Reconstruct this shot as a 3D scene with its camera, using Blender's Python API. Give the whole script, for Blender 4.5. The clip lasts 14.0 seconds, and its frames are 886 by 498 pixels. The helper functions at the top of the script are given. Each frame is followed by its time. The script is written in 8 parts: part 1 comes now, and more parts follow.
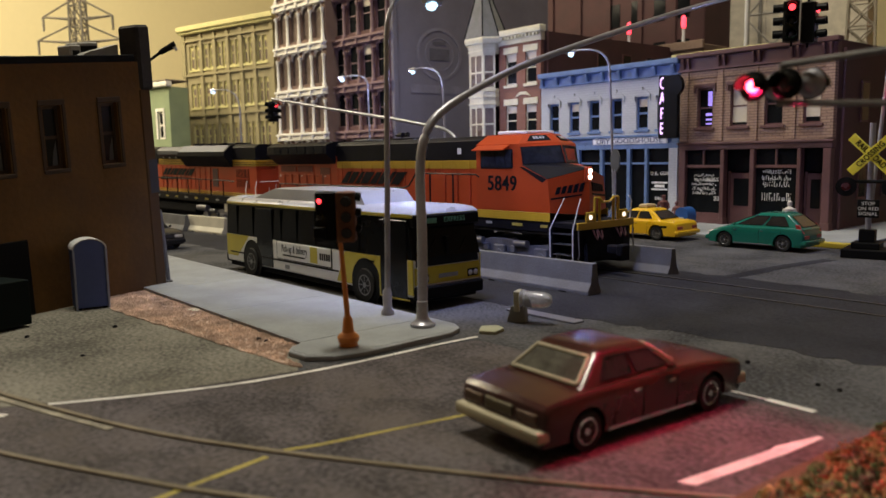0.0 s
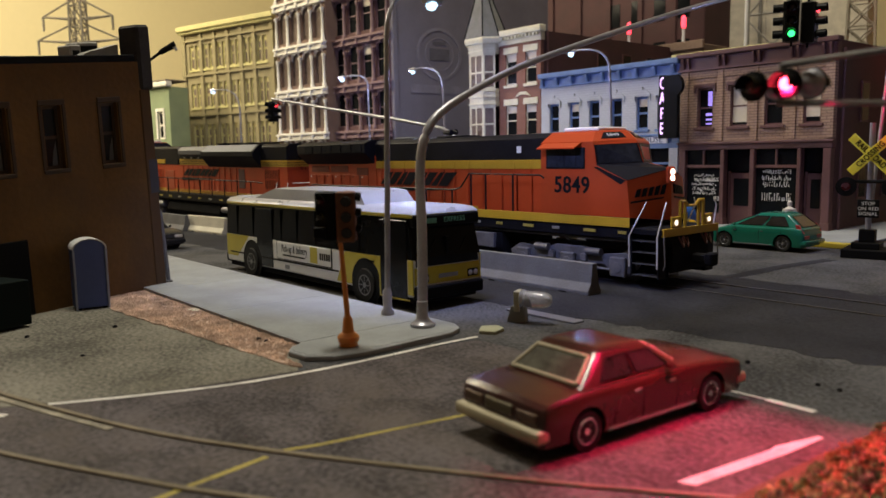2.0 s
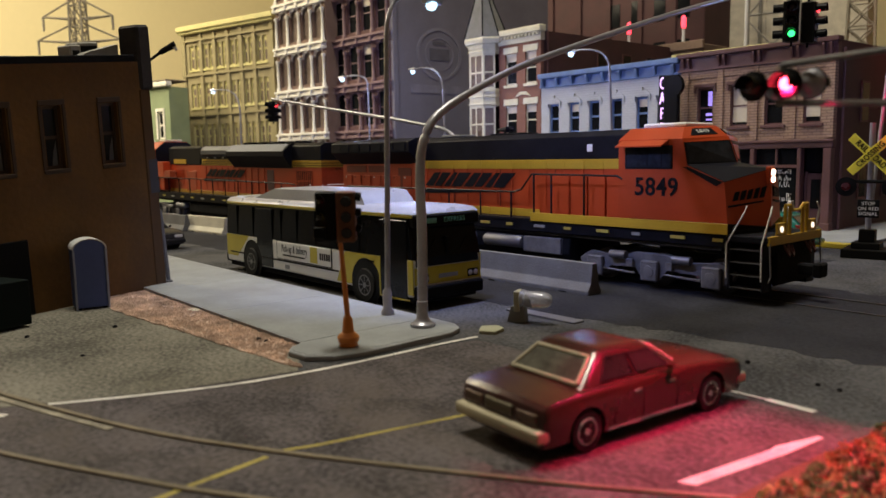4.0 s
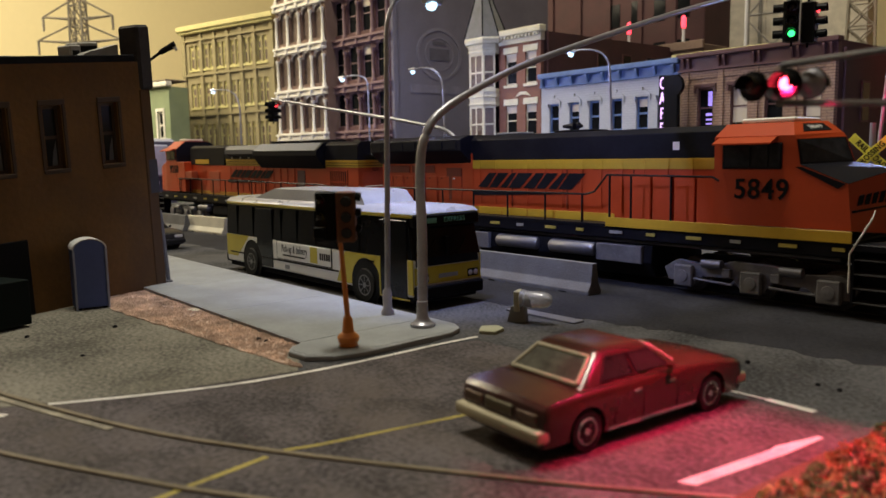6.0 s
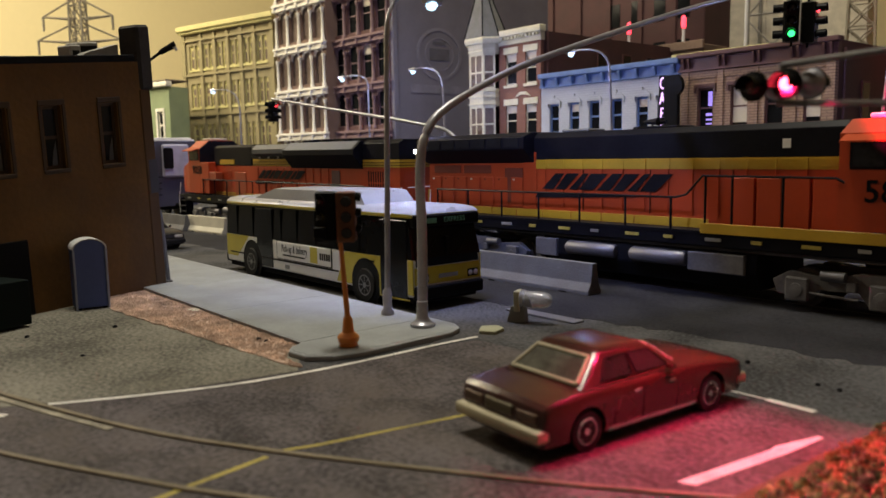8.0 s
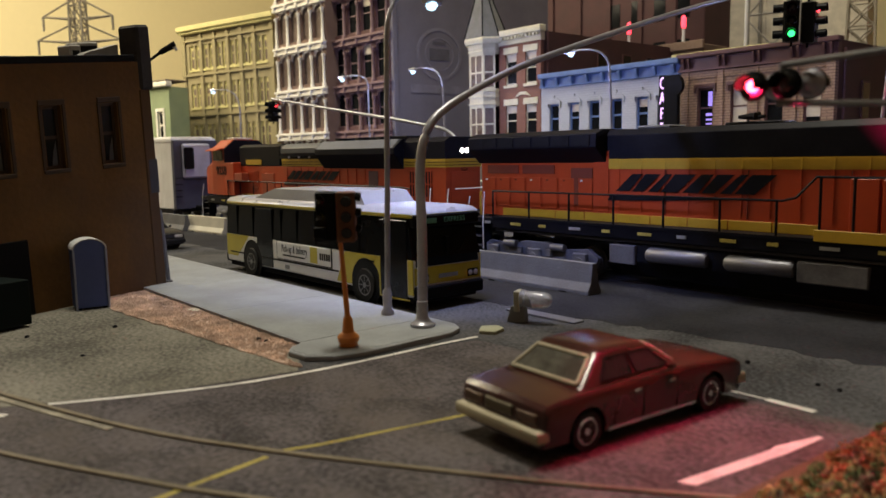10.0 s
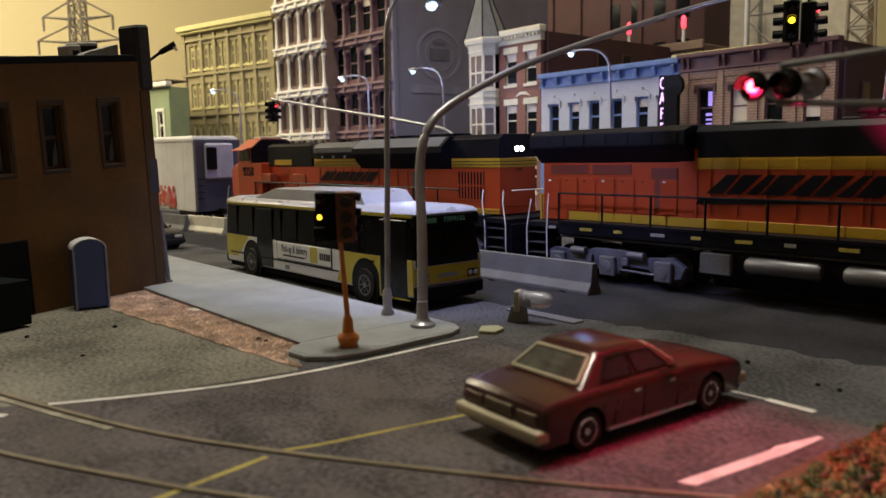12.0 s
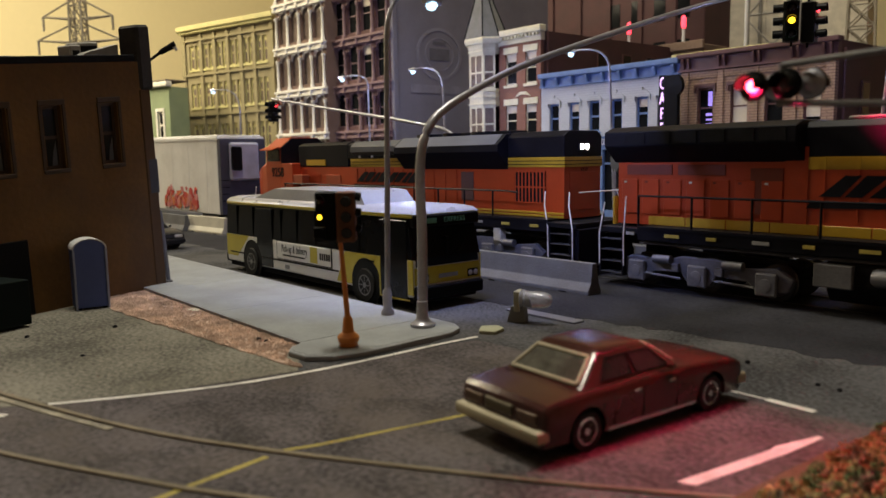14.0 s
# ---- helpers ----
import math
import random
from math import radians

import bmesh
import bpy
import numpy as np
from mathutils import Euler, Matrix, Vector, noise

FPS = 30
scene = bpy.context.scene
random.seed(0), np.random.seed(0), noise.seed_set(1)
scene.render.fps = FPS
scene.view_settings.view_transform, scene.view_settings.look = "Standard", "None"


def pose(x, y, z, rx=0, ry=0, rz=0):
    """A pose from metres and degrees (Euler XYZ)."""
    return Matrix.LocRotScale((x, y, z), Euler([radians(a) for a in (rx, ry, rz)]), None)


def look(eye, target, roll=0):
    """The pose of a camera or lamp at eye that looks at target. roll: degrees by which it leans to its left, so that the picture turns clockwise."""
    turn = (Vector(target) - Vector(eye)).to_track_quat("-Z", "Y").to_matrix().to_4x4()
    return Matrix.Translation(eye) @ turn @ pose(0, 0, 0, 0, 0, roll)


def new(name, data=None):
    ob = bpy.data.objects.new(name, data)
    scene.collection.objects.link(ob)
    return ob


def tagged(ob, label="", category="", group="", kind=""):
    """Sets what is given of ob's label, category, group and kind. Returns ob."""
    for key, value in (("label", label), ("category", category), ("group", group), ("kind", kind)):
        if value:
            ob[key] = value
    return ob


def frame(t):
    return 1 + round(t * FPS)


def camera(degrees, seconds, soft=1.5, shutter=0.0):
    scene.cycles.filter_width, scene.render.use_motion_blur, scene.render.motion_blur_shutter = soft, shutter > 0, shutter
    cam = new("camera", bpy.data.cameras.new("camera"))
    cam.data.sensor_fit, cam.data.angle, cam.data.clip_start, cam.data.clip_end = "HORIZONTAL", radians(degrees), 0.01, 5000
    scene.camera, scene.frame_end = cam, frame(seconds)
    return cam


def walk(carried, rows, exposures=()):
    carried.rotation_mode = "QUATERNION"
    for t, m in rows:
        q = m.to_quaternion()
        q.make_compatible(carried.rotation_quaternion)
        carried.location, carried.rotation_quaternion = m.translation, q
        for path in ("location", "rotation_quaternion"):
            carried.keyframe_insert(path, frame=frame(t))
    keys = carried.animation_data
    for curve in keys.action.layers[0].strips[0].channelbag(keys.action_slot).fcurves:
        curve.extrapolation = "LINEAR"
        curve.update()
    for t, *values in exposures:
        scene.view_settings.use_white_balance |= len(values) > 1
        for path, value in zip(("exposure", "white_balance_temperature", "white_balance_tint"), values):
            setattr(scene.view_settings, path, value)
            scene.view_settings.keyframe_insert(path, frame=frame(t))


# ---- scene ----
# A model railway street at 1:87. All numbers below are full-size metres; S brings them to the model's true size.
S = 1 / 87.0

# ---- camera ----
cam = camera(60.33, 14.0, soft=1.5)
cam.data.dof.use_dof = True
cam.data.dof.focus_distance = 27 * S
cam.data.dof.aperture_fstop = 30


def camera_pose():
    yaw, pitch, roll = radians(39.951), radians(6.973), radians(-1.013)
    eye = Vector((0, -20.788, 4.232))
    d = Vector((-math.cos(yaw) * math.cos(pitch), math.sin(yaw) * math.cos(pitch), -math.sin(pitch)))
    return look(eye * S, (eye + d) * S, math.degrees(roll))


walk(cam, [(0.0, camera_pose()), (14.0, camera_pose())])

# ---- light ----
world = bpy.data.worlds.new("room_air")
scene.world = world
world.use_nodes = True
world.node_tree.nodes["Background"].inputs[0].default_value = (1.0, 0.80, 0.55, 1)
world.node_tree.nodes["Background"].inputs[1].default_value = 0.012
scene.view_settings.exposure = 0.0


def lamp(name, kind, at, power, colour, size=0.05, aim=None, parent=None, spot=120):
    data = bpy.data.lights.new(name, kind)
    data.energy, data.color = power, colour
    if kind == "AREA":
        data.shape, data.size = "SQUARE", size * S
    else:
        data.shadow_soft_size = size * S
    if kind == "SPOT":
        data.spot_size, data.spot_blend = radians(spot), 0.5
    ob = new(name, data)
    at = Vector(at) * S
    ob.matrix_basis = look(at, Vector(aim) * S) if aim else Matrix.Translation(at)
    if parent:
        ob.parent = parent
    return ob


# Unseen warm lamp, added for the back wall and the far fronts.
lamp("unseen_room_lamp", "AREA", (-96, -26, 48), 10.8, (1.0, 0.86, 0.60), 24, (-107, 14, 8))
# Unseen overhead lamp without a known source, added to brighten the lot.
lamp("unseen_room_lamp", "AREA", (-26, -10, 100), 11.7, (0.95, 0.88, 0.72), 20, (-26, -16, 0))


# ---- materials ----
def mat(name, rgb, rough=0.6, metal=0.0, var=0.18, scale=1.2, fine=22, bump=0.15, dirt=None, dirt_amount=0.0, coat=0.0, grain=0.4, spec=0.5):
    """A painted or plain surface with broad and fine variation, stains and a fine relief; scales in cycles per full-size metre."""
    m = bpy.data.materials.new(name)
    m.use_nodes = True
    n, l = m.node_tree.nodes, m.node_tree.links
    b = n["Principled BSDF"]
    co, mp = n.new("ShaderNodeTexCoord"), n.new("ShaderNodeMapping")
    mp.inputs["Scale"].default_value = (87, 87, 87)
    l.new(co.outputs["Object"], mp.inputs[0])
    big, small = n.new("ShaderNodeTexNoise"), n.new("ShaderNodeTexNoise")
    for tex, sc, det in ((big, scale, 4), (small, fine, 3)):
        tex.inputs["Scale"].default_value, tex.inputs["Detail"].default_value = sc, det
        l.new(mp.outputs[0], tex.inputs["Vector"])
    ramp = n.new("ShaderNodeMapRange")
    ramp.inputs[1].default_value, ramp.inputs[2].default_value = 0.3, 0.7
    add = n.new("ShaderNodeMath")
    add.operation = "MULTIPLY_ADD"
    add.inputs[1].default_value = grain
    l.new(small.outputs[0], add.inputs[0])
    l.new(big.outputs[0], add.inputs[2])
    ramp.inputs[1].default_value, ramp.inputs[2].default_value = 0.27 + grain * 0.5, 0.73 + grain * 0.5
    l.new(add.outputs[0], ramp.inputs[0])
    mix = n.new("ShaderNodeMix")
    mix.data_type = "RGBA"
    mix.inputs[6].default_value = (*[min(1, c * (1 - var)) for c in rgb], 1)
    mix.inputs[7].default_value = (*[min(1, c * (1 + var)) for c in rgb], 1)
    l.new(ramp.outputs[0], mix.inputs[0])
    out = mix.outputs[2]
    if dirt:
        st, rm = n.new("ShaderNodeTexNoise"), n.new("ShaderNodeMapRange")
        st.inputs["Scale"].default_value, st.inputs["Detail"].default_value, st.inputs["Roughness"].default_value = scale * 0.6, 7, 0.7
        l.new(mp.outputs[0], st.inputs["Vector"])
        rm.inputs[1].default_value, rm.inputs[2].default_value, rm.inputs[4].default_value = 0.48, 0.68, dirt_amount
        l.new(st.outputs[0], rm.inputs[0])
        dm = n.new("ShaderNodeMix")
        dm.data_type = "RGBA"
        l.new(rm.outputs[0], dm.inputs[0])
        l.new(out, dm.inputs[6])
        dm.inputs[7].default_value = (*dirt, 1)
        out = dm.outputs[2]
    l.new(out, b.inputs["Base Color"])
    rr = n.new("ShaderNodeMapRange")
    rr.inputs[3].default_value, rr.inputs[4].default_value = max(0.02, rough - 0.1), min(1, rough + 0.1)
    l.new(big.outputs[0], rr.inputs[0])
    l.new(rr.outputs[0], b.inputs["Roughness"])
    b.inputs["Metallic"].default_value = metal
    b.inputs["Coat Weight"].default_value = coat
    b.inputs["Specular IOR Level"].default_value = spec
    if bump:
        bp = n.new("ShaderNodeBump")
        bp.inputs["Strength"].default_value, bp.inputs["Distance"].default_value = bump, 0.03 * S
        l.new(small.outputs[0], bp.inputs["Height"])
        l.new(bp.outputs[0], b.inputs["Normal"])
    return m


def brick_mat(name, rgb, rgb2, mortar, bw=0.42, bh=0.15, rough=0.8, bump=0.5):
    """Small bricks in courses on an upright wall (local x along, z up)."""
    m = mat(name, rgb, rough, 0, 0.2, 0.8, 15, 0)
    n, l = m.node_tree.nodes, m.node_tree.links
    b = n["Principled BSDF"]
    mp = n["Mapping"]
    sep, comb, addn = n.new("ShaderNodeSeparateXYZ"), n.new("ShaderNodeCombineXYZ"), n.new("ShaderNodeMath")
    l.new(mp.outputs[0], sep.inputs[0])
    l.new(sep.outputs[0], addn.inputs[0])
    l.new(sep.outputs[1], addn.inputs[1])
    l.new(addn.outputs[0], comb.inputs[0])
    l.new(sep.outputs[2], comb.inputs[1])
    br = n.new("ShaderNodeTexBrick")
    br.inputs["Scale"].default_value = 1.0
    br.inputs["Brick Width"].default_value, br.inputs["Row Height"].default_value = bw, bh
    br.inputs["Mortar Size"].default_value = 0.022
    br.inputs["Color1"].default_value, br.inputs["Color2"].default_value = (*rgb, 1), (*rgb2, 1)
    br.inputs["Mortar"].default_value = (*mortar, 1)
    l.new(comb.outputs[0], br.inputs["Vector"])
    old = b.inputs["Base Color"].links[0].from_socket
    mx = n.new("ShaderNodeMix")
    mx.data_type = "RGBA"
    mx.inputs[0].default_value = 0.35
    l.new(br.outputs[0], mx.inputs[6])
    l.new(old, mx.inputs[7])
    l.new(mx.outputs[2], b.inputs["Base Color"])
    bp = n.new("ShaderNodeBump")
    bp.invert = True
    bp.inputs["Strength"].default_value, bp.inputs["Distance"].default_value = bump, 0.03 * S
    l.new(br.outputs["Fac"], bp.inputs["Height"])
    l.new(bp.outputs[0], b.inputs["Normal"])
    return m


def glow(name, rgb, strength):
    m = bpy.data.materials.new(name)
    m.use_nodes = True
    b = m.node_tree.nodes["Principled BSDF"]
    b.inputs["Base Color"].default_value = (*[min(0.8, c) for c in rgb], 1)
    b.inputs["Emission Color"].default_value, b.inputs["Emission Strength"].default_value = (*rgb, 1), strength
    return m


def glass(name, rgb=(0.9, 0.95, 0.95), rough=0.02, trans=1.0, ior=1.3):
    m = bpy.data.materials.new(name)
    m.use_nodes = True
    b = m.node_tree.nodes["Principled BSDF"]
    b.inputs["Base Color"].default_value = (*rgb, 1)
    b.inputs["Roughness"].default_value, b.inputs["IOR"].default_value, b.inputs["Transmission Weight"].default_value = rough, ior, trans
    return m


ASPHALT = mat("asphalt", (0.060, 0.060, 0.064), 0.9, 0, 0.6, 0.5, 11, 0.9, (0.12, 0.115, 0.11), 0.5, grain=1.2, spec=0.15)
LOT = mat("gritty_lot", (0.155, 0.147, 0.122), 0.95, 0, 0.55, 0.35, 11, 1.0, (0.27, 0.25, 0.20), 0.75, grain=1.2, spec=0.15)
TRACK_BED = mat("dark_track_bed", (0.022, 0.022, 0.027), 0.8, 0, 0.5, 0.5, 11, 0.8, (0.03, 0.03, 0.03), 0.4, grain=1.0, spec=0.12)
ROAD = mat("road_surface", (0.074, 0.065, 0.067), 0.85, 0, 0.6, 0.8, 11, 0.9, (0.105, 0.088, 0.08), 0.75, grain=1.2, spec=0.2)
CONCRETE = mat("concrete", (0.255, 0.27, 0.275), 0.85, 0, 0.15, 0.8, 12, 0.25, (0.17, 0.17, 0.18), 0.45)
BARRIER = mat("barrier_concrete", (0.125, 0.125, 0.13), 0.85, 0, 0.2, 1.2, 14, 0.3, (0.12, 0.11, 0.10), 0.5)
PALE_CONCRETE = mat("pale_concrete", (0.55, 0.52, 0.42), 0.85, 0, 0.12, 1, 14, 0.2)
WHITE_LINE = mat("white_road_paint", (0.72, 0.70, 0.66), 0.7, 0, 0.2, 1.5, 12, 0.2, (0.3, 0.28, 0.26), 0.6)
YELLOW_LINE = mat("yellow_road_paint", (0.34, 0.28, 0.06), 0.75, 0, 0.3, 1.5, 12, 0.2, (0.12, 0.10, 0.06), 0.6)
RAIL = mat("rail_steel", (0.20, 0.17, 0.115), 0.5, 0.4, 0.3, 1.0, 10, 0.2, (0.10, 0.08, 0.06), 0.6)
GRAVEL = mat("pink_gravel", (0.50, 0.36, 0.28), 0.95, 0, 0.5, 1.5, 9, 0.8)
CREAM_WALL = mat("cream_room_wall", (0.72, 0.62, 0.36), 0.9, 0, 0.04, 0.02, 1, 0.05)
ORANGE = mat("orange_paint", (0.44, 0.052, 0.010), 0.38, 0, 0.08, 0.8, 10, 0.05, (0.30, 0.038, 0.010), 0.35)
ORANGE_PLASTIC = mat("orange_plastic", (0.60, 0.20, 0.03), 0.5, 0, 0.1, 1, 10, 0.05)
LOCO_BLACK = mat("black_paint", (0.009, 0.009, 0.013), 0.42, 0, 0.3, 1, 10, 0.05, spec=0.1)
LOCO_YELLOW = mat("yellow_paint", (0.50, 0.31, 0.018), 0.45, 0, 0.1, 1, 10, 0.05, (0.45, 0.28, 0.03), 0.4)
TRUCK_GREY = mat("weathered_frame_grey", (0.12, 0.12, 0.13), 0.6, 0, 0.3, 2, 14, 0.3)
# Also the black of the sheets that stand for unlit rooms.
FRAME_BLACK = mat("frame_and_backing_black", (0.013, 0.013, 0.015), 0.8, 0, 0.3, 2, 14, 0.2, spec=0.06)
SILVER = mat("silver_paint", (0.17, 0.17, 0.19), 0.45, 0.5, 0.12, 2, 14, 0.1)
BUS_ROOF = mat("bus_roof_white", (0.30, 0.30, 0.30), 0.3, 0, 0.12, 1, 10, 0.05)
WHITE = mat("white_plastic", (0.78, 0.78, 0.76), 0.5, 0, 0.06, 1, 10, 0.05)
BLACK = mat("black_plastic", (0.006, 0.006, 0.006), 0.45, 0, 0.2, 1, 10, 0.05, spec=0.08)
DARK_GLASS = mat("dark_window_glass", (0.008, 0.009, 0.010), 0.14, 0, 0.2, 1, 5, 0)
DARK_GLASS.node_tree.nodes["Principled BSDF"].inputs["Specular IOR Level"].default_value = 0.12
RUBBER = mat("tyre_rubber", (0.010, 0.010, 0.010), 0.7, 0, 0.2, 3, 20, 0.2, spec=0.2)
CHROME = mat("chrome", (0.7, 0.7, 0.7), 0.15, 1.0, 0.05, 3, 20, 0)
BUS_WHITE = mat("bus_white_paint", (0.66, 0.66, 0.62), 0.4, 0, 0.06, 1, 10, 0.03)
BUS_YELLOW = mat("bus_yellow_paint", (0.46, 0.38, 0.025), 0.4, 0, 0.08, 1, 10, 0.03)
LAMP_WHITE = glow("lit_white_led", (0.50, 0.78, 1.0), 2.4)
RED_GLOW = glow("lit_red_lens", (1.0, 0.03, 0.06), 30)
WARM_GLOW = glow("lit_headlight", (1.0, 0.93, 0.8), 14)


# ---- mesh helpers ----
class Geo:
    """Gathers shapes, in full-size metres, into one mesh."""

    def __init__(self):
        self.bm = bmesh.new()

    def verts_faces(self, vs, fs):
        made = [self.bm.verts.new(v) for v in vs]
        for f in fs:
            try:
                self.bm.faces.new([made[i] for i in f])
            except ValueError:
                pass
        return made

    def box(self, x0, x1, y0, y1, z0, z1, bev=0.0, seg=1):
        vs = self.verts_faces([(x, y, z) for x in (x0, x1) for y in (y0, y1) for z in (z0, z1)],
                              [(0, 1, 3, 2), (4, 6, 7, 5), (0, 4, 5, 1), (2, 3, 7, 6), (0, 2, 6, 4), (1, 5, 7, 3)])
        if bev:
            es = {e for v in vs for e in v.link_edges}
            bmesh.ops.bevel(self.bm, geom=list(es), offset=bev, segments=seg, affect="EDGES", profile=0.5)
        return self

    def prism(self, pts, a0, a1, axis="y", bev=0.0):
        """A polygon of (u, v) drawn out along an axis: y: (x, z), x: (y, z), z: (x, y)."""
        put = {"y": lambda u, v, a: (u, a, v), "x": lambda u, v, a: (a, u, v), "z": lambda u, v, a: (u, v, a)}[axis]
        k = len(pts)
        vs = self.verts_faces([put(u, v, a) for a in (a0, a1) for u, v in pts],
                              [tuple(range(k)), tuple(range(2 * k - 1, k - 1, -1))] + [(i, i + k, (i + 1) % k + k, (i + 1) % k) for i in range(k)])
        if bev:
            es = {e for v in vs for e in v.link_edges}
            bmesh.ops.bevel(self.bm, geom=list(es), offset=bev, segments=2, affect="EDGES", profile=0.5)
        return self

    def loft(self, rings, caps=True):
        """Rings of equally many points, joined one to the next."""
        k = len(rings[0])
        fs = []
        for r in range(len(rings) - 1):
            fs += [(r * k + i, r * k + (i + 1) % k, (r + 1) * k + (i + 1) % k, (r + 1) * k + i) for i in range(k)]
        if caps:
            fs += [tuple(range(k))[::-1], tuple(range((len(rings) - 1) * k, len(rings) * k))]
        self.verts_faces([p for r in rings for p in r], fs)
        return self

    def tube(self, pts, r, seg=8, r1=None):
        """A round bar along points."""
        pts = [Vector(p) for p in pts]
        rings = []
        for i, p in enumerate(pts):
            d = (pts[min(i + 1, len(pts) - 1)] - pts[max(i - 1, 0)]).normalized()
            ref = Vector((0, 0, 1)) if abs(d.z) < 0.9 else Vector((1, 0, 0))
            u = d.cross(ref).normalized()
            w = d.cross(u)
            rad = r if r1 is None else r + (r1 - r) * i / (len(pts) - 1)
            rings.append([p + (u * math.cos(a) + w * math.sin(a)) * rad for a in (2 * math.pi * j / seg for j in range(seg))])
        return self.loft(rings)

    def lathe(self, prof, at=(0, 0, 0), axis="z", seg=16):
        """A profile of (radius, along) turned about an axis through at."""
        put = {"z": lambda a, r, h: (r * math.cos(a), r * math.sin(a), h), "y": lambda a, r, h: (r * math.cos(a), h, r * math.sin(a)),
               "x": lambda a, r, h: (h, r * math.cos(a), r * math.sin(a))}[axis]
        at = Vector(at)
        return self.loft([[at + Vector(put(2 * math.pi * j / seg, max(r, 1e-4), h)) for j in range(seg)] for r, h in prof])

    def done(self, name, material, parent=None, label="", smooth=None, kind="", at=None):
        bm = self.bm
        bmesh.ops.recalc_face_normals(bm, faces=bm.faces)
        for v in bm.verts:
            v.co *= S
        me = bpy.data.meshes.new(name)
        if smooth:
            for f in bm.faces:
                f.smooth = True
            lim = radians(smooth)
            for e in bm.edges:
                if len(e.link_faces) == 2 and e.calc_face_angle(0) > lim:
                    e.smooth = False
        bm.to_mesh(me)
        bm.free()
        for m in material if isinstance(material, (list, tuple)) else [material]:
            me.materials.append(m)
        ob = new(name, me)
        if parent:
            ob.parent = parent
        if at is not None:
            ob.matrix_basis = at
        if label:
            tagged(ob, label)
        if kind:
            tagged(ob, kind=kind)
        return ob


def at(x, y, z=0, rz=0, rx=0, ry=0):
    return pose(x * S, y * S, z * S, rx, ry, rz)


def thing(name, place, label, category, group="", kind=""):
    ob = new(name)
    ob.empty_display_size = 0.01
    ob.matrix_basis = place
    return tagged(ob, label, category, group, kind)


def words(name, text, size, place, material, parent, depth=0.01, label="", align="CENTER", squeeze=1.0, weight=0.0):
    """Raised lettering that reads along local x, with its tops towards local y."""
    cu = bpy.data.curves.new(name, "FONT")
    cu.body, cu.size, cu.extrude, cu.align_x, cu.align_y = text, size * S, depth * S, align, "CENTER"
    cu.space_character, cu.offset = 1.05 + weight * 2, weight * size * S
    tmp = new("lettering", cu)
    tmp.scale = (squeeze, 1, 1)
    me = bpy.data.meshes.new_from_object(tmp.evaluated_get(bpy.context.evaluated_depsgraph_get()))
    bpy.data.objects.remove(tmp)
    bpy.data.curves.remove(cu)
    me.name = name
    me.materials.clear()
    me.materials.append(material)
    me.transform(Matrix.Diagonal((squeeze, 1, 1, 1)))
    ob = new(name, me)
    ob.parent, ob.matrix_basis = parent, place
    if label:
        tagged(ob, label)
    return ob


def south(x, y, z):
    """The place of lettering on a face that looks to local -y."""
    return at(x, y, z, 0, 90)


def east(x, y, z):
    """The place of lettering on a face that looks to local +x."""
    return pose(x * S, y * S, z * S, 90, 0, 90)

# ---- ground, roads and room ----
def slab(name, pts, z0, z1, material, parent=None, label="", category="", bev=0.0):
    g = Geo().prism(pts, z0, z1, "z", bev)
    ob = g.done(name, material, parent, label)
    tagged(ob, label, category, kind="structure")
    return ob


# Dark colour for the two unseen walls, to cut light bounced onto the train.
DIM_WALL = mat("dim_unseen_wall", (0.22, 0.15, 0.10), 0.8, 0, 0.2, 0.05, 1, 0.05)


def worn_edge(pts, wobble, seed):
    """The outline with its long sides broken into short uneven steps."""
    rnd = random.Random(seed)
    out = []
    for (x0, y0), (x1, y1) in zip(pts, pts[1:] + pts[:1]):
        n = max(1, int(math.hypot(x1 - x0, y1 - y0) / 0.35)) if max(x0, x1) > -20 else 1
        for k in range(n):
            u = k / n
            w = wobble * rnd.uniform(-1, 1) if k else 0
            out.append((x0 + (x1 - x0) * u + w * 0.3, y0 + (y1 - y0) * u + w))
    return out


def ground_sheet():
    g = Geo()
    g.box(-150, 60, -90, 90, -0.6, 0)
    tagged(g.done("ground", ASPHALT), "grey gritty asphalt-painted layout top", "ground", kind="structure")
    slab("road", [(-12.7, -9.2), (-13.0, -11.5), (-13.2, -13.4), (-13.75, -16), (-14.6, -18), (-15.9, -20.5), (-3.2, -22), (-3.9, -14), (-4.3, -8.6), (-8, -8.9)],
         0.001, 0.012, ROAD, None, "dark brownish road surface with worn lanes", "road")
    for nm, x0, x1, y0, y1, z0, z1 in (("wall_north", -152, 62, 90, 92, -60, 172), ("wall_south", -152, 62, -92, -90, -60, 172),
                                       ("wall_west", -152, -150, -90, 90, -60, 172), ("wall_east", 60, 62, -90, 90, -60, 172)):
        seen = nm in ("wall_north", "wall_west")
        tagged(Geo().box(x0, x1, y0, y1, z0, z1).done(nm, CREAM_WALL if seen else DIM_WALL), "plain cream-painted room wall" if seen else "dark unseen room wall added to cut bounced light", "wall", kind="structure")
    tagged(Geo().box(-152, 62, -92, 92, 172, 174).done("ceiling", WHITE), "plain white room ceiling", "ceiling", kind="structure")


ground_sheet()


slab("lot", [(-13.3, -13.5), (-13.85, -16.2), (-14.7, -18.1), (-16.2, -21), (-22, -22), (-26.2, -12.5), (-14.9, -12.5)], 0.001, 0.008, LOT, None, "grey gritty parking lot with light worn patches", "lot")
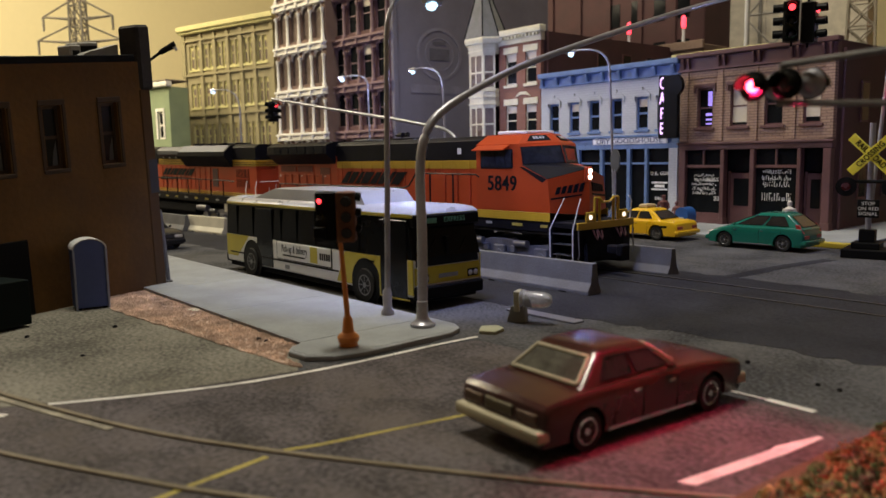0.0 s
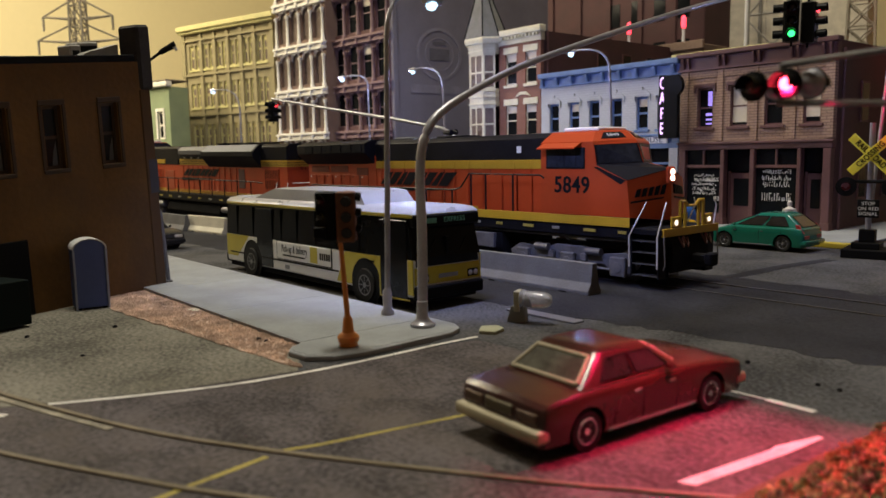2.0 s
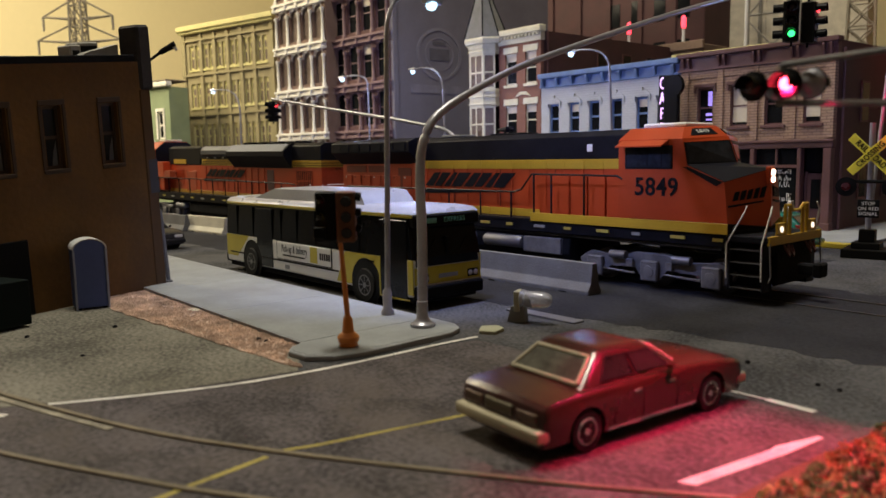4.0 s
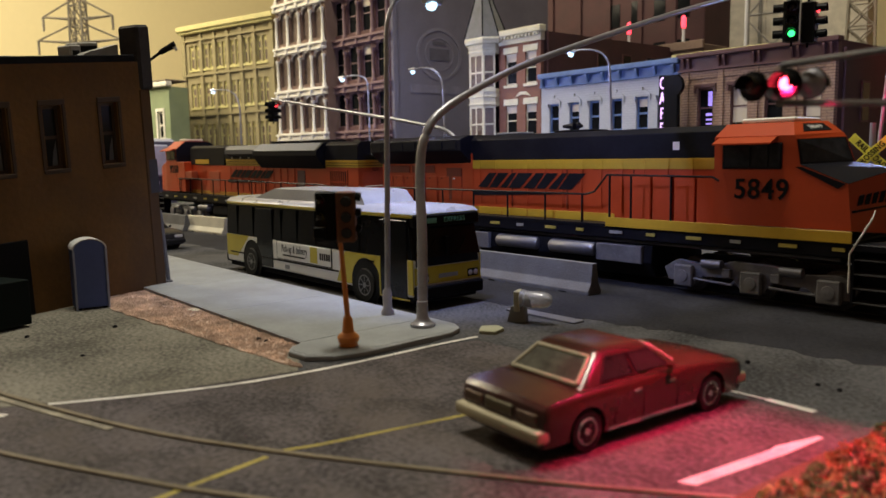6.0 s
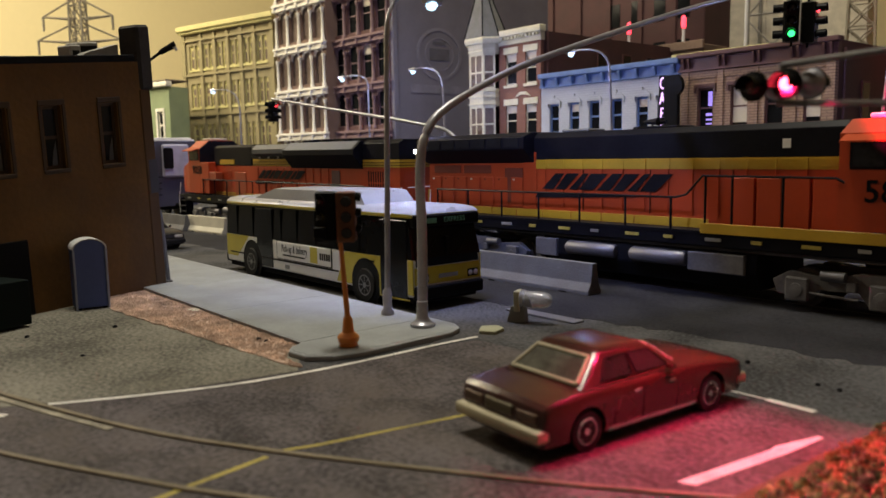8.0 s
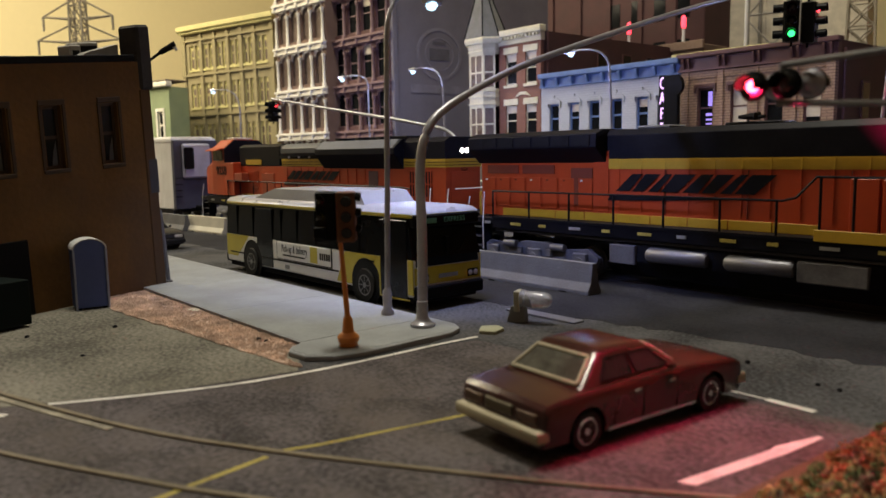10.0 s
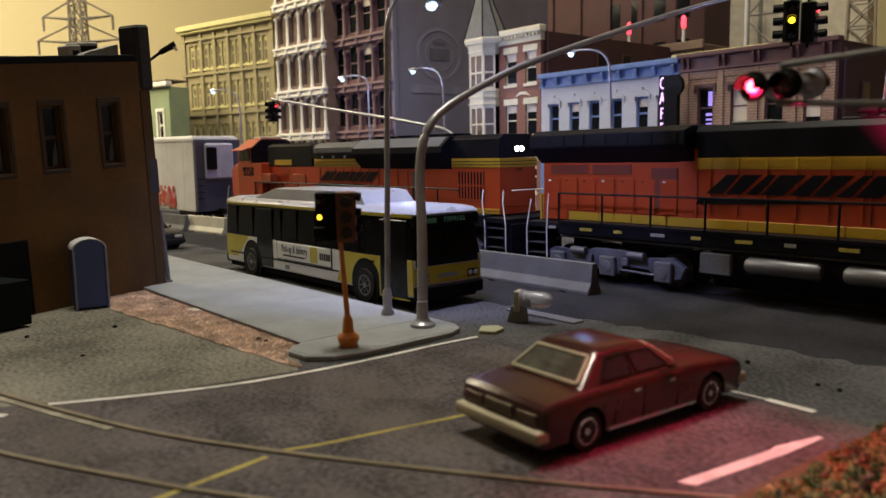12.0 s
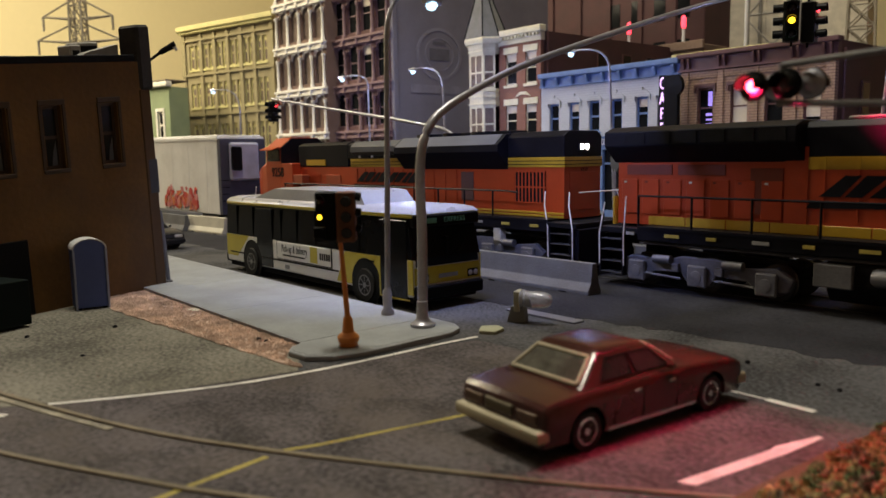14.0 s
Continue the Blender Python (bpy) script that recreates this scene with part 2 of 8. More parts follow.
slab("track_bed", worn_edge([(-70, -5.6), (-13.2, -5.9), (-9.5, -5.2), (8, -4.4), (8, 2.3), (-13, 2.9), (-70, 3.0)], 0.16, 4), 0.001, 0.008, TRACK_BED, None, "dark smooth asphalt along the track", "track bed")


def ribbon(name, pts, w, z0, z1, material, label, category="road marking"):
    """A painted or steel strip of width w along plan points."""
    g = Geo()
    P = [Vector((*p, 0)) for p in pts]
    rings = []
    for i, p in enumerate(P):
        d = (P[min(i + 1, len(P) - 1)] - P[max(i - 1, 0)]).normalized()
        n = Vector((-d.y, d.x, 0)) * w / 2
        rings.append([(p + n) + Vector((0, 0, z0)), (p + n) + Vector((0, 0, z1)), (p - n) + Vector((0, 0, z1)), (p - n) + Vector((0, 0, z0))])
    g.loft(rings)
    return tagged(g.done(name, material), label, category, kind="structure")


def smooth_line(pts, k=6):
    """Points of a smooth curve through the given ones."""
    P = [Vector((*p, 0)) for p in pts]
    P = [2 * P[0] - P[1]] + P + [2 * P[-1] - P[-2]]
    out = []
    for i in range(1, len(P) - 2):
        a, b, c, d = P[i - 1:i + 3]
        for j in range(k):
            t = j / k
            q = 0.5 * (2 * b + (c - a) * t + (2 * a - 5 * b + 4 * c - d) * t * t + (3 * b - a - 3 * c + d) * t ** 3)
            out.append((q.x, q.y))
    return out + [(P[-2].x, P[-2].y)]


ribbon("road_edge_line", smooth_line([(-14.46, -17.81), (-13.84, -16.4), (-13.3, -14.83), (-13.05, -13.2), (-12.98, -11.6), (-12.98, -10.3), (-12.91, -8.97)]), 0.11, 0.012, 0.017, WHITE_LINE, "worn white line along the road edge")
ribbon("road_edge_line", [(-15.4, -19.4), (-14.3, -18.5)], 0.14, 0.012, 0.017, WHITE_LINE, "short worn white road line")
ribbon("centre_line", [(-9.05, -12.8), (-9.55, -15.3), (-9.7, -15.75)], 0.075, 0.012, 0.017, YELLOW_LINE, "faded yellow road centre line")
ribbon("centre_line", [(-9.65, -16.05), (-9.45, -17.2), (-9.3, -18.0)], 0.10, 0.012, 0.017, YELLOW_LINE, "faded yellow road centre line")
ribbon("stop_line", [(-6.95, -8.52), (-6.1, -8.52)], 0.05, 0.012, 0.017, WHITE_LINE, "worn end of the white stop line")
ribbon("stop_line", [(-6.12, -8.52), (-5.3, -8.56)], 0.16, 0.012, 0.017, WHITE_LINE, "white stop line before the crossing")
slab("lane_arrow", [(-5.28, -12.5), (-5.06, -12.42), (-4.78, -10.6), (-4.70, -9.62), (-4.78, -9.58), (-5.02, -10.45), (-5.0, -10.62)], 0.012, 0.017, WHITE_LINE, None, "white straight-ahead lane arrow", "road marking")


ribbon("tar_seam", smooth_line([(-12.7, 9.2), (-13.1, 6.5), (-13.2, 4.0), (-13.3, 2.2)]), 0.55, 0.001, 0.006, TRACK_BED, "dark tar-patched seam across the road", "road patch")


def street_track():
    """Tram-like rails sunk in the road, with their filling strips."""
    line_a = smooth_line([(-17, -18.6), (-15.36, -18.21), (-11.95, -17.04), (-9.69, -15.87), (-7.11, -14.26), (-5.6, -13.23), (-3, -11.3)])
    line_b = smooth_line([(-15, -19.9), (-12.43, -18.91), (-10.0, -17.69), (-8.84, -17.03), (-6, -15.2), (-3, -13.0)])
    for ln in (line_a, line_b):
        ribbon("street_rail", ln, 0.085, 0.0, 0.05, RAIL, "dull yellowed steel rail sunk in the road", "rail")
    off = [(x + 0.10, y - 0.13) for x, y in line_a[3:12]]
    ribbon("rail_filler", off, 0.12, 0.0, 0.03, mat("rail_filler_grey", (0.26, 0.235, 0.18), 0.9, 0, 0.4, 2, 12, 0.4, (0.10, 0.09, 0.07), 0.6), "pale filler strip beside the street rail", "rail")


street_track()


def track_off(x):
    """How far the line has begun to bend and climb, west of the bus stop."""
    d = max(0.0, -34.0 - x)
    return math.sqrt(d * d + 4.0) - 2.0


def track_at(x):
    return Vector((x, -0.055 * track_off(x), 0.012 * track_off(x)))


def main_track():
    dark = mat("dull_dark_rail", (0.055, 0.05, 0.045), 0.55, 0.4, 0.3, 1.0, 10, 0.2, (0.025, 0.022, 0.02), 0.6)
    xs = [-120, -95, -75, -60, -50, -44, -40, -37, -34, -20, 0, 20, 40]
    for y in (-0.75, 0.75):
        rings = []
        for x in xs:
            c = track_at(x) + Vector((0, y, 0))
            rings.append([(c.x, c.y - 0.045, 0), (c.x, c.y - 0.045, c.z + 0.15), (c.x, c.y + 0.045, c.z + 0.15), (c.x, c.y + 0.045, 0)])
        tagged(Geo().loft(rings).done("track_rail", dark), "dull dark steel railway rail", "rail", kind="structure")
    ribbon("crossing_panel", [(-19, 0), (10, 0)], 1.25, 0.0, 0.135, TRACK_BED, "dark crossing panel between the rails", "crossing")
    for side in (-1, 1):
        ramp = Geo().prism([(2.7 * side, 0.002), (0.83 * side, 0.135), (0.83 * side, 0.002)], -19, 10, "x")
        tagged(ramp.done("crossing_ramp", TRACK_BED), "dark asphalt ramp up to the rail", "crossing", kind="structure")
    g = Geo()
    rnd = random.Random(3)
    x = -118
    while x < -19.3:
        c = track_at(x)
        g.box(x, x + 0.24, c.y - 1.3 + rnd.uniform(-0.05, 0.05), c.y + 1.3, 0.001, c.z + 0.06)
        x += 0.62
    tagged(g.done("sleepers", FRAME_BLACK), "dark wooden sleepers under the rails", "sleepers", kind="stuff")


main_track()


def sidewalk():
    back = -8.75
    core = [(-45, back), (-13.95, back), (-13.55, back - 0.2), (-13.32, back - 0.65), (-13.25, -10.2), (-13.25, -11.9), (-13.4, -12.6), (-13.8, -13.05), (-14.4, -13.1), (-14.75, -12.85), (-14.8, -12.5), (-45, -12.5)]
    sw = slab("pavement", [(x, y) for x, y in core], 0.0, 0.13, mat("kerb_concrete", (0.27, 0.28, 0.29), 0.85, 0, 0.15, 0.8, 12, 0.25), None, "grey concrete corner pavement with rounded kerb", "pavement", 0.03)
    joints = [-14.9, -19.6, -24.5, -29.5, -36, -44.8]
    for a, b in zip(joints, joints[1:]):
        Geo().box(b + 0.012, a - 0.012, -12.48, back - 0.1, 0.131, 0.14, 0.004).done("paving_slab", CONCRETE, sw)
    g = Geo().prism([(-14.88, back - 0.1), (-14.0, back - 0.1), (-13.62, back - 0.3), (-13.4, back - 0.7), (-13.34, -11.85), (-13.48, -12.55), (-13.84, -12.97), (-14.4, -13.02), (-14.68, -12.8), (-14.88, -12.48)], 0.131, 0.14, "z")
    g.done("paving_slab", CONCRETE, sw)
    chip = Geo().prism([(-20.9, -12.75), (-20.5, -12.72), (-20.4, -12.5), (-20.6, -12.42), (-20.95, -12.5)], 0.0, 0.06, "z", 0.015)
    tagged(chip.done("stone_chip", PALE_CONCRETE), "pale broken chip lying beside the pavement", "chip")
    chip = Geo().prism([(-13.1, -8.75), (-12.75, -8.55), (-12.9, -8.1), (-13.2, -8.0), (-13.45, -8.35)], 0.0, 0.09, "z", 0.02)
    tagged(chip.done("stone_chip", mat("greenish_chip", (0.30, 0.30, 0.20), 0.9)), "greenish plaster chip at the kerb corner", "chip")


sidewalk()


def gravel_strip():
    poly = [(-26.0, -12.52), (-14.9, -12.52), (-14.7, -13.0), (-14.2, -13.25), (-13.45, -13.3), (-13.6, -13.42), (-14.43, -13.52), (-16.28, -13.7), (-19.1, -13.95), (-22.6, -14.3), (-24.3, -13.9), (-25.4, -13.2)]
    slab("gravel_strip", worn_edge(poly, 0.07, 6), 0.001, 0.035, GRAVEL, None, "strip of pinkish brown gravel", "gravel")
    rnd = random.Random(5)
    vs, fs = [], []

    def inside(x, y):
        c = False
        for (x0, y0), (x1, y1) in zip(poly, poly[1:] + poly[:1]):
            if (y0 > y) != (y1 > y) and x < (x1 - x0) * (y - y0) / (y1 - y0) + x0:
                c = not c
        return c

    while len(vs) < 4 * 5200:
        x, y = rnd.uniform(-25, -13.5), rnd.uniform(-14.6, -12.5)
        if inside(x, y):
            r = rnd.uniform(0.02, 0.055)
            a = rnd.uniform(0, 6.3)
            i = len(vs)
            vs += [((x + r * math.cos(a + k * 2.1)) * S, (y + r * math.sin(a + k * 2.1)) * S, 0.03 * S) for k in range(3)] + [(x * S, y * S, (0.035 + r) * S)]
            fs += [(i, i + 1, i + 3), (i + 1, i + 2, i + 3), (i + 2, i, i + 3)]
    me = bpy.data.meshes.new("gravel")
    me.from_pydata(vs, [], fs)
    me.materials.append(GRAVEL)
    tagged(new("gravel", me), "loose pinkish gravel grains", "gravel", kind="stuff")
    for x, y, r in ((-20.1, -14.95, 0.07), (-16.2, -12.9, 0.08), (-15.9, -12.85, 0.07), (-17.6, -16.4, 0.05), (-20.5, -16.9, 0.06), (-7.5, -6.6, 0.06), (-5.9, -7.1, 0.05), (-5.5, -7.15, 0.05)):
        g = Geo().lathe([(0, 0), (r, r * 0.3), (r * 0.8, r * 0.9), (0, r * 1.2)], (x, y, 0), "z", 6)
        tagged(g.done("pebble", FRAME_BLACK), "small dark pebble lying on the asphalt", "pebble", "loose pebbles")


gravel_strip()


def barrier(x, y, length, rz, material, label):
    t = thing("traffic_barrier", at(x, y, 0, rz), label, "barrier", "concrete barriers")
    g = Geo().prism([(-0.32, 0), (0.32, 0), (0.32, 0.12), (0.16, 0.36), (0.10, 0.95), (-0.10, 0.95), (-0.16, 0.36), (-0.32, 0.12)], 0, length, "x", 0.02)
    g.done("body", material, t)
    g = Geo()
    for u in (0.18, 0.78):
        g.box(length * u, length * u + 0.3, -0.325, 0.325, -0.001, 0.05)
    g.done("drain_slot", FRAME_BLACK, t)
    return t


barrier(-19.6, -2.85, 5.2, 0.5, BARRIER, "grey weathered concrete traffic barrier along the track")
barrier(-17.9, 1.9, 3.2, -2, BARRIER, "grey concrete traffic barrier behind the track")
barrier(-45.2, -2.95, 4.3, 6, PALE_CONCRETE, "pale cream concrete traffic barrier beside the track")
barrier(-52.3, -3.5, 7.5, 2, BARRIER, "long grey concrete traffic barrier beside the track")


# ---- buildings ----
def wall_with_openings(name, w, h, holes, y0, y1, material, parent, label="", z0=0.0):
    """An upright wall along local x, in one piece, with rectangular openings (x0, x1, z0, z1) cut through it."""
    xs = sorted({0.0, w, *[min(max(x, 0.0), w) for o in holes for x in o[:2]]})
    zs = sorted({z0, h, *[z for o in holes for z in o[2:]]})
    solid = lambda i, k: 0 <= i < len(xs) - 1 and 0 <= k < len(zs) - 1 and not any(
        o[0] <= (xs[i] + xs[i + 1]) / 2 <= o[1] and o[2] <= (zs[k] + zs[k + 1]) / 2 <= o[3] for o in holes)
    g = Geo()
    made = {}

    def v(i, k, y):
        key = (i, k, y)
        if key not in made:
            made[key] = g.bm.verts.new((xs[i], y, zs[k]))
        return made[key]

    for i in range(len(xs) - 1):
        for k in range(len(zs) - 1):
            if not solid(i, k):
                continue
            for y in (y0, y1):
                g.bm.faces.new([v(i, k, y), v(i + 1, k, y), v(i + 1, k + 1, y), v(i, k + 1, y)])
            for di, dk, a, b in ((-1, 0, (0, 0), (0, 1)), (1, 0, (1, 0), (1, 1)), (0, -1, (0, 0), (1, 0)), (0, 1, (0, 1), (1, 1))):
                if not solid(i + di, k + dk):
                    p, q = (i + a[0], k + a[1]), (i + b[0], k + b[1])
                    g.bm.faces.new([v(*p, y0), v(*q, y0), v(*q, y1), v(*p, y1)])
    return g.done(name, material, parent, label)


def sash(parent, x0, x1, z0, z1, y, frame, pane, rail=True, mull=0, bar=0.09, blind=None, drop=0.5):
    """A sash window set back in its opening: frame with meeting rail, pane, and a blind where there is one."""
    g = Geo()
    g.box(x0, x0 + bar, y, y + 0.1, z0, z1).box(x1 - bar, x1, y, y + 0.1, z0, z1)
    g.box(x0 + bar, x1 - bar, y, y + 0.1, z0, z0 + bar).box(x0 + bar, x1 - bar, y, y + 0.1, z1 - bar, z1)
    if rail:
        zm = (z0 + z1) / 2
        g.box(x0 + bar, x1 - bar, y + 0.01, y + 0.09, zm - bar / 2, zm + bar / 2)
    for k in range(mull):
        xm = x0 + (x1 - x0) * (k + 1) / (mull + 1)
        g.box(xm - bar / 3, xm + bar / 3, y + 0.012, y + 0.088, z0 + bar, z1 - bar)
    win = g.done("window", frame, parent)
    Geo().box(x0 + 0.02, x1 - 0.02, y + 0.05, y + 0.07, z0 + 0.02, z1 - 0.02).done("pane", pane, win)
    if blind:
        Geo().box(x0 + 0.08, x1 - 0.08, y + 0.035, y + 0.048, z1 - (z1 - z0) * drop, z1 - 0.05).done("blind", blind, win, "drawn pale window blind")
    return win


BROWN_BRICK = brick_mat("brown_brick", (0.38, 0.25, 0.175), (0.29, 0.18, 0.13), (0.11, 0.07, 0.055), bump=0.7)
RED_BRICK = brick_mat("red_brick", (0.23, 0.095, 0.062), (0.18, 0.075, 0.05), (0.15, 0.09, 0.07), bump=0.4)
PALE_BRICK = brick_mat("pale_painted_brick", (0.46, 0.48, 0.50), (0.42, 0.44, 0.46), (0.33, 0.35, 0.38), bump=0.4)
MAROON = mat("maroon_paint", (0.10, 0.042, 0.040), 0.6, 0, 0.25, 1, 12, 0.15)
DARK_MAROON = mat("dark_maroon_wall", (0.070, 0.028, 0.028), 0.75, 0, 0.25, 0.5, 8, 0.2)
BLUE_TRIM = mat("blue_trim_paint", (0.10, 0.17, 0.34), 0.6, 0, 0.2, 1.2, 12, 0.1)
CREAM_TRIM = mat("cream_trim_paint", (0.62, 0.59, 0.42), 0.6, 0, 0.1, 1.2, 12, 0.1, (0.40, 0.36, 0.24), 0.4)
OLIVE = mat("olive_wall_paint", (0.26, 0.22, 0.11), 0.8, 0, 0.15, 0.5, 10, 0.15)
OLIVE_TRIM = mat("yellow_olive_trim", (0.52, 0.47, 0.20), 0.75, 0, 0.12, 0.8, 10, 0.1)
IVORY = mat("ivory_cast_front", (0.74, 0.71, 0.62), 0.65, 0, 0.1, 1, 12, 0.12, (0.42, 0.38, 0.30), 0.35)
ROSE = mat("rose_brown_cast_front", (0.20, 0.12, 0.12), 0.65, 0, 0.15, 1, 12, 0.12, (0.10, 0.06, 0.06), 0.35)
BROWN_PANE = mat("dim_brown_pane", (0.13, 0.095, 0.075), 0.3, 0, 0.3, 0.8, 6, 0)
BLIND = mat("window_blind", (0.62, 0.56, 0.44), 0.9, 0, 0.1, 1, 10, 0.05)
VIOLET_LIT = glow("violet_lit_pane", (0.42, 0.30, 1.0), 0.9)
SLATE = mat("grey_roof_slate", (0.16, 0.16, 0.15), 0.8, 0, 0.2, 1, 8, 0.3)
PURPLE_WALL = mat("grey_violet_concrete_wall", (0.17, 0.16, 0.185), 0.85, 0, 0.14, 0.25, 6, 0.25, (0.12, 0.11, 0.13), 0.5)
STUCCO = mat("brown_stucco", (0.125, 0.061, 0.012), 0.85, 0, 0.25, 0.5, 6, 0.4, (0.07, 0.034, 0.012), 0.55)
CHALK = mat("white_window_lettering", (0.72, 0.72, 0.70), 0.7, 0, 0.1, 2, 14, 0.05)
ROOF_TAR = mat("roof_tar", (0.05, 0.045, 0.045), 0.9, 0, 0.3, 0.6, 8, 0.3)


def shell(parent, w, depth, h, wall, roof_z=None, y0=0.3):
    """Side walls, back and roof behind a front wall."""
    Geo().box(0, 0.3, y0, depth, 0, h - 0.02).done("side_wall", wall, parent)
    Geo().box(w - 0.3, w, y0, depth, 0, h - 0.02).done("side_wall", wall, parent)
    Geo().box(0.3, w - 0.3, depth - 0.3, depth, 0, h - 0.02).done("back_wall", wall, parent)
    Geo().box(0.31, w - 0.31, y0 + 0.01, depth - 0.31, (roof_z or h) - 0.5, (roof_z or h) - 0.35).done("roof", ROOF_TAR, parent)
    # Black sheet added behind the openings, for the darkness of the rooms.
    Geo().box(0.35, w - 0.35, y0 + 0.5, y0 + 0.6, 0, (roof_z or h) - 0.55).done("dark_backing", FRAME_BLACK, parent)


def scribble(name, parent, x, z, y, w, rows, seed, h=0.16):
    """Lines of lettering too small to read, as rows of short bars."""
    rnd = random.Random(seed)
    g = Geo()
    for k in range(rows):
        u = -w / 2 * rnd.uniform(0.75, 1)
        end = -u
        hh = h * rnd.uniform(0.7, 1.2)
        while u < end:
            d = rnd.uniform(0.06, 0.13)
            zz = z - k * h * 1.55 + rnd.uniform(-0.03, 0.03)
            g.box(x + u, x + u + 0.028, y - 0.012, y, zz - hh / 2, zz - hh / 2 + hh * rnd.choice((0.5, 1, 1)))
            if rnd.random() < 0.7:
                zb = zz + hh * rnd.choice((-0.5, -0.05, 0.38))
                g.box(x + u + 0.028, x + u + d, y - 0.012, y, zb, zb + 0.03)
            u += d + rnd.uniform(0.01, 0.05)
    return g.done(name, CHALK, parent, "white painted lettering too small to read")


def brown_store():
    t = thing("corner_store", at(-25.35, 18.6), "brown brick two-storey corner store with maroon shopfront", "building")
    w, h = 8.6, 9.75
    up = [(1.04, 2.0), (3.05, 4.05), (5.0, 6.0), (7.05, 7.95)]
    holes = [(a, b, 5.55, 7.75) for a, b in up]
    wall_with_openings("upper_wall", w, 8.7, holes, 0, 0.3, BROWN_BRICK, t, "brown brick upper wall", 4.75)
    for i, (a, b) in enumerate(up):
        win = sash(t, a, b, 5.55, 7.75, 0.14, MAROON, DARK_GLASS, blind=None if i == 0 else BLIND, drop=(0, 0.9, 0.35, 0.85)[i])
        if i == 0:
            for z0, z1, x0 in ((6.75, 7.55, 1.62), (6.2, 6.35, 1.5), (5.95, 6.05, 1.5), (5.72, 5.8, 1.5)):
                Geo().box(x0, 1.86, 0.175, 0.188, z0, z1).done("lit_display", VIOLET_LIT, win, "violet glowing window display")
        Geo().box(a - 0.2, b + 0.2, -0.12, -0.002, 7.78, 7.98, 0.02).box(a - 0.2, a - 0.08, -0.1, -0.002, 7.5, 7.78).box(b + 0.08, b + 0.2, -0.1, -0.002, 7.5, 7.78).done("lintel", MAROON, t)
        Geo().box(a - 0.15, b + 0.15, -0.14, -0.002, 5.38, 5.54, 0.02).done("window_sill", MAROON, t)
    for a, b in ((0.0, 0.5), (2.3, 2.65), (4.4, 4.65), (6.4, 6.7), (8.15, 8.6)):
        Geo().box(a, b, -0.09, -0.002, 4.8, 8.68).done("pilaster", BROWN_BRICK, t)
    for a, b in ((0.52, 2.28), (2.67, 4.38), (4.67, 6.38), (6.72, 8.13)):
        Geo().box(a, b, -0.07, -0.002, 8.3, 8.66, 0.02).done("brick_panel", BROWN_BRICK, t)
    Geo().box(-0.1, w + 0.1, -0.12, 0.3, 8.71, 9.45, 0.02).box(-0.22, w + 0.22, -0.34, 0.3, 9.46, 9.72, 0.05).box(-0.14, w + 0.14, -0.18, -0.122, 8.72, 8.82).done("cornice", MAROON, t, "maroon wooden cornice")
    for x in (0.15, 0.5, 2.35, 2.68, 4.35, 4.68, 6.4, 6.73, 8.0, 8.35):
        Geo().prism([(-0.125, 8.85), (-0.2, 8.9), (-0.33, 9.3), (-0.33, 9.44), (-0.125, 9.44)], x, x + 0.13, "x", 0.015).done("bracket", MAROON, t)
    # shopfront
    Geo().box(-0.05, w + 0.05, -0.14, 0.3, 4.3, 4.74, 0.03).box(-0.1, w + 0.1, -0.25, -0.142, 4.6, 4.72, 0.02).done("shop_fascia", MAROON, t)
    for a, b in ((0.0, 0.42), (2.62, 2.85), (4.35, 4.6), (6.9, 7.1), (8.2, 8.6)):
        Geo().box(a, b, -0.16, 0.28, 0, 4.29, 0.03).box(a - 0.04, b + 0.04, -0.2, 0.28, 0.0, 0.5, 0.02).done("shop_post", MAROON, t)
    for a, b in ((0.43, 2.61), (4.61, 6.89)):
        Geo().box(a, b, -0.02, 0.1, 0, 0.75).done("stall_riser", MAROON, t)
        Geo().box(a, b, -0.05, 0.1, 3.3, 3.45).done("transom_bar", MAROON, t)
        Geo().box((a + b) / 2 - 0.05, (a + b) / 2 + 0.05, -0.03, 0.1, 3.46, 4.28).done("mullion", MAROON, t)
        Geo().box(a, b, 0.11, 0.15, 0.7, 4.28).done("shop_pane", DARK_GLASS, t)
    for a, b in ((2.86, 4.34), (7.11, 8.19)):
        Geo().box(a, b, 0.45, 0.5, 3.1, 4.28).done("transom_pane", DARK_GLASS, t)
        d = Geo().box(a + 0.1, b - 0.1, 0.42, 0.5, 0.1, 3.0).box(a, a + 0.09, 0.35, 0.5, 0, 3.09).box(b - 0.09, b, 0.35, 0.5, 0, 3.09).done("shop_door", MAROON, t)
        Geo().box(a + 0.3, b - 0.3, 0.40, 0.418, 1.2, 2.7).done("door_pane", DARK_GLASS, d)
    scribble("window_lettering", t, 1.5, 2.85, 0.108, 1.5, 5, 4)
    words("window_word", "EGGS", 0.3, south(2.05, 0.1, 2.62), CHALK, t)
    words("window_word", "20", 0.34, south(2.3, 0.1, 1.55), CHALK, t)
    scribble("window_lettering", t, 5.75, 3.1, 0.108, 1.7, 3, 9, 0.22)
    scribble("window_lettering", t, 5.75, 1.75, 0.108, 1.8, 1, 11, 0.42)
    shell(t, w, 15, 9.6, DARK_MAROON)
    # right-hand side wall: windows and a drain pipe
    for y, z in ((3.0, 5.6), (6.2, 5.6), (9.4, 5.6), (3.0, 1.6), (6.2, 1.6)):
        fr = Geo().box(w + 0.002, w + 0.08, y, y + 1.0, z, z + 2.1).done("side_window", MAROON, t)
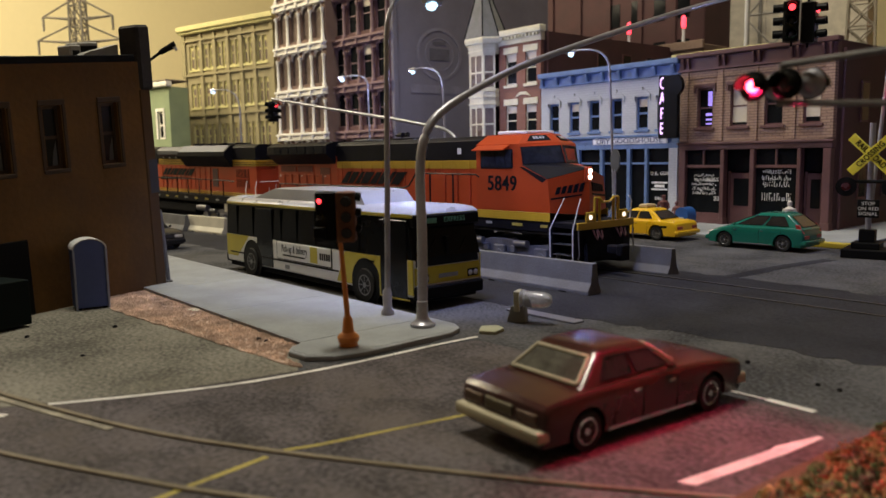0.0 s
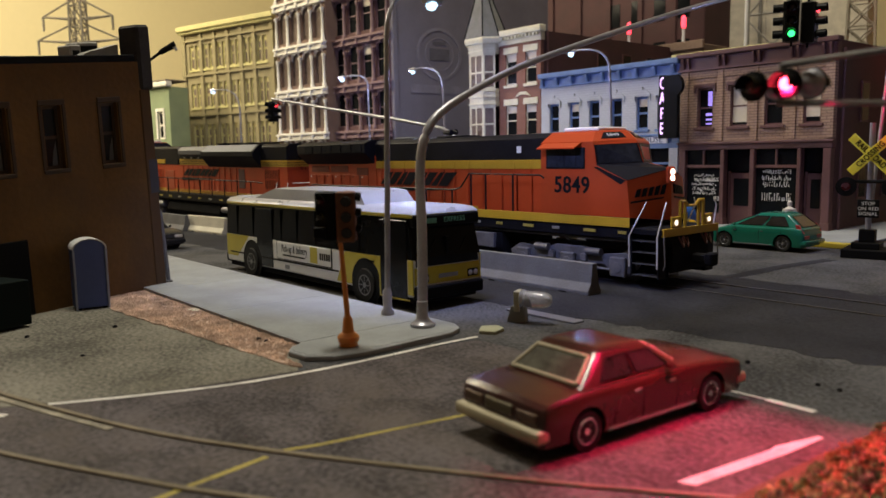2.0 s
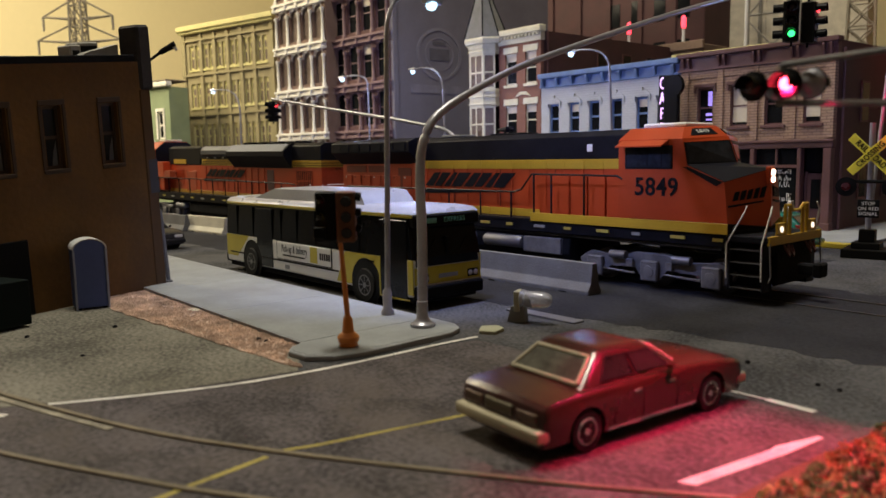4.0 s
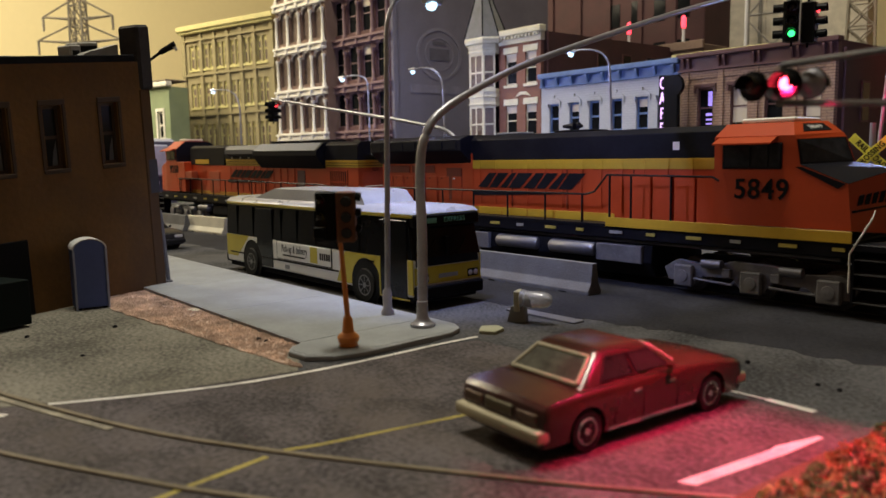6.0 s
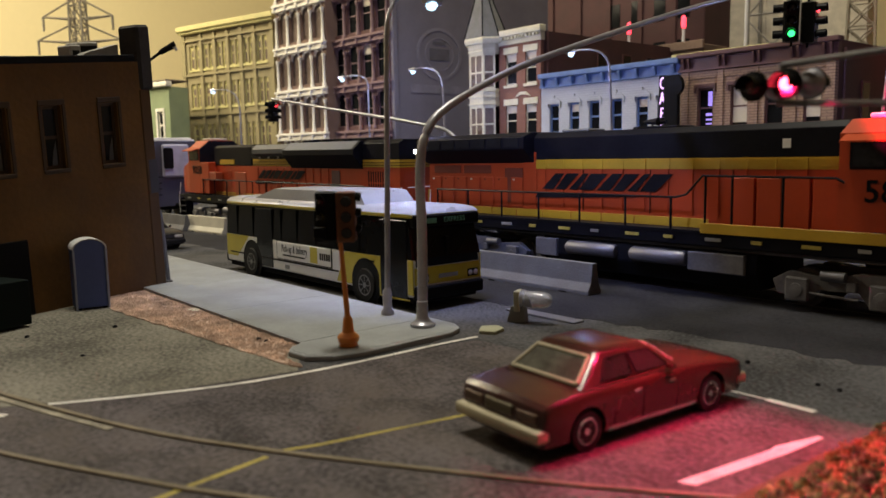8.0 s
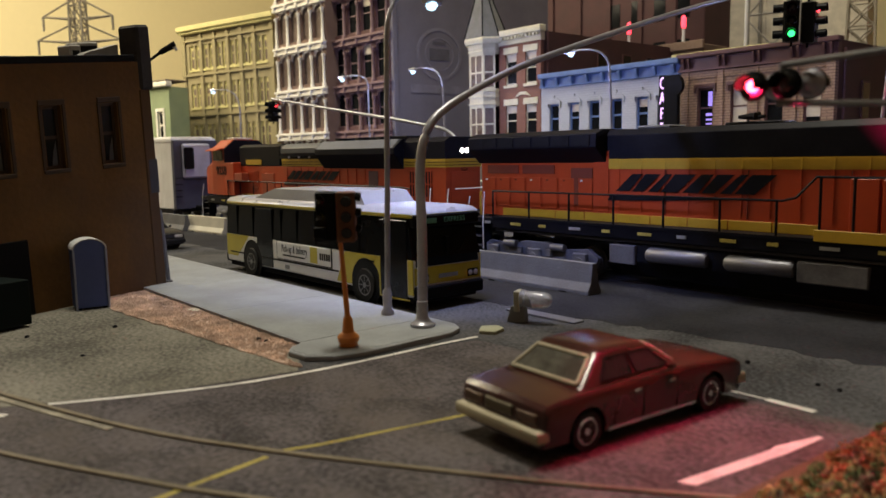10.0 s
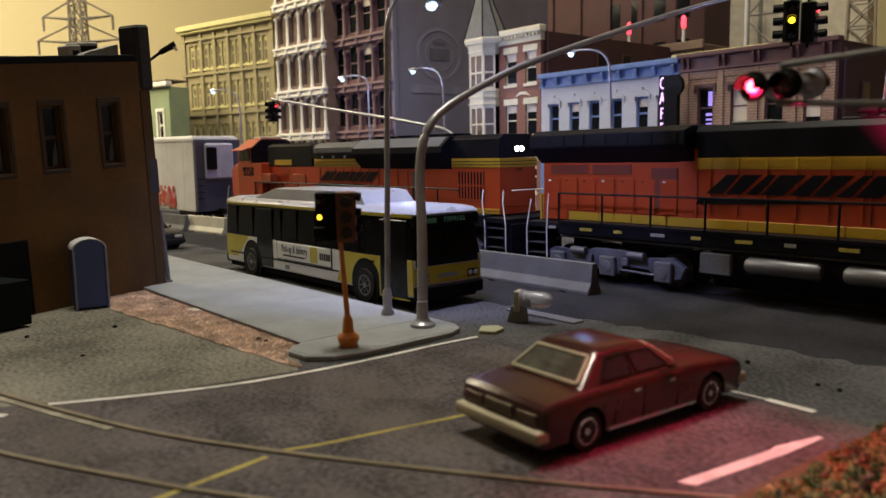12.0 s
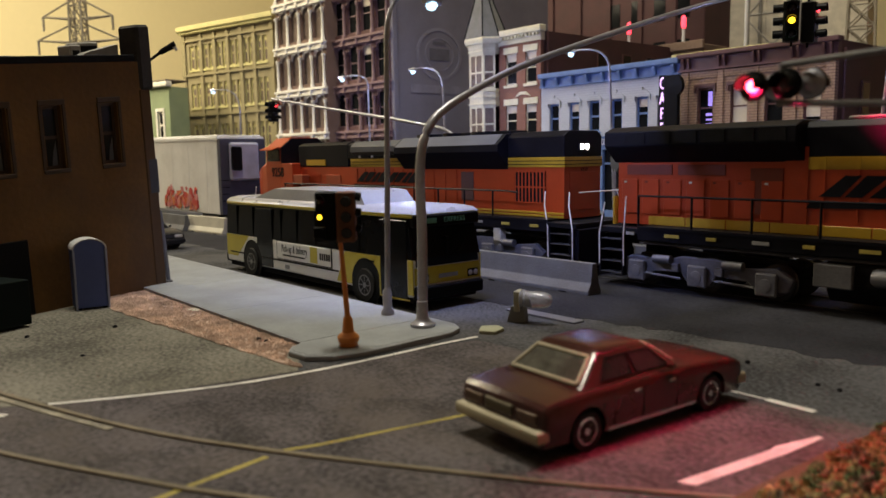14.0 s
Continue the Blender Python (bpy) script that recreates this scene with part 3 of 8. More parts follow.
        Geo().box(w + 0.081, w + 0.09, y + 0.1, y + 0.9, z + 0.1, z + 2.0).done("pane", DARK_GLASS, fr)
    Geo().tube([(w + 0.12, 0.7, 0.1), (w + 0.12, 0.7, 9.2)], 0.08).done("drain_pipe", MAROON, t)


brown_store()


def dry_goods():
    t = thing("dry_goods_store", at(-36.25, 18.6), "white painted brick store with blue cornice and windows", "building")
    w, h = 10.8, 9.6
    xs = [0.75, 2.5, 4.15, 5.9, 7.8, 9.3]
    holes = [(x, x + 0.85, 5.6, 7.55) for x in xs]
    wall_with_openings("upper_wall", w, 8.65, holes, 0, 0.3, PALE_BRICK, t, "white painted brick wall", 5.3)
    for i, x in enumerate(xs):
        sash(t, x, x + 0.85, 5.6, 7.55, 0.12, BLUE_TRIM, DARK_GLASS, bar=0.12, blind=BLIND if i % 3 == 1 else None, drop=0.3)
        g = Geo().box(x - 0.17, x + 1.02, -0.1, -0.002, 7.58, 7.72).prism([(x - 0.12, 7.73), (x + 0.97, 7.73), (x + 0.75, 7.93), (x + 0.42, 8.0), (x + 0.1, 7.93)], -0.08, -0.002, "y").box(x - 0.17, x - 0.06, -0.09, -0.002, 7.3, 7.58).box(x + 0.91, x + 1.02, -0.09, -0.002, 7.3, 7.58)
        g.box(x + 0.36, x + 0.49, -0.12, -0.004, 7.9, 8.12)
        g.done("window_hood", PALE_BRICK, t)
        Geo().box(x - 0.1, x + 0.95, -0.1, -0.002, 5.45, 5.59).done("window_sill", BLUE_TRIM, t)
    Geo().box(-0.02, w + 0.02, -0.1, 0.3, 8.66, 9.25).box(-0.05, w + 0.05, -0.38, 0.3, 9.26, 9.6, 0.06).box(-0.03, w + 0.03, -0.16, -0.102, 8.68, 8.78).done("cornice", BLUE_TRIM, t, "blue painted wooden cornice")
    for k in range(9):
        x = 0.2 + k * 1.27
        Geo().prism([(-0.105, 8.7), (-0.22, 8.8), (-0.36, 9.1), (-0.36, 9.25), (-0.105, 9.25)], x, x + 0.2, "x", 0.02).done("bracket", BLUE_TRIM, t)
    # shopfront
    Geo().box(0, w, -0.1, 0.3, 4.45, 4.75).box(0, w, -0.2, 0.3, 5.14, 5.29, 0.03).box(0, w, -0.02, 0.3, 4.76, 5.13).done("shop_fascia", BLUE_TRIM, t)
    board = Geo().box(4.6, 10.1, -0.16, -0.03, 4.74, 5.12, 0.015).done("name_board", mat("pale_sign_board", (0.62, 0.64, 0.70), 0.6), t, "pale name board")
    words("name_lettering", "DRY GOODSHOUSE", 0.42, south(7.35, -0.165, 4.93), mat("navy_sign_paint", (0.02, 0.035, 0.12), 0.6), t, squeeze=1.25)
    for a, b in ((0, 0.4), (3.2, 3.45), (5.1, 5.35), (7.2, 7.45), (8.5, 8.7)):
        Geo().box(a, b, -0.1, 0.28, 0, 4.44, 0.02).done("shop_post", BLUE_TRIM, t)
    Geo().box(10.2, 10.8, -0.12, 0.28, 0, 4.44, 0.02).done("corner_pier", PALE_BRICK, t)
    for a, b in ((0.4, 3.2), (3.45, 5.1), (5.35, 7.2), (7.45, 8.5), (8.7, 10.2)):
        Geo().box(a, b, 0.12, 0.16, 0.6, 4.44).done("shop_pane", DARK_GLASS, t)
        Geo().box(a, b, 0.0, 0.12, 0, 0.6).done("stall_riser", BLUE_TRIM, t)
        Geo().box(a, b, 0.0, 0.1, 3.5, 3.62).done("transom_bar", BLUE_TRIM, t)
    for z, s, tx in ((2.95, 0.30, "O.K. GUY"), (1.45, 0.28, "SALE"), (0.95, 0.28, "15% OFF")):
        words("window_word", tx, s, south(9.45, 0.11, z), CHALK, t)
    Geo().box(8.9, 10.0, 0.095, 0.118, 1.95, 2.05).box(8.9, 10.0, 0.095, 0.118, 2.35, 2.45).box(9.1, 9.8, 0.095, 0.118, 2.12, 2.28).done("window_lettering", CHALK, t)
    shell(t, w, 15, 9.3, PALE_BRICK)
    sign = thing("cafe_sign", at(-26.15, 18.45, 0), "glowing white and violet neon cafe sign on black board", "sign")
    Geo().box(0.28, 1.25, -0.9, -0.62, 5.0, 8.55, 0.06).lathe([(0.05, -0.92), (0.62, -0.9), (0.62, -0.64), (0.05, -0.62)], (0.9, 0, 7.95), "y", 20).done("sign_board", BLACK, sign)
    Geo().box(0.5, 0.6, -0.62, 0.14, 5.6, 5.7).done("bracket", BLACK, sign)
    Geo().box(0.5, 0.6, -0.62, 0.14, 8.0, 8.1).done("bracket", BLACK, sign)
    neon = glow("violet_neon", (0.80, 0.50, 1.0), 1.7)
    for k, ch in enumerate("CAFE"):
        words("letter", ch, 0.95, south(0.1, -0.72, 8.12 - k * 0.86), neon, sign, 0.02, squeeze=0.55)
    Geo().box(-0.16, 0.32, -0.68, -0.64, 5.0, 8.6, 0.01).done("letter_backing", BLACK, sign)


dry_goods()


def turret_house():
    t = thing("turret_house", at(-43.0, 18.6), "red brick town house with cream bay and grey turret roof", "building")
    bx, w, h = 2.65, 6.7, 13.0
    cols = [(3.3, 4.4), (5.25, 6.3)]
    holes = [(a, b, z, z + 2.15) for a, b in cols for z in (9.15, 5.55, 1.6)]
    wall_with_openings("front_wall", w, 11.95, [(0.0, bx, 0, 11.95)] + holes, 0, 0.3, RED_BRICK, t, "red brick front wall")
    for a, b in cols:
        for z in (9.15, 5.55, 1.6):
            sash(t, a, b, z, z + 2.15, 0.12, CREAM_TRIM, DARK_GLASS, blind=BLIND, drop=0.25)
            Geo().box(a - 0.15, b + 0.15, -0.06, -0.002, z + 2.17, z + 2.6).done("lintel", CREAM_TRIM, t)
            Geo().box(a - 0.12, b + 0.12, -0.1, -0.002, z - 0.2, z - 0.02).done("window_sill", CREAM_TRIM, t)
    Geo().prism([(4.3, 8.25), (4.75, 8.6), (5.35, 8.6), (5.8, 8.25), (5.3, 8.4), (4.8, 8.4)], -0.06, -0.002, "y").done("crest", CREAM_TRIM, t)
    Geo().box(bx, w + 0.1, -0.1, 0.3, 11.96, 12.5).box(bx, w + 0.25, -0.35, 0.3, 12.51, 12.95, 0.06).done("cornice", CREAM_TRIM, t, "cream cornice")
    for k in range(12):
        x = bx + 0.1 + k * 0.34
        Geo().box(x, x + 0.16, -0.28, -0.102, 12.3, 12.5).done("dentil", CREAM_TRIM, t)
    # bay of three faces
    plan = [(0.0, 0.3), (0.0, -0.35), (0.55, -1.0), (2.0, -1.0), (2.6, -0.35), (2.6, 0.3)]
    for z0, z1 in ((0, 1.2), (3.9, 5.3), (7.75, 9.0), (11.5, 12.2)):
        Geo().prism(plan, z0, z1, "z").done("bay_panel", CREAM_TRIM, t)
        for zz in (z0 + 0.1, z1 - 0.22, (z0 + z1) / 2):
            Geo().prism([(x * 1.06 - 0.08, y * 1.08) for x, y in plan], zz, zz + 0.13, "z", 0.03).done("bay_moulding", CREAM_TRIM, t)
    for z0, z1 in ((1.2, 3.9), (5.3, 7.75), (9.0, 11.5)):
        for (xa, ya), (xb, yb) in zip(plan[1:], plan[2:5]):
            d = Vector((xb - xa, yb - ya, 0))
            ang = math.degrees(math.atan2(d.y, d.x))
            ln = d.length
            g = Geo().box(0, 0.13, 0, 0.12, z0, z1).box(ln - 0.13, ln, 0, 0.12, z0, z1).box(0.13, ln - 0.13, 0.02, 0.12, z0, z0 + 0.12).box(0.13, ln - 0.13, 0.02, 0.12, z1 - 0.14, z1).box(0.13, ln - 0.13, 0.02, 0.12, z0 + 1.1, z0 + 1.22)
            if ln > 1.2:
                g.box(ln * 0.42, ln * 0.42 + 0.1, 0.02, 0.12, z0 + 0.12, z1 - 0.14)
            win = g.done("bay_window", CREAM_TRIM, t, at=at(xa, ya, 0, ang))
            Geo().box(0.1, ln - 0.1, 0.06, 0.08, z0 + 0.05, z1 - 0.05).done("pane", BROWN_PANE, win)
    ring = lambda s, z: [(1.3 + (x - 1.3) * s, -0.35 + (y + 0.35) * s, z) for x, y in plan]
    Geo().loft([ring(1.28, 12.2), ring(1.36, 12.5), ring(1.3, 12.62)]).done("turret_cornice", CREAM_TRIM, t)
    Geo().loft([ring(1.32, 12.63), ring(0.62, 15.0), ring(0.03, 17.8)]).done("turret_roof", SLATE, t, "grey slate turret roof")
    g = Geo()
    for i in range(6):
        g.tube([ring(1.33, 12.66)[i], ring(0.63, 15.0)[i], ring(0.03, 17.85)[i]], 0.05, 5)
    g.done("roof_ribs", FRAME_BLACK, t)
    shell(t, w, 16, 12.6, DARK_MAROON)
    Geo().tube([(w + 0.1, 0.6, 0.1), (w + 0.1, 0.6, 12.5)], 0.08).done("drain_pipe", MAROON, t)
    for y in (6, 9, 12):
        fr = Geo().box(w + 0.002, w + 0.07, y, y + 1.1, 9.6, 11.6).done("side_window", MAROON, t)
        Geo().box(w + 0.071, w + 0.08, y + 0.1, y + 1.0, 9.7, 11.5).done("pane", DARK_GLASS, fr)


turret_house()


def arcade_house(x, y, rz, w, name, wallm, trim, pane, label, cols, seed):
    """A tall commercial front: rows of arched windows between slim columns, with heavy string courses."""
    t = thing(name, at(x, y, 0, rz), label, "building")
    rnd = random.Random(seed)
    base, pitch, floors = 2.6, 4.0, 5
    n = cols
    step = (w - 0.5) / n
    holes = []
    for f in range(floors):
        z0 = base + f * pitch
        for k in range(n):
            a = 0.25 + k * step + step * 0.14
            holes.append((a, a + step * 0.72, z0 + 0.35, z0 + 3.3))
    wall_with_openings("front_wall", w, base + floors * pitch + 1.2, holes, 0, 0.3, wallm, t)
    for i, (a, b, z0, z1) in enumerate(holes):
        sash(t, a, b, z0, z1, 0.2, BROWN_PANE if trim is IVORY else ROSE, pane, bar=0.08, blind=BLIND if rnd.random() < 0.3 and trim is not IVORY else None, drop=rnd.uniform(0.3, 0.6))
        m, r = (a + b) / 2, (b - a) / 2
        arc = [(m + r * math.cos(q), z1 - r + r * math.sin(q)) for q in (math.pi * j / 8 for j in range(9))]
        Geo().prism([(b, z1 + 0.001)] + arc + [(a, z1 + 0.001)], 0.02, 0.18, "y").prism([(m - 0.1, z1 - 0.18), (m + 0.1, z1 - 0.18), (m + 0.13, z1 + 0.12), (m - 0.13, z1 + 0.12)], -0.16, 0.0, "y").done("arch", trim, t)
    for f in range(floors):
        z0 = base + f * pitch
        for k in range(n + 1):
            cx = 0.25 + k * step
            Geo().lathe([(0.2, z0), (0.2, z0 + 0.25), (0.13, z0 + 0.35), (0.115, z0 + 2.5), (0.2, z0 + 2.7), (0.2, z0 + 2.85)], (cx, -0.13, 0), "z", 10).done("column", trim, t, smooth=40)
        g = Geo().box(-0.1, w + 0.1, -0.34, -0.002, z0 + 3.3, z0 + 3.5, 0.03).box(-0.05, w + 0.05, -0.22, -0.003, z0 + 3.52, z0 + 3.72, 0.02).box(-0.15, w + 0.15, -0.42, -0.004, z0 + 3.74, z0 + 3.98, 0.05)
        g.done("string_course", trim, t)
        for k in range(n + 1):
            cx = 0.25 + k * step
            Geo().box(cx - 0.12, cx + 0.12, -0.46, -0.2, z0 + 3.28, z0 + 3.74, 0.03).done("bracket", trim, t)
    shell(t, w, 14, base + floors * pitch + 1.0, wallm)
    return t


arcade_house(-67.3, 15.29, 5, 7.8, "ivory_arcade_building", mat("brown_iron_wall", (0.16, 0.10, 0.075), 0.8, 0, 0.2, 0.6, 10, 0.15), IVORY, BROWN_PANE, "ivory cast-iron fronted building with slim columns", 4, 1)
arcade_house(-60.3, 17.0, 3, 8.4, "rose_arcade_building", mat("dark_red_brick_wall", (0.10, 0.045, 0.042), 0.8, 0, 0.2, 0.6, 10, 0.15), ROSE, DARK_GLASS, "rose brown commercial building with arched windows", 4, 2)


def olive_block():
    t = thing("olive_warehouse", at(-82.25, 12.12, 0, 14), "olive warehouse with yellowish paired windows", "building")
    w = 14.4
    bays = [(1.5, 3.4), (4.0, 5.8), (6.4, 8.1), (8.7, 10.4), (10.9, 12.5), (13.1, 14.8)]
    bays = [((a - 0.4) * 0.923, (b - 0.4) * 0.923) for a, b in bays]
    holes = []
    for a, b in bays:
        m = (a + b) / 2
        for z in (1.4, 5.5, 9.8, 13.8):
            holes += [(a, m - 0.12, z, z + 2.5), (m + 0.12, b, z, z + 2.5)]
    wall_with_openings("front_wall", w, 17.5, holes, 0, 0.3, OLIVE, t)
    for a, b, z0, z1 in holes:
        sash(t, a, b, z0, z1, 0.14, OLIVE_TRIM, BROWN_PANE, bar=0.16, blind=OLIVE_TRIM, drop=0.2)
    for i in range(len(bays) + 1):
        x = (0.0 if i == 0 else w - 0.5 if i == len(bays) else (bays[i - 1][1] + bays[i][0]) / 2 - 0.2)
        Geo().box(x, x + 0.45, -0.16, -0.002, 0, 17.5).done("pilaster", OLIVE, t)
    for z in (4.8, 8.9, 13.1, 16.7):
        Geo().box(0, w, -0.22, -0.003, z, z + 0.22).done("string_course", OLIVE, t)
    for a, b in bays:
        for z in (1.4, 5.5, 9.8, 13.8):
            Geo().box(a - 0.08, b + 0.08, -0.1, -0.002, z - 0.22, z - 0.02).done("window_sill", OLIVE_TRIM, t)
    Geo().box(-0.25, w + 0.25, -0.45, 0.3, 17.51, 17.75, 0.04).box(-0.4, w + 0.4, -0.65, 0.3, 17.76, 18.3, 0.08).done("cornice", OLIVE_TRIM, t, "pale olive cornice")
    shell(t, w, 14, 17.7, OLIVE)


olive_block()


def green_house():
    t = thing("green_house", at(-87.2, 6.05, 0, 12), "pale green house with white trim beyond the tracks", "building")
    gm = mat("pale_green_siding", (0.22, 0.27, 0.15), 0.8, 0, 0.12, 0.6, 8, 0.15)
    holes = [(8.3, 9.3, 6.4, 9.2), (8.3, 9.3, 1.8, 4.6)]
    wall_with_openings("front_wall", 10.5, 11.6, holes, 0, 0.3, gm, t)
    for a, b, z0, z1 in holes:
        sash(t, a, b, z0, z1, 0.1, IVORY, DARK_GLASS, bar=0.2)
        Geo().box(a - 0.25, b + 0.25, -0.08, -0.002, z1, z1 + 0.3).box(a - 0.25, a, -0.08, -0.002, z0, z1).box(b, b + 0.25, -0.08, -0.002, z0, z1).done("window_trim", IVORY, t)
    Geo().box(-0.2, 10.7, -0.4, 0.3, 11.61, 12.1, 0.08).box(3.6, 4.6, -0.5, -0.002, 0, 11.3).box(3.4, 4.8, -0.6, -0.003, 10.4, 11.2, 0.08).done("white_trim", IVORY, t)
    Geo().lathe([(0.5, 4.0), (0.35, 4.4), (0.3, 9.0), (0.55, 9.6)], (4.1, -0.6, 0), "z", 10).done("porch_column", IVORY, t)
    Geo().box(-0.1, 10.6, -0.3, 2.2, 12.12, 12.3, 0.05).done("roof", mat("brown_roof", (0.14, 0.11, 0.08), 0.85), t)
    shell(t, 10.5, 2.2, 11.6, gm)


green_house()


def purple_tower():
    t = thing("concrete_tower", at(-51.75, 17.45, 0, 90), "tall grey violet blank wall with faded round emblem", "building")
    Geo().box(0.5, 19.0, 0, 0.3, 0, 26, 0.05).done("wall", PURPLE_WALL, t)
    Geo().box(0, 0.49, -0.2, 0.3, 0, 26, 0.05).done("corner_pier", PURPLE_WALL, t)
    faded = mat("faded_sign_paint", (0.21, 0.20, 0.23), 0.85, 0, 0.2, 0.6, 8, 0.2, (0.18, 0.17, 0.2), 0.6)
    g = Geo()
    for r0, r1, d in ((1.95, 2.2, 0.04), (1.3, 1.4, 0.03)):
        k = 40
        rings = [[(5.1 + r * math.cos(2 * math.pi * i / k) * 1.15, -yy, 12.95 + r * math.sin(2 * math.pi * i / k)) for i in range(k)] for r, yy in ((r0, 0.002), (r0, d), (r1, d), (r1, 0.002))]
        g.loft(rings + [rings[0]], caps=False)
    g.done("emblem_ring", faded, t, "faded painted ring")
    Geo().box(4.0, 6.2, -0.03, -0.002, 12.4, 13.4).done("emblem_panel", bpy.data.materials.get("faded_dark_sign_paint") or mat("faded_dark_sign_paint", (0.10, 0.095, 0.11), 0.85), t)
    Geo().box(4.4, 5.8, -0.03, -0.002, 13.7, 14.0).done("emblem_panel", mat("faded_dark_sign_paint", (0.10, 0.095, 0.11), 0.85), t)
    Geo().box(1.9, 8.7, -0.04, -0.002, 9.6, 10.3).done("painted_band", faded, t, "faded painted band")


purple_tower()


ROW_BROWN = mat("umber_row_wall", (0.21, 0.14, 0.10), 0.8, 0, 0.25, 0.6, 9, 0.2)
ROW_STONE = mat("tan_row_stone", (0.30, 0.24, 0.17), 0.8, 0, 0.15, 1, 10, 0.1)


def back_blocks():
    t = thing("maroon_tower", at(-66, 47, 0, 3), "tall dark maroon building behind the street", "building")
    Geo().box(0, 24, 0, 14, 0, 32, 0.1).done("wall", DARK_MAROON, t)
    for k in range(6):
        Geo().box(1 + k * 3.9, 1.5 + k * 3.9, -0.25, -0.002, 0, 32).done("pier", DARK_MAROON, t)
    for k in range(4):
        for z in (13, 17.5):
            Geo().box(13 + k * 2.7, 14.3 + k * 2.7, -0.06, -0.002, z, z + 2.4).done("window", DARK_GLASS, t)
    # a low brown row with chimneys, above the white store
    t = thing("brown_row_house", at(-50.0, 34.2, 0, 0), "dark brown flat-roofed row building with chimneys", "building")
    Geo().box(0, 16.5, 0, 10, 0, 12.6, 0.05).done("wall", ROW_BROWN, t)
    Geo().box(-0.2, 16.6, -0.3, 0, 12.2, 12.9, 0.06).done("cornice", ROW_BROWN, t)
    for x in (1.2, 3.6, 6.0, 8.4, 10.8, 13.2):
        win = Geo().box(x, x + 1.2, -0.08, -0.002, 9.0, 11.3).done("window", ROW_BROWN, t)
        Geo().box(x + 0.12, x + 1.08, -0.09, -0.082, 9.1, 11.2).done("pane", DARK_GLASS, win)
        Geo().box(x - 0.15, x + 1.35, -0.16, -0.002, 11.32, 11.75, 0.03).done("lintel", ROW_STONE, t)
        Geo().box(x - 0.1, x + 1.3, -0.16, -0.002, 8.75, 8.98, 0.03).done("window_sill", ROW_STONE, t)
    for x, z in ((-41.0, 14.3), (-35.7, 14.1)):
        b = thing("warning_beacon", at(x, 34.8, 0), "slim roof mast with glowing red beacon", "beacon", "roof beacons")
        Geo().tube([(0, 0, 12.6), (0, 0, z)], 0.12).done("pole", WHITE, b)
        Geo().lathe([(0.17, z), (0.2, z + 0.2), (0.2, z + 0.8), (0.08, z + 1.0)], (0, 0, 0), "z", 10).done("lens", glow("red_beacon", (1, 0.05, 0.08), 3), b)
    t = thing("olive_shed", at(-33.6, 24, 0, 0), "low shed roof with pale olive eaves", "building")
    Geo().box(4.6, 10.4, 0, 6, 0, 10.1).done("wall", OLIVE, t)
    Geo().box(4.2, 10.8, -0.4, 6.2, 10.11, 10.5, 0.05).done("roof", OLIVE_TRIM, t)
    for x in (5.2, 6.6, 8.0, 9.4):
        Geo().box(x, x + 0.5, -0.42, -0.401, 9.7, 10.4, 0.01).done("rust_stain_board", ROW_BROWN, t)


back_blocks()


def tank_farm():
    """Pale tank on a braced frame, its mast, and a domed tank on the layout's far side."""
    steel = mat("grey_painted_steel", (0.30, 0.28, 0.24), 0.6, 0.2)
    t = thing("tank_tower", at(-38.5, 50, 0, 12), "grey braced steel tank tower before the wall", "tower")
    for x in (0, 4.6):
        for y in (0, 4):
            Geo().tube([(x, y, 0), (x, y, 22)], 0.18, 6).done("leg", steel, t)
    for z in (11.5, 17):
        Geo().tube([(0, 0, z), (4.6, 0, z + 5)], 0.09, 5).tube([(4.6, 0, z), (0, 0, z + 5)], 0.09, 5).done("brace", steel, t)
        Geo().tube([(-0.2, 0, z), (4.8, 0, z)], 0.12, 5).done("girt", steel, t)
        Geo().box(2.0, 2.6, -0.15, 0.1, z + 2.2, z + 2.8).done("gusset", steel, t)
    Geo().box(-6, 0.5, 4.2, 9, 0, 26, 0.05).box(0.52, 9.5, 4.2, 9, 0, 26, 0.05).done("tank_wall", mat("pale_tank_panel", (0.58, 0.52, 0.40), 0.8), t)
    d = thing("domed_tank", at(-35.6, 57, 0), "white domed storage tank", "tank")
    Geo().lathe([(1.9, 0), (1.9, 15.2), (1.85, 16.2), (1.5, 17.3), (0.9, 18.0), (0.0, 18.3)], (0, 0, 0), "z", 24).done("shell", WHITE, d, smooth=40)
    g = Geo()
    for k in range(24):
        a = k * math.pi / 12
        g.box(1.95 * math.cos(a) - 0.1, 1.95 * math.cos(a) + 0.1, 1.95 * math.sin(a) - 0.1, 1.95 * math.sin(a) + 0.1, 14.4, 15.6)
    g.done("rail_band", WHITE, d)
    m = thing("signal_mast", at(-33.2, 40, 0), "slim white roof mast", "mast")
    Geo().tube([(0, 0, 0), (0, 0, 22)], 0.14, 8).done("pole", WHITE, m)


tank_farm()


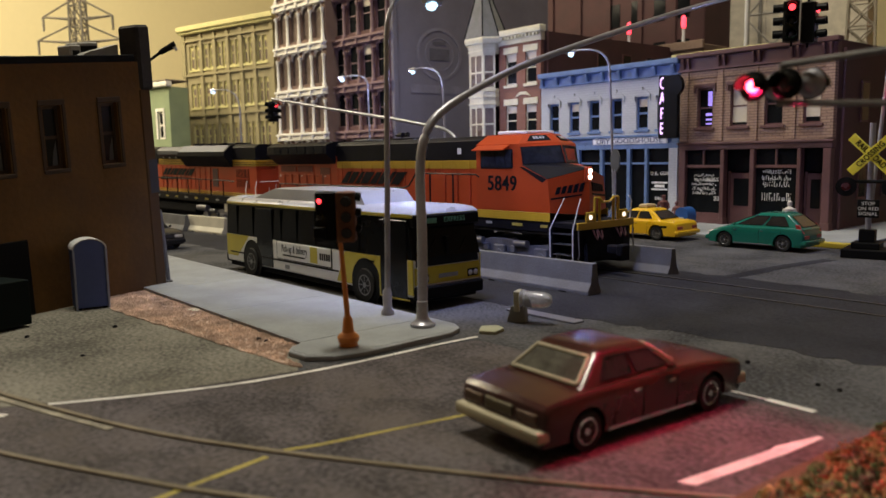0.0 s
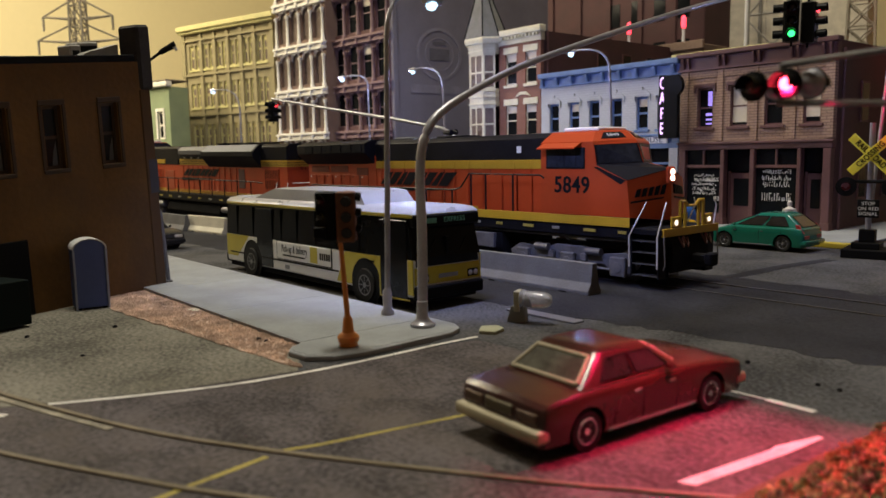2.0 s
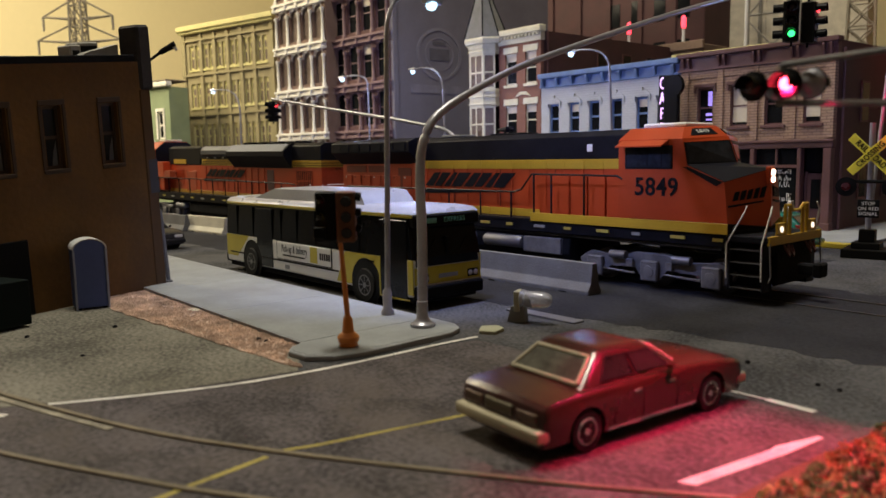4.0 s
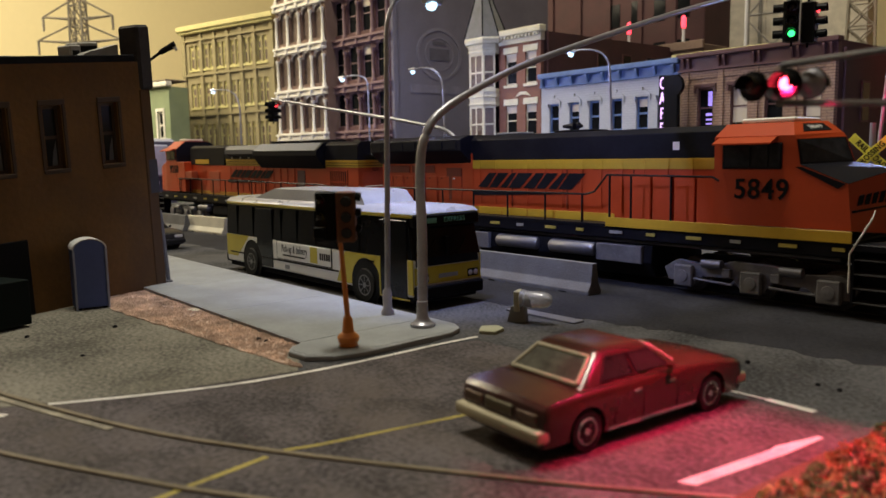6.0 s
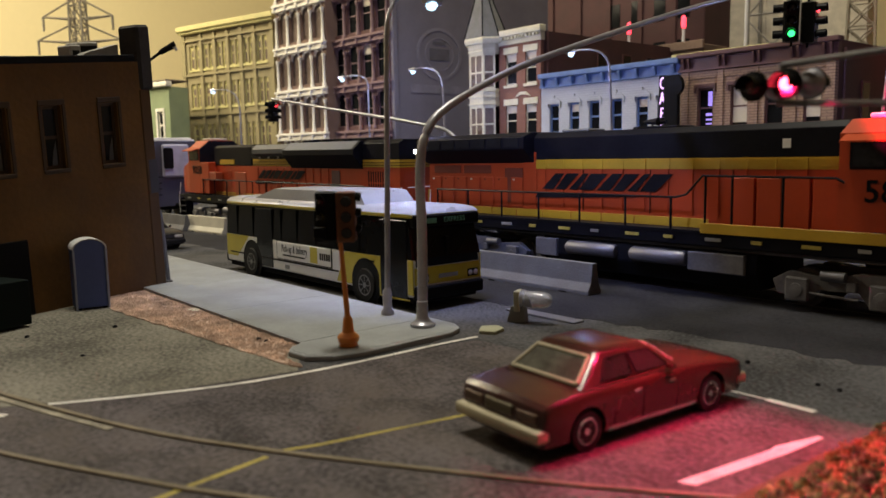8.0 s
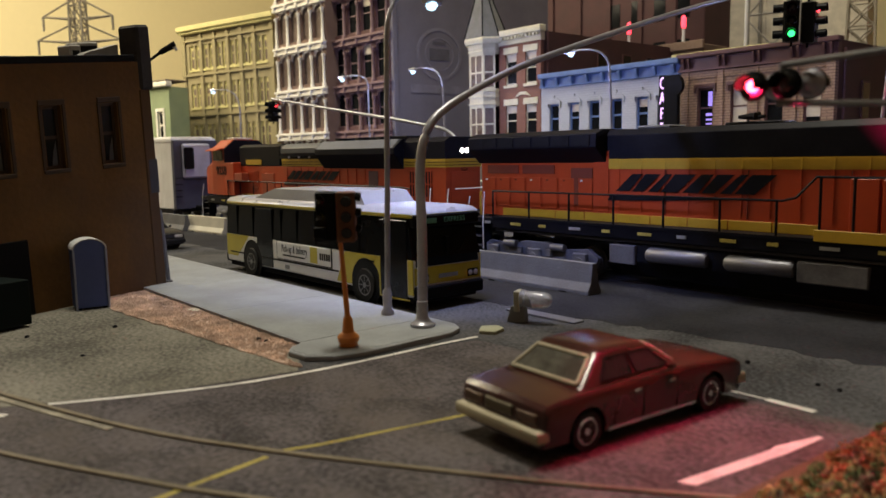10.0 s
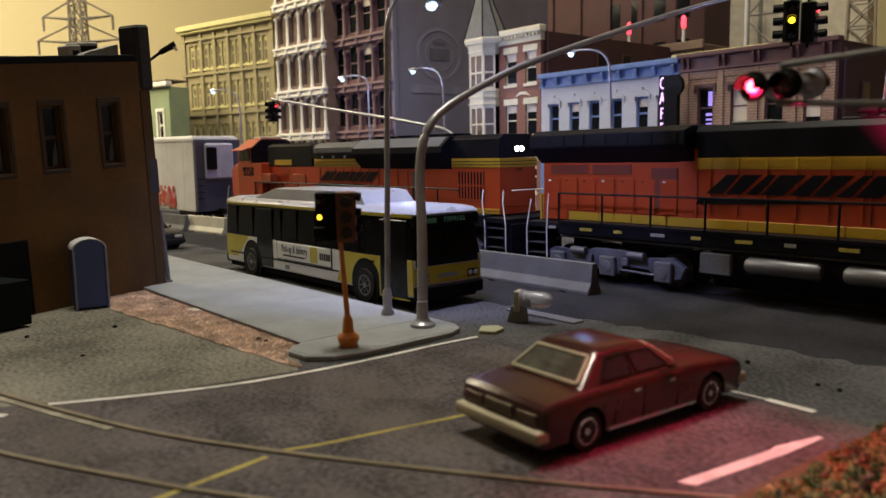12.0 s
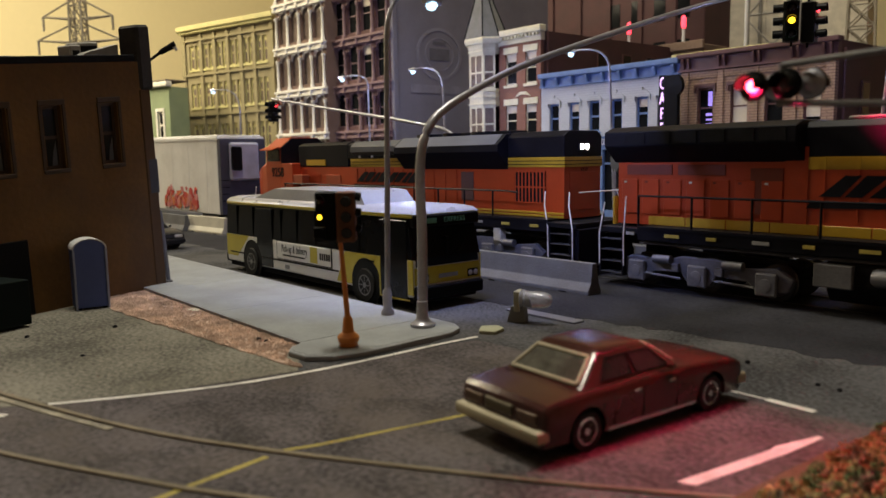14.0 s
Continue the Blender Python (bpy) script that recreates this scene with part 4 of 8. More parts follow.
def lattice_tower(x, y, h, w0, w1, rz, name, label, arms):
    steel = mat("tower_steel", (0.30, 0.26, 0.19), 0.7, 0.0)
    t = thing(name, at(x, y, 0, rz), label, "tower")
    lev = 12
    c = lambda i, k: ((1 if k in (0, 1) else -1) * (w0 + (w1 - w0) * i / lev) / 2, (1 if k in (0, 3) else -1) * (w0 + (w1 - w0) * i / lev) / 2, h * i / lev)
    for k in range(4):
        Geo().tube([c(0, k), c(lev, k)], 0.11, 5).done("leg", steel, t)
        g = Geo()
        for i in range(lev):
            g.tube([c(i, k), c(i + 1, (k + 1) % 4)], 0.06, 4).tube([c(i, (k + 1) % 4), c(i + 1, k)], 0.06, 4).tube([c(i + 1, k), c(i + 1, (k + 1) % 4)], 0.06, 4)
        g.done("lattice", steel, t)
    for z, ln in arms:
        for s in (-1, 1):
            g = Geo().tube([(0.5 * s, 0.4, z), (ln * s, 0, z + 0.25)], 0.09, 5).tube([(0.5 * s, -0.4, z), (ln * s, 0, z + 0.25)], 0.09, 5).tube([(0.5 * s, 0, z + 1.7), (ln * s, 0, z + 0.25)], 0.09, 5)
            arm = g.done("arm", steel, t)
            Geo().tube([(ln * s, 0, z + 0.25), (ln * s, 0, z - 1.0)], 0.11, 6).done("insulator", steel, arm)
    return t


lattice_tower(-76.2, 0.0, 22.0, 1.5, 1.0, 49, "power_pylon", "grey lattice power pylon before the wall", ((15.1, 3.8), (17.2, 3.2)))
lattice_tower(-26.8, 46.5, 24.0, 2.7, 1.5, 20, "lattice_tower", "grey steel lattice tower behind the store", ())


DARK_FRAME = mat("dark_brown_window_frame", (0.045, 0.024, 0.010), 0.8, 0, 0.3, 2, 12, 0.2)


def stucco_building():
    """The brown building at the pavement's end, its front leaning back a little."""
    d = Vector((-2.49, 5.54, 0)).normalized()
    ang = math.degrees(math.atan2(d.y, d.x))
    t = thing("stucco_building", at(-21.6 + 4.2 * d.x, -21.2 + 4.2 * d.y, 0, ang), "dark brown stucco building with tall sash windows", "building")
    w, h = 6.15, 7.45
    cols = [(0.45, 1.1), (2.2, 2.8), (4.2, 4.8)]
    holes = [(a, b, 4.3, 6.2) for a, b in cols]
    wall = wall_with_openings("front_wall", w, h, holes, -0.3, 0.0, STUCCO, t)
    for a, b in cols:
        win = sash(t, a, b, 4.3, 6.2, -0.16, DARK_FRAME, DARK_GLASS, bar=0.1)
        Geo().prism([(a + 0.3, 4.4), (b - 0.12, 4.4), (b - 0.12, 5.15), (a + 0.36, 4.8)], -0.118, -0.112).done("curtain", bpy.data.materials.get("grey_curtain") or mat("grey_curtain", (0.10, 0.10, 0.10), 0.9), win)
        g = Geo().box(a - 0.14, b + 0.14, -0.34, -0.302, 4.16, 4.29, 0.02).box(a - 0.14, b + 0.14, -0.34, -0.302, 6.21, 6.38, 0.02).box(a - 0.14, a - 0.04, -0.33, -0.302, 4.3, 6.2).box(b + 0.04, b + 0.14, -0.33, -0.302, 4.3, 6.2)
        g.done("window_surround", DARK_FRAME, t)
    Geo().box(0, w - 0.5, -0.36, 0.2, h, h + 0.22, 0.03).done("parapet_cap", FRAME_BLACK, t)
    Geo().box(w - 0.36, w + 0.2, -0.38, 0.5, h - 0.9, h + 1.15, 0.08).done("pier_cap", mat("dark_slate_cap", (0.03, 0.027, 0.027), 0.85, 0, 0.4, 2, 12, 0.3), t, "dark slate-grey pier cap")
    g = Geo().box(w - 0.4, w + 0.03, -0.34, 0.3, 0.0, h - 0.9, 0.03)
    g.done("corner_pier", mat("dark_grey_stucco", (0.085, 0.044, 0.014), 0.85), t, "brown corner pier rising above the roof")
    Geo().box(0.0, 0.3, 0.01, 13, 0, h - 0.02).done("side_wall", STUCCO, t)
    Geo().box(w - 0.35, w - 0.05, 0.31, 13, 0, h - 0.02).done("side_wall", STUCCO, t)
    Geo().box(0.3, w - 0.35, 12.7, 13, 0, h - 0.02).done("back_wall", STUCCO, t)
    Geo().box(0.3, w - 0.35, 0.01, 12.7, h - 0.3, h - 0.05).done("roof", ROOF_TAR, t)
    # Added black sheet: the dark inside, behind the sash windows.
    Geo().box(0.3, w - 0.4, 0.4, 0.5, 0, h - 0.35).done("dark_backing", FRAME_BLACK, t)
    grey = mat("roof_unit_grey", (0.33, 0.32, 0.29), 0.7)
    u = Geo().box(4.3, 4.72, 0.9, 1.5, h - 0.05, h + 0.62, 0.04).box(4.76, 5.55, 1.1, 1.7, h - 0.05, h + 0.72, 0.04).done("roof_unit", grey, t)
    Geo().box(4.38, 4.6, 0.86, 0.898, h + 0.25, h + 0.45).box(4.82, 5.45, 1.06, 1.098, h + 0.36, h + 0.6).done("grille", BLACK, u)
    Geo().prism([(3.7, h - 0.05), (5.78, h - 0.05), (5.78, h + 0.6), (4.6, h + 0.36)], 0.5, 0.85, "y").done("roof_hatch", grey, t)
    Geo().box(1.7, 2.4, 0.9, 1.6, h - 0.05, h + 0.32, 0.06).done("roof_vent", grey, t)
    Geo().tube([(w + 0.16, -0.3, 0.02), (w + 0.12, -0.28, 1.2), (w + 0.04, -0.28, 2.6)], 0.07, 8).lathe([(0.01, 0.0), (0.12, 0.0), (0.12, 0.2), (0.01, 0.25)], (w + 0.16, -0.3, 0.0), "z", 10).done("drain_pipe", SLATE, t, "grey pipe leaning on the corner")
    Geo().box(w - 0.3, w + 0.06, -0.345, -0.341, 3.2, 4.3).done("mortar_patch", mat("grey_mortar_patch", (0.06, 0.06, 0.065), 0.9), t, "grey mortar patch")
    Geo().box(0.3, 1.3, -0.36, -0.302, 0.02, 2.3, 0.02).done("loading_door", BLACK, t)
    for ob in t.children_recursive:  # the whole front leans away from the street
        if not ob.data.get("leant"):
            ob.data["leant"] = True
            for v in ob.data.vertices:
                v.co.z *= 1 + 0.0155 * (v.co.x / S - 6.25)
                v.co.x -= 0.032 * v.co.z


stucco_building()


# ---- train ----
DULL_YELLOW = mat("dull_yellow_reflector", (0.40, 0.32, 0.06), 0.6)
DULL_WHITE = mat("dull_white_reflector", (0.28, 0.28, 0.27), 0.6)


def bars(name, parent, x0, x1, z0, z1, y, material, slant=0.62):
    """The railway's emblem on a hood side, as plain slanted slotted blocks over a tapering underline."""
    w = (x1 - slant - x0) / 4
    lean = lambda u, v: (u + slant * v, z0 + (z1 - z0) * v)
    for k in range(4):
        a, b = x0 + k * w, x0 + (k + 0.86) * w
        cut = 0.34 if k % 2 else 0.5
        g = Geo().prism([lean(a, 0), lean(a + (b - a) * cut, 0), lean(a + (b - a) * (cut - 0.12), 1), lean(a, 1)], y - 0.012, y)
        g.prism([lean(a + (b - a) * (cut + 0.1), 0), lean(b, 0), lean(b, 1), lean(a + (b - a) * (cut - 0.02), 1)], y - 0.012, y)
        g.done(name, material, parent)
    Geo().prism([(x0 - 0.32, z0 - 0.31), (x0 + 1.6, z0 - 0.26), (x1 - 0.5, z0 - 0.13), (x0 + 1.2, z0 - 0.12), (x0 - 0.2, z0 - 0.12)], y - 0.012, y).done("emblem_underline", material, parent)


def truck(parent, cx):
    """A three-axle bogie: side frames with axle boxes, springs and brake cylinders, and its wheelsets, which are returned."""
    tr = Geo().box(cx - 2.5, cx + 2.5, -0.6, 0.6, 0.7, 1.1, 0.05).done("truck", FRAME_BLACK, parent)
    for s in (-1, 1):
        y0, y1 = (-1.32, -1.12) if s < 0 else (1.12, 1.32)
        prof = [(cx - 2.75, 0.85), (cx - 2.6, 0.5), (cx - 1.75, 0.42), (cx - 1.5, 0.72), (cx - 0.55, 0.75), (cx - 0.35, 0.42), (cx + 0.35, 0.42), (cx + 0.55, 0.75), (cx + 1.5, 0.72), (cx + 1.75, 0.42), (cx + 2.6, 0.5), (cx + 2.75, 0.85), (cx + 2.3, 1.12), (cx + 1.2, 0.98), (cx + 0.6, 1.2), (cx - 0.6, 1.2), (cx - 1.2, 0.98), (cx - 2.3, 1.12)]
        fr = Geo().prism(prof, y0, y1, "y", 0.03).done("side_frame", TRUCK_GREY, tr)
        yo = y0 - 0.14 if s < 0 else y1
        for dx in (-2.05, 0.0, 2.05):
            Geo().box(cx + dx - 0.3, cx + dx + 0.3, yo, yo + 0.14, 0.36, 0.98, 0.04).lathe([(0.02, yo - 0.03), (0.17, yo - 0.02), (0.2, yo + 0.05)], (cx + dx, 0, 0.66), "y", 12).done("axle_box", TRUCK_GREY, fr)
        for dx in (-1.15, 1.1):
            Geo().lathe([(0.03, cx + dx - 0.3), (0.13, cx + dx - 0.29), (0.13, cx + dx + 0.29), (0.03, cx + dx + 0.3)], (0, yo + 0.06, 1.08), "x", 10).done("brake_cylinder", SILVER, fr, smooth=40)
            Geo().tube([(cx + dx - 0.6, yo + 0.08, 0.6), (cx + dx + 0.6, yo + 0.08, 0.55)], 0.04, 6).done("brake_rod", TRUCK_GREY, fr)
            Geo().box(cx + dx * 0.62 - 0.12, cx + dx * 0.62 + 0.12, yo + 0.02, yo + 0.14, 0.74, 0.98, 0.02).done("damper", TRUCK_GREY, fr)
    return [wheelset(parent, cx + dx) for dx in (-2.05, 0.0, 2.05)]


WHEEL_R = 0.5


def wheelset(parent, x):
    g = Geo()
    for s in (-1, 1):
        g.lathe([(0.12, 0.62 * s), (WHEEL_R + 0.03, 0.64 * s), (WHEEL_R + 0.03, 0.68 * s), (WHEEL_R, 0.70 * s), (WHEEL_R, 0.81 * s), (WHEEL_R - 0.09, 0.82 * s), (WHEEL_R - 0.12, 0.78 * s), (0.16, 0.79 * s), (0.14, 0.84 * s), (0.02, 0.84 * s)], (0, 0, 0), "y", 24)
    g.lathe([(0.09, -0.7), (0.09, 0.7)], (0, 0, 0), "y", 10)
    return g.done("wheelset", mat("wheel_steel", (0.10, 0.09, 0.085), 0.45, 0.7) if "wheel_steel" not in bpy.data.materials else bpy.data.materials["wheel_steel"], parent, smooth=40, at=at(x, 0, 0.15 + WHEEL_R))


def rail_run(parent, pts, y, posts, material, foot=2.0):
    """A handrail along points (x, z) at y, with its stanchions standing on the sill."""
    Geo().tube([(x, y, z) for x, z in pts], 0.035, 6).done("handrail", material, parent)
    for x, top in posts:
        Geo().tube([(x, y, foot), (x, y, top)], 0.035, 6).done("stanchion", material, parent)


TREAD_GREY = mat("worn_tread_edge", (0.06, 0.06, 0.065), 0.6, 0.2, 0.3, 3, 16, 0.2)


def end_steps(parent, x0, x1, y_sign):
    """The step well at a corner: dark side sheets with four treads."""
    y0, y1 = (-1.5, -1.0) if y_sign < 0 else (1.0, 1.5)
    st = Geo().box(x0, x0 + 0.05, y0, y1, 0.45, 1.7).box(x1 - 0.05, x1, y0, y1, 0.45, 1.7).box(x0, x1, y0 + (0.42 if y_sign < 0 else 0.0), y1 - (0.0 if y_sign < 0 else 0.42), 0.45, 1.7).done("step_well", LOCO_BLACK, parent)
    for z in (0.5, 0.85, 1.2, 1.55):
        Geo().box(x0 + 0.05, x1 - 0.05, y0, y0 + 0.4 if y_sign < 0 else y1, z, z + 0.03).done("tread", TREAD_GREY, st)


def under_tank(parent, x0, x1):
    Geo().prism([(-1.35, 1.45), (-1.4, 0.9), (-1.1, 0.42), (1.1, 0.42), (1.4, 0.9), (1.35, 1.45)], x0, x1, "x", 0.05).done("fuel_tank", FRAME_BLACK, parent)


HEADLIGHT = glow("lit_lead_headlight", (1.0, 0.72, 0.55), 7)
DITCH = glow("dim_ditch_lamp", (1.0, 0.86, 0.66), 1.6)
CAB_GLASS = mat("cab_window_glass", (0.022, 0.025, 0.032), 0.12, 0, 0.6, 1.6, 6, 0, spec=0.2)


def lead_loco():
    t = thing("lead_locomotive", at(-16.13, 0), "orange, black and yellow diesel locomotive with rounded cab", "locomotive")
    # frame and sills
    Geo().box(-21.5, -0.1, -1.1, 1.1, 1.42, 1.95, 0.03).done("underframe", FRAME_BLACK, t)
    Geo().box(-20.1, -1.2, -1.55, 1.55, 1.93, 2.02).box(-20.1, -1.2, -1.52, 1.52, 1.6, 1.93).done("walkway", LOCO_BLACK, t)
    for s in (-1, 1):
        y0, y1 = (-1.58, -1.55) if s < 0 else (1.55, 1.58)
        Geo().box(-8.5, -1.15, y0, y1, 1.95, 2.24, 0.008).done("sill_stripe", LOCO_YELLOW, t, "yellow sill stripe")
        for k in range(9):
            a = -20.1 + k * 1.28
            Geo().box(a + 0.015, a + 1.265, (-1.0 if s < 0 else 0.97), (-0.97 if s < 0 else 1.0), 2.03, 2.3, 0.008).done("sill_stripe", LOCO_YELLOW, t, "yellow sill stripe")
        for k in range(15):
            a = -20.5 + k * 1.35
            Geo().box(a, a + (0.48 if k % 2 else 0.3), y0 + 0.02 if s < 0 else y0 - 0.06, y0 + 0.06 if s < 0 else y0 - 0.02, 1.74, 1.83).done("reflector", DULL_YELLOW if k % 3 else DULL_WHITE, t)
    # hood
    hood = Geo().prism([(-0.95, 2.02), (0.95, 2.02), (0.95, 3.72), (-0.95, 3.72)], -15.6, -4.85, "x").done("hood", ORANGE, t, "orange engine hood")
    Geo().prism([(-0.97, 3.72), (0.97, 3.72), (0.97, 4.04), (-0.97, 4.04)], -15.4, -5.05, "x").done("hood_stripe", LOCO_YELLOW, t, "yellow hood stripe")
    Geo().prism([(-0.96, 4.04), (0.96, 4.04), (0.96, 4.78), (0.8, 4.95), (-0.8, 4.95), (-0.96, 4.78)], -15.6, -4.9, "x", 0.02).done("hood_top", LOCO_BLACK, t, "black hood top")
    for s in (-1, 1):
        y = -0.985 if s < 0 else 0.985
        for z in (3.8, 3.88, 3.96):
            Geo().box(-15.05, -5.1, min(y, y * 0.99), max(y, y * 0.99), z, z + 0.03).done("stripe_rib", LOCO_YELLOW, t)
        for k in range(12):
            x = -14.9 + k * 0.82
            Geo().box(x, x + 0.03, min(y * 0.975, y), max(y * 0.975, y), 2.4, 3.7).done("door_edge", ORANGE, t)
            Geo().box(x, x + 0.05, min(y * 0.985, y * 1.004), max(y * 0.985, y * 1.004), 3.73, 4.03).done("stripe_latch", LOCO_YELLOW, t)
        for k in range(4):
            x = -7.9 + k * 0.75
            Geo().box(x, x + 0.68, min(y * 0.97, y * 1.06), max(y * 0.97, y * 1.06), 2.1, 3.5, 0.02).done("cabinet_door", ORANGE, t)
    # radiator section
    Geo().prism([(-0.95, 2.02), (0.95, 2.02), (0.95, 3.92), (-0.95, 3.92)], -21.25, -15.6, "x").done("radiator_base", ORANGE, t)
    for k in range(7):
        for s in (-1, 1):
            x = -21.1 + k * 0.76
            y = 0.99 * s
            Geo().box(x, x + 0.6, min(y * 0.965, y), max(y * 0.965, y), 2.35, 3.42, 0.02).done("equipment_door", ORANGE, t)
    Geo().prism([(-0.95, 3.92), (0.95, 3.92), (1.5, 4.42), (1.5, 4.85), (1.1, 5.0), (-1.1, 5.0), (-1.5, 4.85), (-1.5, 4.42)], -21.4, -15.4, "x", 0.03).done("radiator", LOCO_BLACK, t, "black overhanging radiator section")
    for k in range(6):
        x = -20.6 + k * 0.85
        Geo().box(x, x + 0.7, -1.53, -1.5, 4.48, 4.8).done("radiator_screen", FRAME_BLACK, t)
    Geo().box(-15.9, -15.3, -0.975, 0.975, 2.02, 4.3).done("hood_joint", ORANGE, t)
    seam = mat("dark_orange_seam_and_shade", (0.16, 0.022, 0.008), 0.6)
    for s in (-1, 1):
        yy = (-0.982, -0.94) if s < 0 else (0.94, 0.982)
        # Darker orange paints in the shade below the radiator overhang.
        for x0, x1 in ((-20.9, -19.3), (-19.1, -17.6)):
            Geo().box(x0, x1, *yy, 3.55, 3.85).done("shaded_panel", seam, t, "dark orange panel with the shade under the radiator painted in")
        Geo().box(-16.85, -15.95, *yy, 2.5, 3.75).done("side_panel", seam, t, "dull dark orange panel")
        for k in range(7):
            x = -21.1 + k * 0.76
            Geo().box(x + 0.1, x + 0.2, *((-1.0, -0.985) if s < 0 else (0.985, 1.0)), 3.3, 3.36).done("door_latch", CHALK if k % 3 == 0 else seam, t)
        for x in (-13.2, -10.6, -7.9):
            Geo().box(x, x + 0.02, *yy, 2.35, 3.7).done("hood_seam", seam, t)
    # cab: chevron front, low nose with a black top, roof with sloping shoulders
    def ring(back, side, mid, z_side, z_mid, hw=1.5):
        return [(back, -hw, z_side), (side, -hw, z_side), (mid, 0, z_mid), (side, hw, z_side), (back, hw, z_side)]

    low, edge = ring(-4.85, -1.2, -0.72, 2.25, 2.1), ring(-4.85, -1.32, -0.76, 3.38, 3.72)
    sill, head = ring(-4.85, -2.5, -1.78, 3.86, 3.9), ring(-4.85, -2.62, -2.02, 4.5, 4.55)
    brow, top = ring(-4.85, -2.66, -2.1, 4.6, 4.66), ring(-4.8, -2.95, -2.5, 4.95, 4.97, 0.95)
    Geo().loft([low, edge, sill, head, brow, top]).done("cab", ORANGE, t, "orange cab with rounded nose")

    def plate(corners, off, material, name, parent, label="", inset=0.0):
        """A thin plate laid on a flat or nearly flat face, off metres proud of it."""
        P = [Vector(p) for p in corners]
        mid = sum(P, Vector()) / 4
        P = [p + (mid - p) * inset for p in P]
        n = (P[1] - P[0]).cross(P[3] - P[0]).normalized()
        if n.dot(mid - Vector((-3.5, 0, 3.2))) < 0:
            n = -n
        return Geo().loft([[p + n * off for p in P], [p - n * 0.02 for p in P]]).done(name, material, parent, label)

    for k in (1, 2):
        plate([edge[k], edge[k + 1], sill[k + 1], sill[k]], 0.012, LOCO_BLACK, "nose_top", t, "black nose top below the windshield")
        plate([sill[k], sill[k + 1], head[k + 1], head[k]], 0.016, CAB_GLASS, "windshield", t, inset=0.11)
        plate([sill[k], sill[k + 1], head[k + 1], head[k]], 0.01, LOCO_BLACK, "windshield_frame", t, inset=0.03)
    Geo().box(-4.5, -3.0, -0.75, 0.75, 4.95, 5.09, 0.04).done("roof_unit", WHITE, t, "white roof unit")
    for s in (-1, 1):
        y = 1.505 * s
        q = lambda a, b: (min(a, b), max(a, b))
        fr = Geo().box(-4.6, -2.95, *q(y * 0.995, y + 0.02 * s), 3.74, 4.42, 0.02).done("window_frame", LOCO_BLACK, t)
        for a in (-4.52, -3.75, -3.28):
            Geo().box(a, a + (0.7 if a < -4 else 0.42 if a < -3.5 else 0.28), *q(y + 0.02 * s, y + 0.03 * s), 3.8, 4.36).done("pane", CAB_GLASS, fr)
        Geo().prism([(y, 4.58), (y + 0.36 * s, 4.42), (y + 0.36 * s, 4.38), (y, 4.5)], -4.72, -3.1, "x").done("sun_visor", ORANGE, t, "orange sun visor")
        Geo().prism([(-2.62, 3.8), (-2.45, 3.8), (-1.36, 3.38), (-1.55, 3.26)], *q(y, y + 0.008 * s)).done("nose_wedge", LOCO_BLACK, t, "black wedge below the windshield")
        words("road_number", "5849", 0.75, south(-3.5, -1.512, 3.19) if s < 0 else pose(-3.5 * S, 1.512 * S, 3.19 * S, 90, 0, 180), LOCO_BLACK, t, 0.012, squeeze=0.95, weight=0.012)
        p0, p1 = Vector(low[2]), Vector(low[1 if s < 0 else 3])
        e0, e1 = Vector(edge[2]), Vector(edge[1 if s < 0 else 3])
        f = lambda u, v: p0.lerp(p1, u).lerp(e0.lerp(e1, u), v)
        for j in range(5):
            u0, u1 = 0.86 - j * 0.145, 0.76 - j * 0.145
            plate([f(u0, 0.52), f(u1, 0.525), f(u1 - 0.06, 0.72), f(u0 - 0.06, 0.71)], 0.04, LOCO_BLACK, "nose_emblem", t)
        plate([f(0.2, 0.44), f(0.96, 0.38), f(0.96, 0.43), f(0.2, 0.47)], 0.04, LOCO_BLACK, "nose_emblem", t)
    for k in (1, 2):
        P = [Vector(p) for p in (brow[k], brow[k + 1], top[k + 1], top[k])]
        nb = plate(P, 0.02, LOCO_BLACK, "number_board", t, inset=0.42 if k == 1 else 0.45)
        u = (P[1] - P[0]).normalized()
        n = u.cross(P[3] - P[0]).normalized()
        v = n.cross(u)
        mid = sum(P, Vector()) / 4 + n * 0.024
        words("board_number", "5849", 0.22, Matrix((( u.x, v.x, n.x, mid.x * S), (u.y, v.y, n.y, mid.y * S), (u.z, v.z, n.z, mid.z * S), (0, 0, 0, 1))), CHALK, nb, 0.003)
    hl = Geo().box(-0.85, -0.7, -0.2, 0.14, 3.26, 3.78, 0.05, 2).done("headlight_housing", ORANGE, t)
    for z in (3.42, 3.62):
        Geo().lathe([(0.02, -0.66), (0.085, -0.668), (0.085, -0.72)], (0, -0.03, z), "x", 14).done("headlight", HEADLIGHT, hl, "lit white headlight", smooth=40)
    # front platform, rails, steps, coupler and plough
    Geo().box(-1.2, 0.0, -1.5, 1.5, 1.76, 1.94, 0.02).done("front_platform", LOCO_BLACK, t)
    Geo().box(-0.06, 0.02, -1.5, 1.5, 1.72, 1.96, 0.01).done("front_sill", LOCO_YELLOW, t)
    for y in (-1.05, 0.75):
        Geo().box(-0.08, 0.0, y, y + 0.42, 1.97, 2.3, 0.02).done("ditch_light_box", LOCO_YELLOW, t)
        Geo().lathe([(0.02, 0.03), (0.08, 0.02), (0.08, -0.02)], (0, y + 0.2, 2.12), "x", 12).done("ditch_light", DITCH, t, "dimly lit ditch light")
